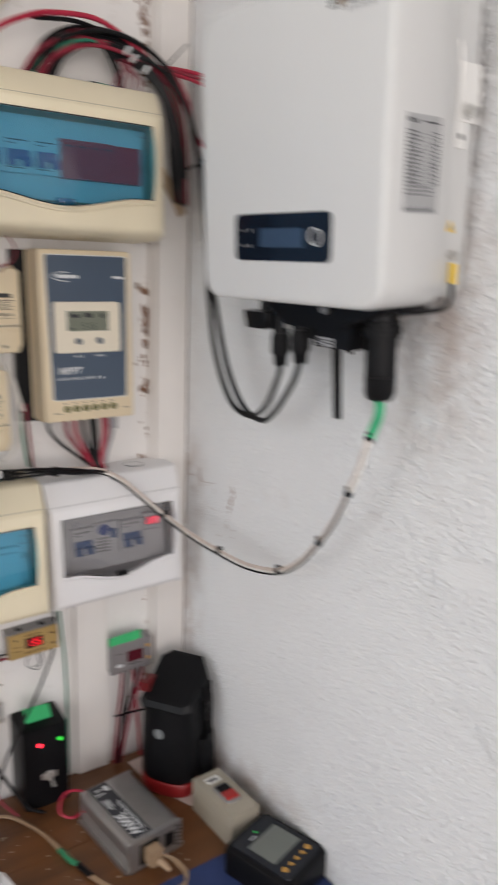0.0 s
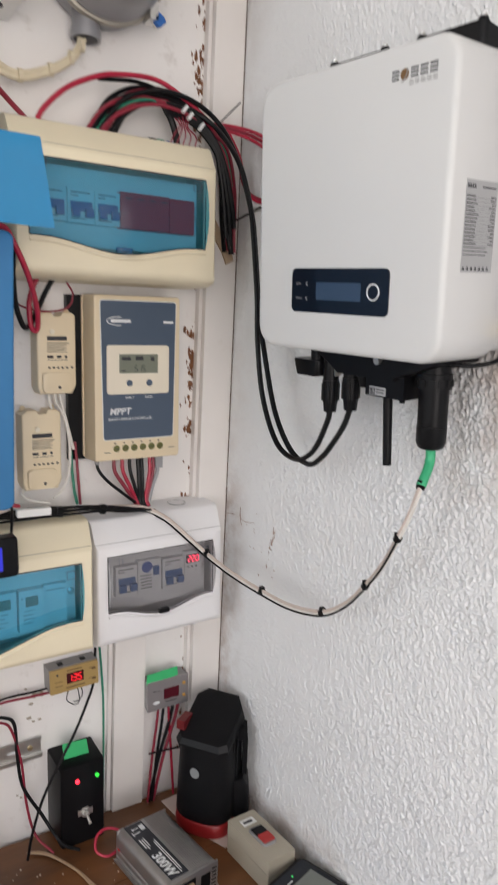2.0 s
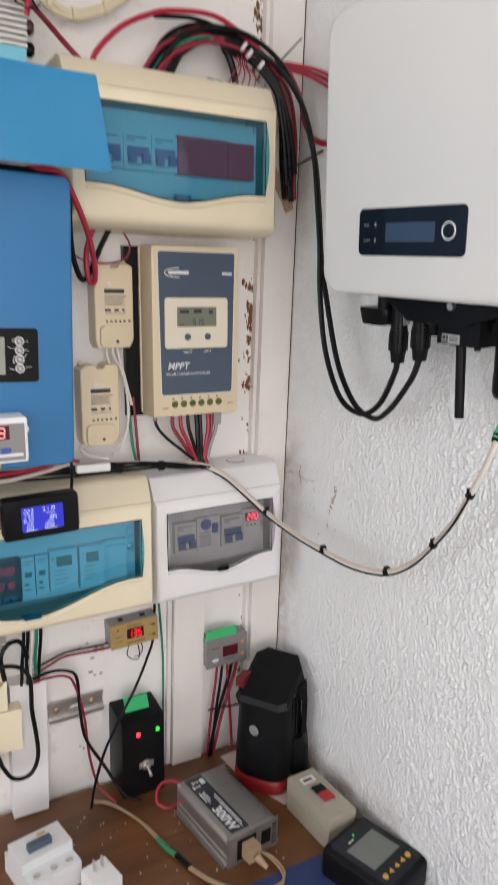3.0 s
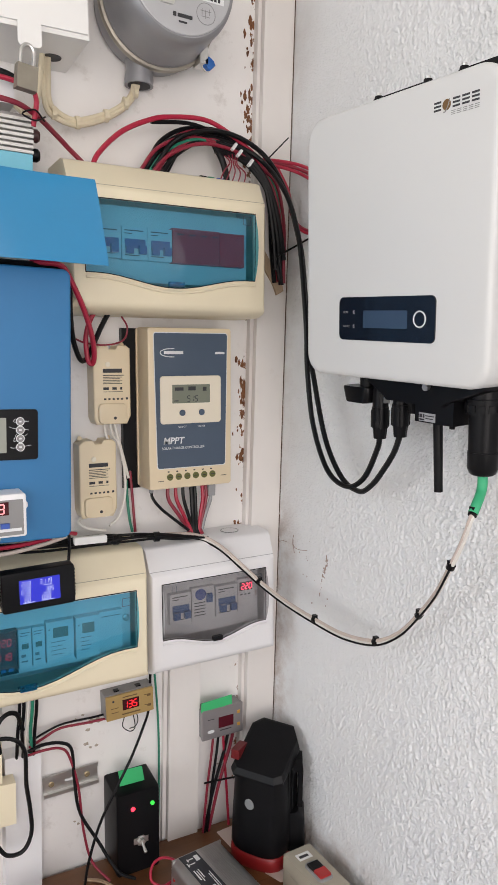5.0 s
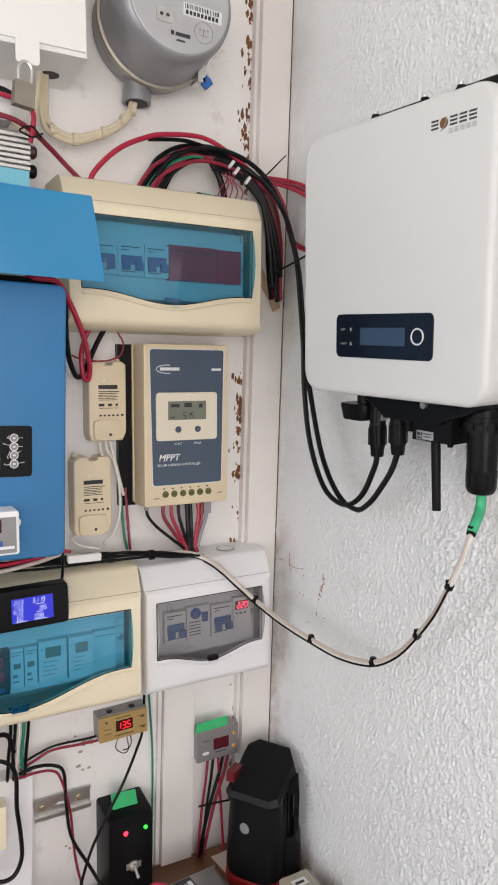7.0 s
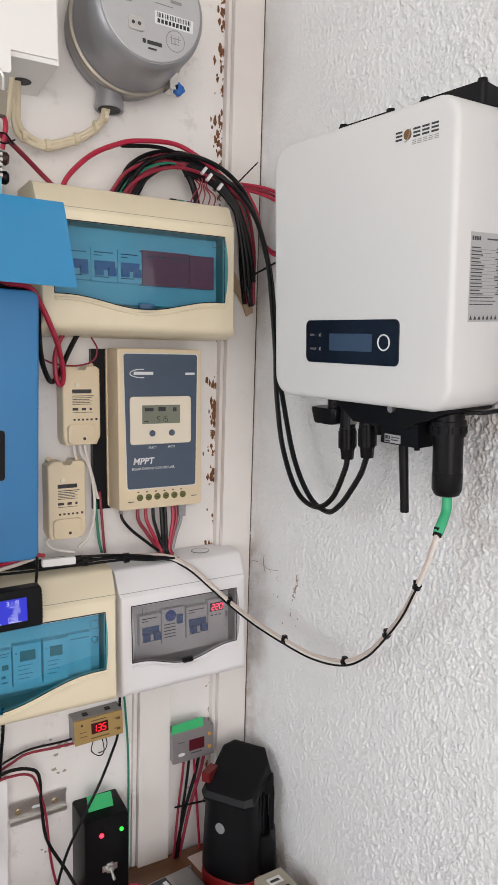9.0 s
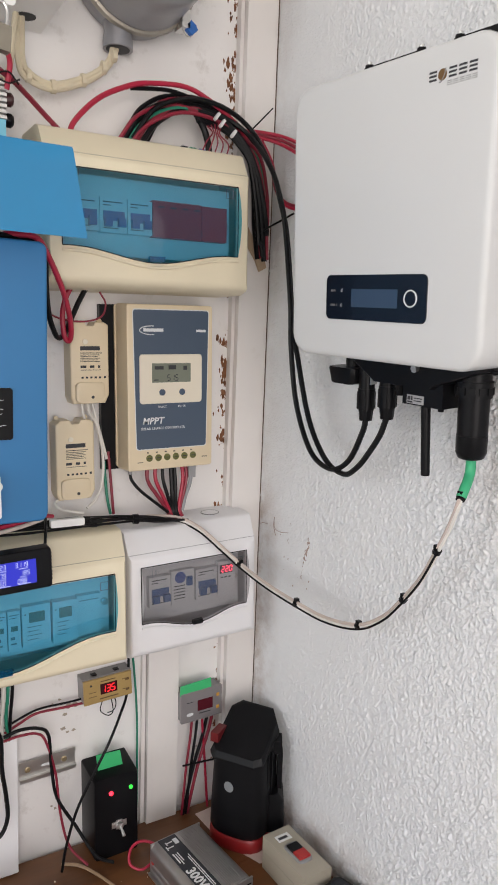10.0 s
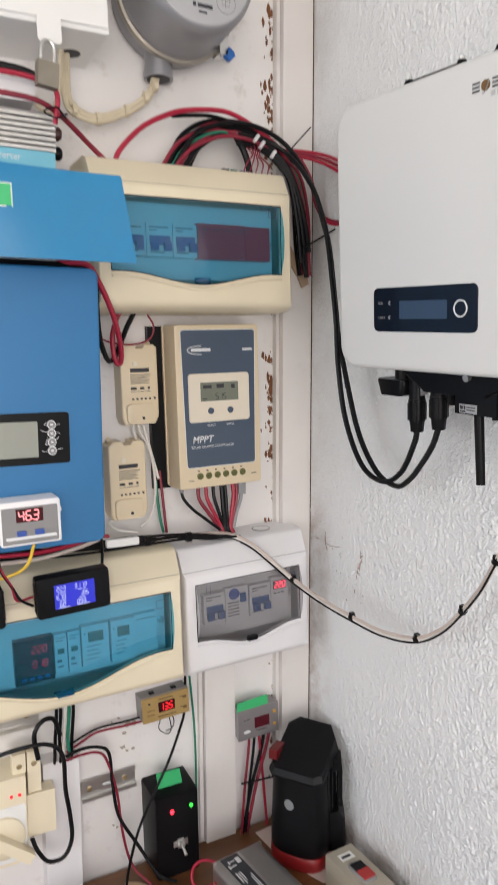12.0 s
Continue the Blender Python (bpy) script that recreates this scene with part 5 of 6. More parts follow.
    part("bolt", cyl((w - 0.001, -0.036, 0.0335), (w + 0.007, -0.036, 0.0335), 0.0052, n=6), M_STEEL, b)
    part("washer", cyl((w - 0.0011, -0.036, 0.0335), (w + 0.0004, -0.036, 0.0335), 0.0078, n=18), M_STEEL, b)
    part("bracket_hole", cyl((w - 0.0013, -0.043, 0.011), (w - 0.0008, -0.043, 0.011), 0.0028, n=14), M_INK, b)
    tri = part("warning_label", slab([(-0.0065, 0), (0.0065, 0), (0, 0.0115)], 0, -0.0006), M_YELLOW, t)
    tri.matrix_basis = pose(w - 0.0039, -0.046, -0.0755, 0, 0, 90)
    part("bolt_mark", box(-0.0007, 0.0007, -0.0010, -0.0006, 0.002, 0.0068), M_INK, tri)
    part("earth_screw", cyl((w - 0.0045, -0.043, -0.097), (w + 0.003, -0.043, -0.097), 0.0050, n=6), M_STEEL, t)
    part("earth_lug", cyl((w + 0.001, -0.043, -0.105), (w + 0.001, -0.043, -0.1245), 0.0040, n=12), M_YELLOW, t, "yellow insulated earth lug", smooth=True)
    part("earth_wire", tube([(w + 0.001, -0.043, -0.122), (w + 0.001, -0.044, -0.140), (w - 0.002, -0.050, -0.148), (w - 0.008, -0.066, -0.151), (w - 0.014, -0.085, -0.1515), (w - 0.035, -0.090, -0.151), (w - 0.055, -0.084, -0.150)], 0.0024), M_RUBBER, t, smooth=True)
    # underside fittings
    z0 = -h + 0.006
    part("base_plate", loft([[(x, y, z) for x, y in rrect(a, b, -0.108, -0.040, 0.006)] for z, a, b in ((z0, -0.080, 0.112), (z0 - 0.010, -0.078, 0.110), (z0 - 0.030, -0.045, 0.055), (z0 - 0.034, -0.040, 0.050))]), M_BLACK, t, "black underside housing", bevel=0.001)
    k = part("isolator_knob", loft([[(x, y, z) for x, y in rrect(a, b, -0.100, -0.070, 0.007)] for z, a, b in ((-0.1655, -0.124, -0.078), (-0.1680, -0.1250, -0.0770), (-0.1840, -0.1200, -0.0800), (-0.1855, -0.1180, -0.0820))]), M_BLACK, t, "black isolator knob", smooth=True)
    part("isolator_stem", cyl((-0.094, -0.085, -0.1654), (-0.094, -0.085, z0 + 0.004), 0.0085, n=16), M_BLACK, t)
    for x, dz in ((-0.0690, -0.007), (-0.0345, 0.0)):
        c = part("dc_connector", cyl((x, -0.085, z0), (x, -0.085, -0.182 + dz), 0.0092, 0.0098, 16), M_BLACK, t, "black plug connector", smooth=True)
        part("plug", cyl((x, -0.085, -0.1822 + dz), (x, -0.085, -0.208 + dz), 0.0106, 0.0100, 16), M_BLACK, c, smooth=True)
        for q in range(6):
            a = 2 * math.pi * q / 6
            part("rib", box(0.0098, 0.0114, -0.0014, 0.0014, -0.207 + dz, -0.186 + dz), M_BLACKMATT, c).matrix_basis = Matrix.Translation((x, -0.085, 0)) @ pose(0, 0, 0, 0, 0, math.degrees(a))
        part("gland_nut", cyl((x, -0.085, -0.2082 + dz), (x, -0.085, -0.2215 + dz), 0.0092, 0.0078, 10), M_BLACK, c)
        part("clip", box(x + 0.0102, x + 0.0118, -0.090, -0.080, -0.176 + dz, -0.156 + dz), M_STEEL, c)
    g = part("blind_gland", cyl((-0.0120, -0.088, -0.160), (-0.0120, -0.088, -0.178), 0.0095, 0.0095, 8), M_BLACK, t, "small black blind gland")
    part("gland_cap", cyl((-0.0120, -0.088, -0.1782), (-0.0120, -0.088, -0.1900), 0.0065, 0.0050, 12), M_BLACK, g)
    d = part("wifi_dongle", box(0.0060, 0.0610, -0.104, -0.062, -0.1950, -0.1560), M_BLACK, t, "black data logger block", bevel=0.004)
    part("neck", cyl((0.036, -0.081, -0.1560), (0.036, -0.081, z0 + 0.002), 0.012, n=16), M_BLACK, d)
    part("sticker", box(0.0130, 0.0365, -0.1050, -0.1042, -0.1935, -0.1840), M_SILVERLABEL, d)
    bars([(0.0142, 0.0214, -0.1925, 0.0018), (0.0142, 0.0180, -0.1895, 0.0040), (0.0192, 0.0214, -0.1895, 0.0040), (0.023, 0.035, -0.1875, 0.0011), (0.023, 0.034, -0.1905, 0.0011)], -0.1051, M_INK, d)
    part("dongle_foot", cyl((0.055, -0.098, -0.1952), (0.055, -0.098, -0.1985), 0.0032, n=10), M_BLACK, d)
    part("antenna", cyl((0.0225, -0.084, -0.1952), (0.0270, -0.084, -0.2770), 0.0055, 0.0050, 16), M_BLACK, t, "black stub antenna", smooth=True)
    part("dongle_screw", cyl((0.0275, -0.1070, -0.1535), (0.0275, -0.1130, -0.1545), 0.0042, n=8), M_STEEL, d)
    a = part("ac_connector", cyl((0.0845, -0.083, z0), (0.0845, -0.083, -0.163), 0.0172, 0.0172, 24), M_BLACK, t, "black round mains connector", smooth=True)
    part("coupling_ring", cyl((0.0845, -0.083, -0.1632), (0.0845, -0.083, -0.1800), 0.0192, 0.0188, 24), M_BLACK, a, smooth=True)
    for q in range(12):
        part("ring_lug", box(0.0182, 0.0200, -0.0032, 0.0032, -0.1765, -0.1690), M_BLACKMATT, a).matrix_basis = Matrix.Translation((0.0845, -0.083, 0)) @ pose(0, 0, 0, 0, 0, 30 * q)
    part("sleeve", cyl((0.0850, -0.083, -0.1802), (0.0855, -0.083, -0.2200), 0.0162, 0.0160, 24), M_BLACK, a, smooth=True)
    part("end_cap", loft([[(0.0855 + q * math.cos(2 * math.pi * i / 16), -0.083 + q * math.sin(2 * math.pi * i / 16), z) for i in range(16)] for z, q in ((-0.2202, 0.0165), (-0.2380, 0.0163), (-0.2440, 0.0140), (-0.2455, 0.0118))]), M_BLACK, a, smooth=True)


wall_inverter()


# ---- things on the table ----
def lantern():
    t = thing("hand_lantern", pose(-0.063, -0.108, 0.0, 0, 0, 35), "black rechargeable hand lantern standing on its red lens", "lantern")
    n = 28

    def ring(z, rx, ry, slope=0.0):
        pts = []
        for i in range(n):
            a = 2 * math.pi * i / n
            c, s = math.cos(a), math.sin(a)
            k = 1 / (abs(c) ** 3 + abs(s) ** 3) ** (1 / 3)
            pts.append((rx * k * c, ry * k * s, z + slope * c * k))
        return pts
    part("lens_ring", loft([ring(0.001, 0.048, 0.048), ring(0.006, 0.050, 0.050), ring(0.021, 0.050, 0.050), ring(0.024, 0.048, 0.048)]), mat("deep_red_lens_ring", (0.26, 0.012, 0.014), 0.4), t, "red lens ring", smooth=True)
    part("case", loft([ring(0.0242, 0.047, 0.047), ring(0.030, 0.0495, 0.0495), ring(0.060, 0.0492, 0.0492), ring(0.10, 0.048, 0.048), ring(0.150, 0.0465, 0.0465, 0.009), ring(0.164, 0.0460, 0.0460, 0.015)]), M_BLACKMATT, t, smooth=True)

    def facet(z, r, slope):
        return [(r * x, r * y, z + slope * x) for x, y in ((-0.98, -0.72), (-0.80, -0.98), (0.55, -1.0), (0.98, -0.66), (1.0, 0.62), (0.70, 0.96), (-0.78, 0.98), (-0.98, 0.78))]
    part("cap", loft([facet(0.1640, 0.0468, 0.0165), facet(0.1695, 0.0470, 0.0185), facet(0.1835, 0.0430, 0.0235), facet(0.1840, 0.039, 0.0225)]), M_BLACKMATT, t, "black faceted sloping cap", bevel=0.0022)
    part("switch", box(-0.034, -0.004, 0.034, 0.0478, 0.168, 0.1835), mat("dark_red_switch", (0.13, 0.008, 0.010), 0.4), t, "red switch", bevel=0.003)
    part("badge", lathe([(0.0085, -0.0488), (0.0085, -0.0497), (0.007, -0.0499)], 20, axis="Y"), mat("silver_badge", (0.30, 0.32, 0.33), 0.4, 0.3), t).matrix_basis = pose(0, 0, 0.109, 0, 0, -97) @ pose(0, 0.0005, 0)
    around = pose(0, 0, 0, 0, 0, -66)
    part("rib", box(0.040, 0.058, -0.013, 0.013, 0.150, 0.172), M_BLACKMATT, t, bevel=0.003).matrix_basis = around
    part("grip", box(0.0525, 0.0600, -0.012, 0.012, 0.090, 0.1496), M_BLACKMATT, t, bevel=0.003).matrix_basis = around
    part("grip_foot", loft([[(x, y, z) for x, y in rrect(0.020, b, -0.030, 0.030, 0.010)] for z, b in ((0.025, 0.062), (0.032, 0.066), (0.076, 0.064), (0.090, 0.054))]), M_BLACKMATT, t, smooth=True).matrix_basis = around
    for a in (-96, -108):
        part("ridge", box(0.0470, 0.0500, -0.0012, 0.0012, 0.05, 0.160), M_BLACKMATT, t).matrix_basis = pose(0, 0, 0, 0, 0, a)
    solo("paper_scrap", loft([[(-0.113, -0.032, z), (-0.067, -0.027, z), (-0.030, -0.100, z), (-0.004, -0.186, z), (-0.024, -0.197, z), (-0.075, -0.182, z), (-0.106, -0.109, z)] for z in (0.0006, 0.0014)]), mat("pinkish_paper", (0.62, 0.50, 0.45), 0.8), "crumpled pinkish paper scrap under the lantern", "paper")


lantern()


def mini_inverter():
    t = thing("power_inverter", pose(-0.1805, -0.184, 0.0, 0, 0, 7), "silver extruded car power inverter lying on the table", "inverter")
    w, l = 0.045, 0.070
    flank = [(w, 0.002), (w, 0.007), (w - 0.0018, 0.0085), (w - 0.0018, 0.012), (w, 0.0135), (w, 0.018), (w - 0.0018, 0.0195), (w - 0.0018, 0.023), (w, 0.0245), (w, 0.036)]
    flank += [(w - 0.014 + 0.014 * math.cos(a), 0.036 + 0.014 * math.sin(a)) for a in [radians(15 * k) for k in range(1, 7)]]
    prof = flank + [(-x, z) for x, z in reversed(flank)]
    part("case", loft([[(x, y, z) for x, z in prof] for y in (l - 0.003, -l + 0.003)]), M_ALU, t, smooth=True)
    for k in range(9):
        x = 0.002 + 0.0031 * k
        part("groove", box(x, x + 0.0012, -l + 0.003, l - 0.003, 0.0500, 0.0508), M_ALU, t)
    for y0, y1 in ((-l, -l + 0.0028), (l - 0.0028, l)):
        e = part("end_plate", box(-w + 0.001, w - 0.001, y0, y1, 0.001, 0.048), M_ALU, t, bevel=0.0008)
        for k in range(6):
            part("vent", box(w - 0.012, w - 0.004, y0 - 0.0005, y0 + 0.0005, 0.008 + 0.006 * k, 0.010 + 0.006 * k), M_BLACK, e)
    part("socket", box(-0.028, 0.004, -l - 0.001, -l + 0.0005, 0.008, 0.040), M_BLACK, t, "black mains socket")
    part("socket", box(0.014, 0.030, -l - 0.001, -l + 0.0005, 0.014, 0.036), M_BLACK, t)
    lab = part("label_strip", box(-0.034, -0.004, -l + 0.006, l - 0.004, 0.0500, 0.0506), mat("black_print_strip", (0.02, 0.022, 0.03), 0.35), t, "black label with pale print")
    up = pose(0, 0, 0, 0, 0, -90)
    words("300W", 0.021, M_PALEINK, lab, (-0.0315, -0.008, 0.0508), "lettering", turn=up, wide=0.95, bold=0.0006)
    bm = bmesh.new()
    for x0, x1, y0, y1 in ((-0.0105, -0.0090, -0.054, 0.018), (-0.0135, -0.0122, -0.060, 0.014), (-0.030, -0.028, 0.008, 0.030), (-0.026, -0.0245, 0.004, 0.028), (-0.0225, -0.021, 0.010, 0.030), (-0.031, -0.029, 0.040, 0.048), (-0.031, -0.018, 0.043, 0.045), (-0.027, -0.025, 0.050, 0.0565), (-0.027, -0.016, 0.053, 0.055), (-0.014, -0.007, 0.046, 0.058)):
        box(x0, x1, y0, y1, 0.0505, 0.0508, bm)
    part("print", bm, M_PALEINK, lab)
    p = part("plug", box(-0.021, -0.001, -l - 0.020, -l - 0.0012, 0.013, 0.035), M_TAN, t, "tan mains plug", bevel=0.003)
    part("plug_neck", cyl((-0.010, -l - 0.022, 0.022), (-0.005, -l - 0.040, 0.016), 0.0058, 0.0032, 12), M_TAN, p)
    part("foot_rail", box(-w - 0.004, -w - 0.0002, -l + 0.003, l - 0.003, 0.001, 0.005), M_ALU, t)
    part("foot_rail", box(w + 0.0002, w + 0.004, -l + 0.003, l - 0.003, 0.001, 0.005), M_ALU, t)
    c = thing("car_plug_leads", pose(-0.215, -0.108, 0), "red fused lead coiled behind the small inverter", "lead")
    wire([(0.012, -0.010, 0.022), (-0.004, 0.010, 0.030), (-0.022, 0.018, 0.034), (-0.038, 0.016, 0.028), (-0.044, 0.004, 0.014), (-0.030, -0.006, 0.006), (-0.012, -0.002, 0.006)], 0.0022, M_REDWIRE, c)
    part("lead_end", box(-0.018, 0.012, -0.022, -0.018, 0.020, 0.024), M_RED, c)


mini_inverter()


def push_switch():
    t = thing("push_button_switch", pose(-0.049, -0.241, 0.0, 0, 0, 3), "ivory push-button motor switch with black and red keys", "switch")
    part("base", box(-0.024, 0.024, -0.052, 0.052, 0.001, 0.029), M_OLDBEIGE, t, bevel=0.004)
    part("lid", box(-0.0245, 0.0245, -0.0525, 0.0525, 0.0302, 0.054), M_OLDBEIGE, t, bevel=0.008)
    b = part("key_surround", loft([[(x, y, z) for x, y in rrect(-a, a, -0.012 - c, 0.003 + c, 0.008)] for z, a, c in ((0.0535, 0.0135, 0.0150), (0.0555, 0.0130, 0.0145), (0.0565, 0.0120, 0.0135))]), M_GREYPLASTIC, t, smooth=True)
    part("stop_key", box(-0.0095, 0.0095, -0.022, -0.005, 0.0560, 0.060), M_RED, b, "red key", bevel=0.001)
    part("start_key", box(-0.0095, 0.0095, -0.004, 0.012, 0.0560, 0.059), M_BLACK, b, "black key", bevel=0.001)
    lab = part("label_strip", box(-0.012, 0.012, 0.026, 0.040, 0.0538, 0.0546), M_PAPER, t)
    part("print", box(-0.009, 0.007, 0.030, 0.035, 0.0545, 0.0549), M_INK, lab)
    part("gland", cyl((0, -0.0525, 0.016), (0, -0.064, 0.016), 0.008, n=12), M_BLACK, t)


push_switch()


def remote_meter():
    solo("rubber_mat", box(-0.225, 0.012, -0.60, -0.296, 0.0006, 0.003), M_MAT, "dark blue mat under the remote display", "mat", bevel=0.0008)
    t = thing("remote_display", pose(-0.041, -0.362, 0.003, 0, 0, 17) @ Matrix.Scale(1.12, 4), "black remote meter with grey screen and amber keys", "display")
    part("case", loft([[(x, y, z) for x, y in rrect(-a, a, -b, b, 0.010)] for z, a, b in ((0.0005, 0.043, 0.052), (0.030, 0.043, 0.052), (0.034, 0.041, 0.050), (0.0355, 0.037, 0.046))]), M_BLACK, t, smooth=True)
    part("bezel", loft([[(x, y, z) for x, y in rrect(-a, a, -b, b, 0.006)] for z, a, b in ((0.0354, 0.0355, 0.0445), (0.0368, 0.035, 0.044))]), M_BLACKGLOSS, t)
    part("lcd", box(-0.026, 0.028, -0.017, 0.024, 0.0366, 0.0374), M_LCDGREY, t, "grey LCD")
    part("lamp", cyl((0.001, 0.034, 0.0366), (0.001, 0.034, 0.0376), 0.0013, n=10), G_DIMGREEN, t)
    for k in range(5):
        part("key", cyl((-0.024 + 0.012 * k, -0.031, 0.0366), (-0.024 + 0.012 * k, -0.031, 0.0385), 0.004, 0.003, (10, 3, 3, 3, 10)[k]), M_ORANGE, t)
    part("print", box(-0.014, -0.004, 0.029, 0.0305, 0.0366, 0.0371), M_PALEINK, t)


remote_meter()


def left_table_things():
    t = thing("circuit_breaker", pose(-0.445, -0.155, 0.0, 0, 0, 12), "loose white circuit breaker lying on the table", "circuit breaker")
    part("body", box(-0.036, 0.036, -0.042, 0.042, 0.001, 0.030), M_BREAKER, t, bevel=0.002)
    n = part("nose", box(-0.036, 0.036, -0.016, 0.030, 0.0302, 0.050), M_BREAKER, t, bevel=0.002)
    part("lever", box(-0.020, 0.012, -0.004, 0.006, 0.0500, 0.060), M_NAVY, n, bevel=0.002)
    part("tag", box(0.002, 0.014, 0.020, 0.024, 0.0500, 0.0505), M_ORANGE, n)
    part("terminal_step", box(-0.036, 0.036, -0.0415, -0.0165, 0.0302, 0.036), M_BREAKER, t, bevel=0.002)
    for x in (-0.022, 0.002, 0.024):
        part("terminal_screw", cyl((x, -0.030, 0.036), (x, -0.030, 0.0372), 0.005, n=12), M_STEEL, t)
    t = thing("wall_charger", pose(-0.383, -0.219, 0.0, 0, 0, 14), "small white plug-in charger with two prongs up", "charger")
    part("body", box(-0.018, 0.018, -0.022, 0.022, 0.001, 0.034), M_WHITE, t, bevel=0.004)
    for x in (-0.006, 0.006):
        part("prong", box(x - 0.0007, x + 0.0007, 0.006, 0.012, 0.0342, 0.050), M_STEEL, t)
    part("print", box(-0.011, 0.011, -0.0224, -0.0219, 0.010, 0.016), M_GREYPLASTIC, t)


left_table_things()


# ---- cables ----
def cables():
    # pair of array leads from the inverter's plugs up beside it and over the cream box
    c = thing("cable_pair", pose(0, 0, 0), "pair of black array cables looping below the inverter", "cable")
    one, two = WALL_INV @ Vector((-0.0345, -0.085, -0.220)), WALL_INV @ Vector((-0.0690, -0.085, -0.227))
    wire([tuple(one), (-0.056, -0.376, 0.700), (-0.058, -0.360, 0.676), (-0.060, -0.342, 0.655), (-0.060, -0.316, 0.642), (-0.059, -0.274, 0.655), (-0.058, -0.231, 0.704), (-0.060, -0.199, 0.790), (-0.060, -0.185, 0.830), (-0.060, -0.173, 0.894), (-0.060, -0.159, 0.959), (-0.060, -0.141, 1.000), (-0.060, -0.112, 1.053), (-0.062, -0.060, 1.112), (-0.105, -0.055, 1.138), (-0.160, -0.055, 1.142), (-0.215, -0.055, 1.120), (-0.248, -0.05, 1.075)], 0.0036, M_RUBBER, c)
    wire([tuple(two), (-0.057, -0.345, 0.700), (-0.059, -0.324, 0.661), (-0.061, -0.290, 0.644), (-0.061, -0.244, 0.660), (-0.061, -0.205, 0.719), (-0.064, -0.190, 0.794), (-0.068, -0.190, 0.850), (-0.068, -0.180, 0.905), (-0.068, -0.167, 0.965), (-0.068, -0.150, 1.008), (-0.069, -0.122, 1.053), (-0.074, -0.066, 1.106), (-0.115, -0.050, 1.130), (-0.165, -0.048, 1.134), (-0.205, -0.048, 1.110), (-0.228, -0.045, 1.07)], 0.0036, M_RUBBER, c)
    # the loom over the cream box and down the corner
    c = thing("cable_loom", pose(0, 0, 0), "thick loom of black, red and green wires by the corner", "cable")
    arch = [(-0.250, -0.045, 1.070), (-0.225, -0.045, 1.108), (-0.180, -0.045, 1.134), (-0.130, -0.045, 1.134), (-0.085, -0.044, 1.116), (-0.052, -0.044, 1.085), (-0.036, -0.042, 1.035), (-0.030, -0.040, 0.985), (-0.024, -0.036, 0.940)]
    kinds = [(M_RUBBER, 0.0046), (M_DARKRED, 0.0032), (M_RUBBER, 0.0046), (M_GREENWIRE, 0.0026), (M_DARKRED, 0.0032), (M_RUBBER, 0.0042), (M_RUBBER, 0.0034), (M_DARKRED, 0.0030), (M_DARKRED, 0.0028), (M_RUBBER, 0.004)]
    for k, (m, r) in enumerate(kinds):
        a = 2 * math.pi * k / 5 + (0.4 if k > 4 else 0)
        d = 0.0075 if k < 5 else 0.014
        wire([(x + d * math.cos(a + 0.3 * i) * (0.5 if i > 7 else 0.8 if i > 2 else 1), y + d * 0.7 * math.sin(a + 0.3 * i), z + d * math.sin(a + 0.3 * i) * (1.0 if i < 5 else 0.3) - 0.004 * (k % 3) * (i > 7)) for i, (x, y, z) in enumerate(arch)], r, m, c)
    wire([(-0.337, -0.05, 1.06), (-0.328, -0.05, 1.084), (-0.296, -0.05, 1.118), (-0.258, -0.05, 1.140), (-0.225, -0.05, 1.151), (-0.167, -0.05, 1.157), (-0.120, -0.049, 1.142), (-0.085, -0.048, 1.122), (-0.066, -0.045, 1.104)], 0.0036, M_REDWIRE, c)
    wire([(-0.25, -0.046, 1.141), (-0.19, -0.046, 1.149), (-0.14, -0.046, 1.140), (-0.10, -0.045, 1.122), (-0.075, -0.045, 1.10)], 0.003, M_RUBBER, c)
    wire([(-0.152, -0.05, 1.125), (-0.137, -0.048, 1.105), (-0.130, -0.05, 1.080), (-0.132, -0.05, 1.06)], 0.005, M_RUBBER, c)
    for k in range(5):
        wire([(-0.112 - 0.006 * k, -0.055, 1.118 - 0.002 * k), (-0.118 - 0.003 * k, -0.060, 1.10), (-0.104 - 0.009 * k, -0.062, 1.086), (-0.108 - 0.010 * k, -0.055, 1.062)], 0.0010, M_DARKRED, c)
    for x, z in ((-0.126, 1.122), (-0.117, 1.114), (-0.098, 1.103)):
        part("cable_tie", box(-0.002, 0.002, -0.068, -0.062, -0.006, 0.006), M_CLEARTIE, c).matrix_basis = Matrix.Translation((x, 0, z)) @ pose(0, 0, 0, 0, 35, 0)
    part("cable_tie", cyl((-0.068, -0.046, 1.108), (-0.023, -0.050, 1.156), 0.0013, 0.001, 6), M_BLACK, c)
    part("cable_tie", tube([(-0.046, -0.05, 0.966), (-0.030, -0.058, 0.978), (-0.010, -0.062, 0.99), (0.0, -0.085, 1.0)], 0.0016, 6), M_BLACK, c)
    for k, r in enumerate((0.0046, 0.0040, 0.0036)):
        wire([(-0.150, -0.050, 1.128 - 0.006 * k), (-0.105, -0.052, 1.120 - 0.006 * k), (-0.070, -0.056, 1.090 - 0.006 * k), (-0.050 - 0.005 * k, -0.058, 1.050), (-0.036 - 0.007 * k, -0.056, 1.005), (-0.026 - 0.007 * k, -0.050, 0.968 - 0.008 * k)], r, M_RUBBER, c)
    # red pairs that run behind the white inverter
    c = thing("cable_pair", pose(0, 0, 0), "red and maroon wires running behind the white inverter", "cable")
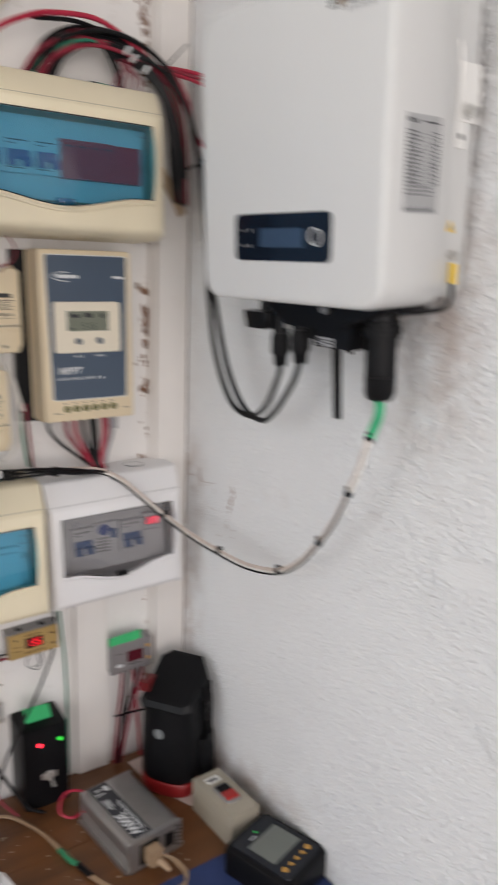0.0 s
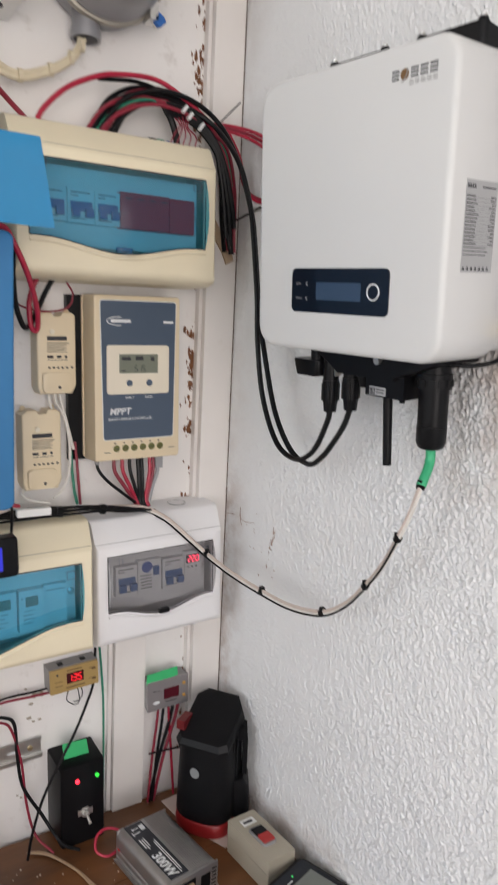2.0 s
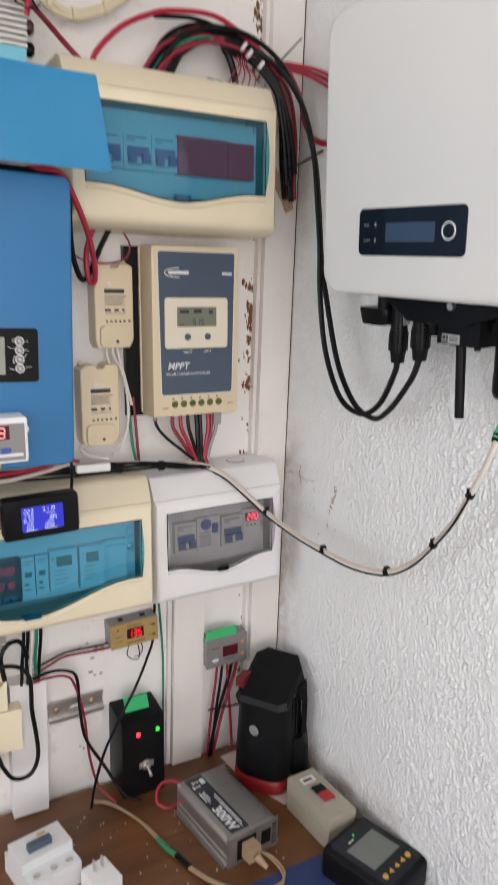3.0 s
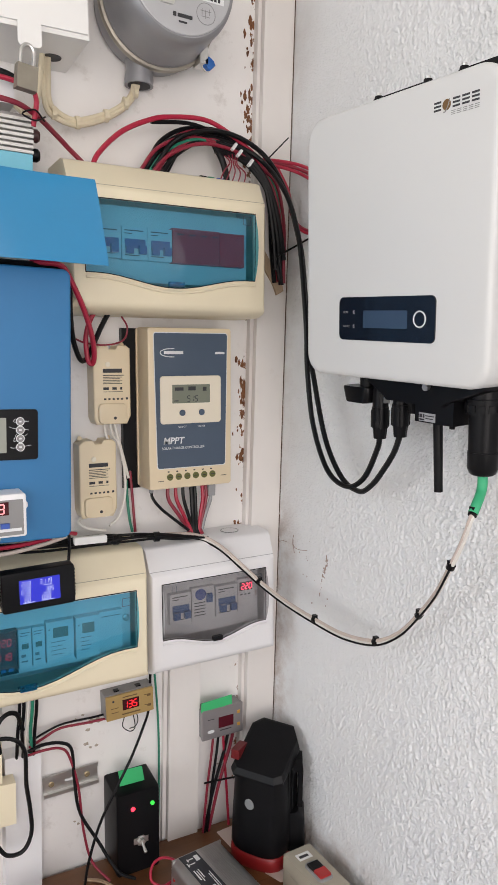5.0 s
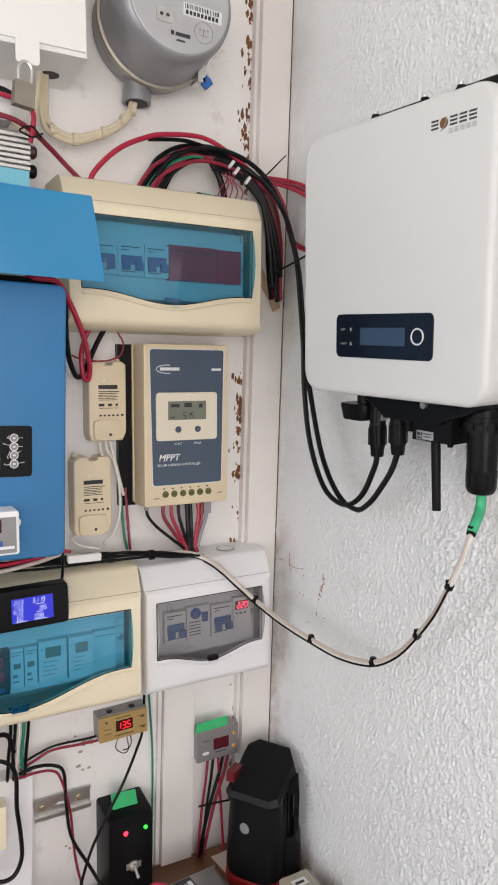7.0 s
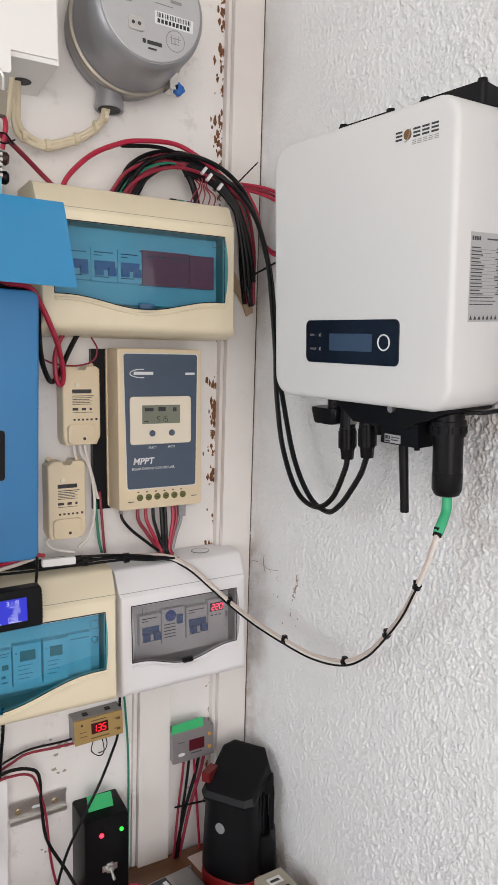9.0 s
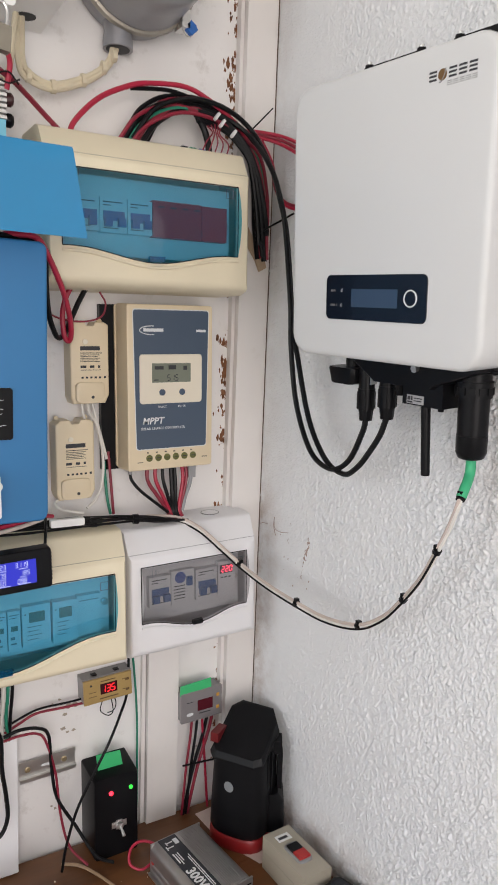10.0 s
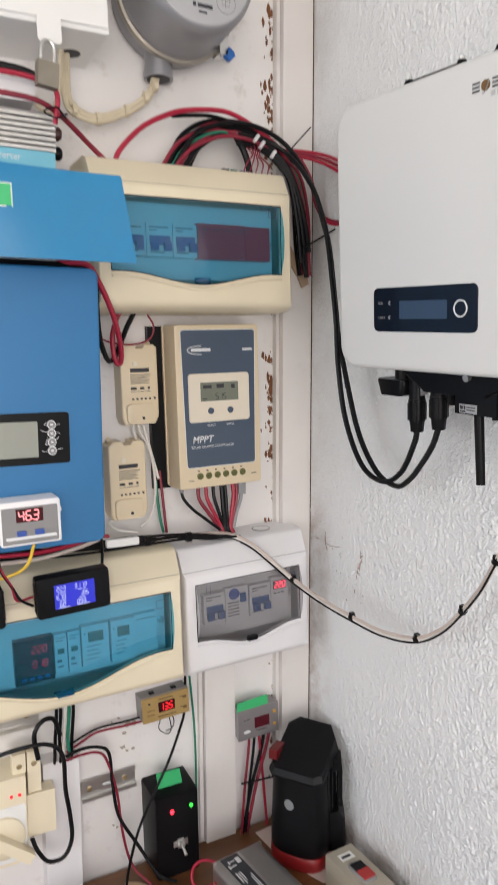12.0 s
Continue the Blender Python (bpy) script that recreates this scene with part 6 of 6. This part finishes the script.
    for k, m in enumerate((M_REDWIRE, M_DARKRED, M_REDWIRE)):
        wire([(-0.075, -0.045, 1.116 - 0.003 * k), (-0.045, -0.050, 1.118 - 0.004 * k), (-0.018, -0.075, 1.110 - 0.006 * k), (-0.010, -0.12, 1.088 - 0.008 * k), (-0.010, -0.19, 1.050 - 0.01 * k), (-0.012, -0.28, 1.03)], 0.0026, m, c)
    for k, m in enumerate((M_DARKRED, M_REDWIRE)):
        wire([(-0.044, -0.055, 1.105), (-0.030, -0.062 - 0.004 * k, 1.07), (-0.022, -0.07, 1.03), (-0.014, -0.10, 1.008 - 0.004 * k), (-0.012, -0.17, 1.0), (-0.012, -0.28, 0.99)], 0.0026, m, c)
    solo("board_chip", slab([(-0.048, 0.985), (-0.012, 0.930), (-0.010, 0.922), (-0.022, 0.915), (-0.030, 0.932), (-0.050, 0.960)], -0.0225, -0.027), mat("bare_wood_chip", (0.45, 0.33, 0.22), 0.8), "splintered bare wood edge of the corner post", "wood chip")
    # mains lead that sags between the white box and the inverter
    c = thing("mains_cable", pose(0, 0, 0), "white twin mains cable with black ties, green sleeve", "cable")
    top, below = WALL_INV @ Vector((0.0855, -0.083, -0.236)), WALL_INV @ Vector((0.0860, -0.083, -0.262))
    sag = [tuple(top), tuple(below), (-0.060, -0.512, 0.653), (-0.057, -0.497, 0.618), (-0.053, -0.478, 0.585), (-0.046, -0.451, 0.545), (-0.040, -0.418, 0.507), (-0.038, -0.383, 0.471), (-0.042, -0.342, 0.445), (-0.051, -0.286, 0.435), (-0.060, -0.226, 0.438), (-0.070, -0.160, 0.446), (-0.083, -0.103, 0.462), (-0.114, -0.100, 0.491), (-0.142, -0.078, 0.519), (-0.168, -0.056, 0.532), (-0.205, -0.052, 0.537), (-0.232, -0.044, 0.536)]
    for d, m in ((0.0018, M_PINKWIRE), (-0.0018, M_WHITEWIRE)):
        wire([(x - 0.3 * d, y, z + d) for x, y, z in sag], 0.0023, m, c)
    wire([(x - 0.002, y, z - 0.0046) for x, y, z in sag[4:]], 0.0014, M_RUBBER, c)
    part("sleeve", tube([tuple(p) for p in spline(sag)[:15:2]], 0.0056, 10, 3), M_GREENSLEEVE, c, "green sleeve", smooth=True)
    for i in (2, 4, 6, 8, 10, 12):
        p, q = Vector(sag[i]), (Vector(sag[i]) - Vector(sag[i - 1])).normalized()
        b = part("cable_tie", cyl(p - q * 0.0028, p + q * 0.0028, 0.0050, n=10), M_BLACK, c)
        part("tie_head", box(-0.003, 0.003, -0.003, 0.003, 0.002, 0.0072), M_BLACK, b).matrix_basis = Matrix.Translation(p)
    # bunch of black leads lying along the tops of the boxes
    c = thing("cable_loom", pose(0, 0, 0), "black leads lying along the tops of the boxes", "cable")
    for k in range(8):
        z, y = 0.536 + 0.003 * (k % 3), -0.020 - 0.0055 * k
        wire([(-0.62, y - 0.03, z + 0.008), (-0.50, y - 0.02, z + 0.003 * (k % 4)), (-0.41, y - 0.012, z + 0.004 * (k % 2)), (-0.33, y - 0.004 + 0.004 * (k % 3), z - 0.001), (-0.27, -0.040 - 0.003 * k, z + 0.003 * (k % 2)), (-0.235, -0.046 - 0.0022 * k, 0.536 + 0.0024 * (k % 3)), (-0.205, -0.052 - 0.002 * k, 0.533 + 0.0022 * (k % 3)), (-0.182 + 0.004 * k, -0.040 - 0.003 * k, 0.530)], 0.0019, M_RUBBER, c)
    for x, y in ((-0.238, -0.055), (-0.300, -0.048)):
        part("cable_tie", cyl((x - 0.004, y, 0.538), (x + 0.004, y - 0.001, 0.538), 0.0075, n=10), M_BLACK, c)
    wire([(-0.52, -0.11, 0.560), (-0.47, -0.105, 0.557), (-0.42, -0.10, 0.560), (-0.39, -0.09, 0.566), (-0.365, -0.07, 0.558)], 0.0028, M_REDWIRE, c)
    wire([(-0.54, -0.115, 0.552), (-0.47, -0.110, 0.550), (-0.42, -0.105, 0.556), (-0.385, -0.09, 0.560)], 0.0028, M_PINKWIRE, c)
    wire([(-0.372, -0.06, 0.556), (-0.378, -0.085, 0.548), (-0.382, -0.098, 0.535), (-0.384, -0.101, 0.522)], 0.0020, M_RUBBER, c)
    for k, m in enumerate((M_REDWIRE, M_RUBBER)):
        wire([(-0.527, -0.19, 0.592), (-0.525, -0.185, 0.565), (-0.510, -0.165, 0.535), (-0.500 + 0.004 * k, -0.135, 0.508), (-0.478, -0.115, 0.503 - 0.012 * k)], 0.0018, m, c)
    wire([(-0.488, -0.195, 0.592), (-0.496, -0.185, 0.565), (-0.520, -0.165, 0.548), (-0.58, -0.15, 0.54)], 0.0018, M_YELLOW, c)
    solo("cable_label", slab(rrect(-0.366, -0.318, 0.5395, 0.5505, 0.002), -0.058, -0.066, 0.001), M_PAPER, "white wrapped connector lying on the leads", "connector", smooth=True)
    # charge controller leads
    c = thing("cable_loom", pose(0, 0, 0), "red, black and grey leads below the charge controller", "cable")
    for x0, x1, m, r in ((-0.213, -0.180, M_DARKRED, 0.0030), (-0.200, -0.176, M_REDWIRE, 0.0030), (-0.188, -0.172, M_RUBBER, 0.0028), (-0.174, -0.170, M_RUBBER, 0.0036), (-0.168, -0.165, M_RUBBER, 0.0030), (-0.155, -0.161, M_REDWIRE, 0.0030), (-0.149, -0.158, M_DARKRED, 0.0026)):
        wire([(x0, -0.036, 0.612), (x0 + 0.001, -0.038, 0.590), ((x0 + x1) / 2, -0.040, 0.566), (x1, -0.040, 0.542), (x1 + 0.002, -0.045, 0.532)], r, m, c)
    wire([(-0.140, -0.036, 0.600), (-0.141, -0.038, 0.585), (-0.150, -0.04, 0.562), (-0.155, -0.04, 0.540)], 0.0032, M_GREYWIRE, c)
    part("network_plug", box(-0.146, -0.134, -0.042, -0.030, 0.592, 0.613), M_GREYWIRE, c, bevel=0.001)
    wire([(-0.240, -0.036, 0.608), (-0.238, -0.037, 0.594), (-0.225, -0.040, 0.577), (-0.200, -0.042, 0.556), (-0.180, -0.044, 0.540)], 0.0024, M_RUBBER, c)
    part("sensor_plug", cyl((-0.240, -0.036, 0.612), (-0.240, -0.036, 0.602), 0.0035, n=10), M_GREYWIRE, c)
    # smart switch leads
    c = thing("cable_pair", pose(0, 0, 0), "white leads hanging from the smart switches", "cable")
    wire([(-0.300, -0.020, 0.712), (-0.298, -0.022, 0.695), (-0.287, -0.022, 0.676), (-0.279, -0.024, 0.640), (-0.278, -0.024, 0.598), (-0.288, -0.028, 0.568), (-0.305, -0.034, 0.556)], 0.0022, M_WHITEWIRE, c)
    wire([(-0.294, -0.020, 0.712), (-0.290, -0.022, 0.694), (-0.283, -0.022, 0.668), (-0.272, -0.024, 0.625)], 0.0022, M_WHITEWIRE, c)
    wire([(-0.308, -0.020, 0.712), (-0.308, -0.022, 0.696), (-0.302, -0.022, 0.678)], 0.0022, M_WHITEWIRE, c)
    wire([(-0.340, -0.022, 0.572), (-0.350, -0.03, 0.565), (-0.340, -0.04, 0.557), (-0.315, -0.05, 0.553)], 0.0022, M_WHITEWIRE, c)
    wire([(-0.2725, -0.014, 0.62), (-0.271, -0.016, 0.59), (-0.268, -0.018, 0.56), (-0.264, -0.02, 0.54)], 0.0022, M_GREENWIRE, c)
    wire([(-0.268, -0.018, 0.635), (-0.265, -0.020, 0.60), (-0.262, -0.022, 0.56), (-0.260, -0.022, 0.54)], 0.0022, M_DARKRED, c)
    # leads that drop from the cream box beside the blue inverter
    c = thing("cable_loop", pose(0, 0, 0), "thick red and black leads looping beside the blue inverter", "cable")
    wire([(-0.440, -0.145, 0.918), (-0.418, -0.150, 0.919), (-0.402, -0.150, 0.916), (-0.389, -0.135, 0.904), (-0.371, -0.120, 0.877), (-0.352, -0.090, 0.850), (-0.337, -0.062, 0.820), (-0.334, -0.051, 0.800), (-0.338, -0.048, 0.797), (-0.343, -0.050, 0.806), (-0.345, -0.050, 0.833), (-0.340, -0.050, 0.855), (-0.333, -0.050, 0.869), (-0.326, -0.048, 0.880)], 0.0036, M_REDWIRE, c)
    wire([(-0.385, -0.120, 0.905), (-0.381, -0.105, 0.870), (-0.372, -0.080, 0.838), (-0.364, -0.066, 0.818), (-0.352, -0.052, 0.801), (-0.341, -0.045, 0.806), (-0.330, -0.045, 0.830), (-0.322, -0.048, 0.850), (-0.312, -0.050, 0.869), (-0.302, -0.050, 0.878)], 0.0036, M_RUBBER, c)
    for k in range(4):
        wire([(-0.68, -0.150 + 0.012 * k, 0.9145 + 0.003 * (k % 2)), (-0.56, -0.152 + 0.012 * k, 0.915), (-0.46, -0.148 + 0.012 * k, 0.916), (-0.405, -0.140 + 0.014 * k, 0.916), (-0.388, -0.10 + 0.01 * k, 0.905)], 0.0036, M_RUBBER, c)
    wire([(-0.290, -0.04, 0.866), (-0.281, -0.04, 0.850), (-0.287, -0.04, 0.832), (-0.312, -0.04, 0.824), (-0.345, -0.045, 0.826), (-0.368, -0.05, 0.835)], 0.0013, M_DARKRED, c)
    # old cream service cable from the cabinet to the meter
    c = thing("service_cable", pose(0, 0, 0), "old cream twin cable looping from cabinet to meter", "cable")
    for d in (0.0, 0.006):
        wire([(-0.400 + d, -0.045, 1.206), (-0.399 + d, -0.040, 1.172), (-0.397 + d, -0.036, 1.148), (-0.388 + d, -0.034, 1.130 + d), (-0.355, -0.033, 1.122 + d), (-0.316, -0.033, 1.136 + d), (-0.287 - d * 0.4, -0.032, 1.156 + d * 0.5), (-0.268 - d * 0.7, -0.026, 1.180), (-0.260 - d, -0.0215, 1.203)], 0.0040, M_CREAMWIRE, c)
    wire([(-0.402, -0.050, 1.20), (-0.406, -0.050, 1.17), (-0.410, -0.050, 1.135), (-0.42, -0.055, 1.115), (-0.44, -0.06, 1.125), (-0.47, -0.065, 1.15)], 0.0036, M_CREAMWIRE, c)
    for x, z in ((-0.384, 1.129), (-0.352, 1.122), (-0.312, 1.138), (-0.284, 1.160), (-0.270, 1.178)):
        part("clip", cyl((x - 0.003, -0.034, z + 0.003), (x + 0.003, -0.034, z + 0.0035), 0.0085, n=10), M_CREAMWIRE, c)
    # red feed from the small inverter down to the cream box
    c = thing("feed_cable", pose(0, 0, 0), "dark red feed cable running down to the cream box", "cable")
    wire([(-0.50, -0.11, 1.115), (-0.45, -0.11, 1.112), (-0.42, -0.095, 1.105), (-0.395, -0.07, 1.098), (-0.365, -0.05, 1.082), (-0.335, -0.045, 1.060)], 0.0034, M_DARKRED, c)
    wire([(-0.425, -0.10, 1.09), (-0.422, -0.105, 1.12), (-0.430, -0.10, 1.135), (-0.46, -0.09, 1.145), (-0.52, -0.085, 1.147)], 0.0032, M_REDWIRE, c)
    wire([(-0.41, -0.095, 1.10), (-0.425, -0.11, 1.107), (-0.440, -0.11, 1.100), (-0.425, -0.112, 1.094), (-0.41, -0.10, 1.104)], 0.0011, M_RUBBER, c)
    wire([(-0.43, -0.09, 1.14), (-0.46, -0.08, 1.155), (-0.52, -0.07, 1.160)], 0.0042, M_RUBBER, c)
    solo("junction_cover", box(-0.56, -0.442, -0.07, -0.001, 1.122, 1.148), M_WHITE, "white plastic trunking piece on the board", "trunking", bevel=0.002)
    for x, m in ((-0.168, M_BLACK), (-0.155, M_GREENWIRE), (-0.140, M_BLUEKEY)):
        solo("wire_connector", box(x - 0.005, x + 0.005, -0.050, -0.038, 1.066, 1.078), m, "small plastic wire connector on the cream box", "connector", "wire connectors on the cream box", bevel=0.001)
    # lower board: gold display leads and black leads down to the table
    c = thing("cable_loom", pose(0, 0, 0), "thin red and black leads below the gold display", "cable")
    wire([(-0.262, -0.015, 0.250), (-0.285, -0.016, 0.244), (-0.330, -0.016, 0.243), (-0.375, -0.018, 0.245), (-0.400, -0.022, 0.238), (-0.425, -0.036, 0.236)], 0.0020, M_DARKRED, c)
    wire([(-0.275, -0.014, 0.252), (-0.320, -0.014, 0.249), (-0.370, -0.016, 0.250), (-0.398, -0.02, 0.245), (-0.425, -0.036, 0.244)], 0.0017, M_RUBBER, c)
    wire([(-0.270, -0.020, 0.252), (-0.277, -0.022, 0.238), (-0.278, -0.022, 0.226), (-0.266, -0.022, 0.216), (-0.258, -0.022, 0.222), (-0.262, -0.02, 0.25)], 0.0008, M_RUBBER, c)
    wire([(-0.258, -0.020, 0.252), (-0.254, -0.024, 0.235), (-0.258, -0.024, 0.224), (-0.268, -0.024, 0.222)], 0.0008, M_RUBBER, c)
    wire([(-0.232, -0.020, 0.330), (-0.234, -0.020, 0.25), (-0.252, -0.040, 0.225), (-0.278, -0.058, 0.190), (-0.302, -0.063, 0.152), (-0.328, -0.063, 0.100), (-0.344, -0.062, 0.045), (-0.350, -0.060, 0.004)], 0.0022, M_RUBBER, c)
    wire([(-0.428, -0.040, 0.232), (-0.404, -0.036, 0.235), (-0.378, -0.034, 0.230), (-0.362, -0.032, 0.214), (-0.358, -0.032, 0.165), (-0.350, -0.034, 0.11), (-0.325, -0.046, 0.062), (-0.300, -0.068, 0.018), (-0.275, -0.078, 0.004)], 0.0026, M_RUBBER, c)
    wire([(-0.428, -0.040, 0.226), (-0.404, -0.036, 0.226), (-0.380, -0.034, 0.222), (-0.366, -0.032, 0.205), (-0.352, -0.033, 0.15), (-0.345, -0.036, 0.08), (-0.334, -0.046, 0.03), (-0.312, -0.066, 0.005)], 0.0020, M_DARKRED, c)
    wire([(-0.226, -0.012, 0.33), (-0.220, -0.012, 0.28), (-0.214, -0.012, 0.20), (-0.213, -0.014, 0.10), (-0.214, -0.016, 0.01)], 0.0018, M_GREENWIRE, c)
    c = thing("cable_loom", pose(0, 0, 0), "black, white and green leads dropping from the long cream box", "cable")
    for k, m in enumerate((M_RUBBER, M_RUBBER, M_WHITEWIRE, M_GREENWIRE, M_RUBBER)):
        x = -0.440 + 0.006 * k
        wire([(x, -0.045, 0.335), (x, -0.045, 0.30), (x - 0.002, -0.040, 0.262), (x - 0.002 + 0.003 * (k % 2), -0.032, 0.228), (x - 0.002, -0.020, 0.205)], 0.0025, m, c)
    wire([(-0.54, -0.066, 0.272), (-0.49, -0.068, 0.277), (-0.455, -0.068, 0.272), (-0.438, -0.068, 0.250), (-0.436, -0.068, 0.20), (-0.431, -0.068, 0.160), (-0.430, -0.070, 0.125), (-0.442, -0.072, 0.102), (-0.464, -0.072, 0.102), (-0.478, -0.070, 0.122), (-0.484, -0.066, 0.140)], 0.0031, M_RUBBER, c)
    wire([(-0.470, -0.060, 0.250), (-0.474, -0.058, 0.285), (-0.462, -0.055, 0.302), (-0.445, -0.05, 0.298), (-0.436, -0.046, 0.270)], 0.0034, M_RUBBER, c)
    # leads of the grey display
    c = thing("cable_loom", pose(0, 0, 0), "red and black leads below the grey display", "cable")
    for x, dx, m, r in ((-0.115, -0.02, M_DARKRED, 0.0022), (-0.105, -0.022, M_RUBBER, 0.0024), (-0.098, 0.012, M_REDWIRE, 0.0022), (-0.085, -0.048, M_RUBBER, 0.0028), (-0.075, -0.05, M_DARKRED, 0.0028)):
        wire([(x, -0.016, 0.182), (x + dx * 0.2, -0.018, 0.14), (x + dx * 0.6, -0.020, 0.08), (x + dx, -0.024, 0.002)], r, m, c)
    part("cable_tie", cyl((-0.135, -0.024, 0.092), (-0.062, -0.026, 0.088), 0.0016, n=6), M_BLACK, c)
    # cord across the table
    c = thing("extension_cord", pose(0, 0, 0), "tan twin cord across the table with green taped splice", "cable")
    for d in (-0.002, 0.002):
        wire([(-0.345 + d, -0.045, 0.004), (-0.320, -0.064 + d, 0.004), (-0.294, -0.115 + d, 0.004), (-0.282 + d, -0.160, 0.004), (-0.272 + d, -0.200, 0.004), (-0.258 + d, -0.245, 0.005), (-0.235 + d, -0.285, 0.006), (-0.200, -0.312 + d, 0.006), (-0.165, -0.318 + d, 0.006), (-0.150 + d, -0.300, 0.006), (-0.156 + d, -0.275, 0.012), (-0.172, -0.262, 0.018)], 0.0016, M_TAN, c)
    part("splice", tube([(-0.282, -0.165, 0.0045), (-0.277, -0.190, 0.005), (-0.270, -0.205, 0.005)], 0.0038), mat("dark_green_tape", (0.03, 0.22, 0.10), 0.5), c, "green tape splice", smooth=True)
    part("splice", tube([(-0.270, -0.206, 0.005), (-0.262, -0.234, 0.005)], 0.0044), M_RUBBER, c, "black tape splice", smooth=True)
    cable("red_lead", [(-0.36, -0.275, 0.004), (-0.32, -0.262, 0.004), (-0.28, -0.268, 0.004), (-0.23, -0.30, 0.004), (-0.20, -0.35, 0.004)], 0.0026, M_REDWIRE, "red lead lying on the table", "cable")


cables()
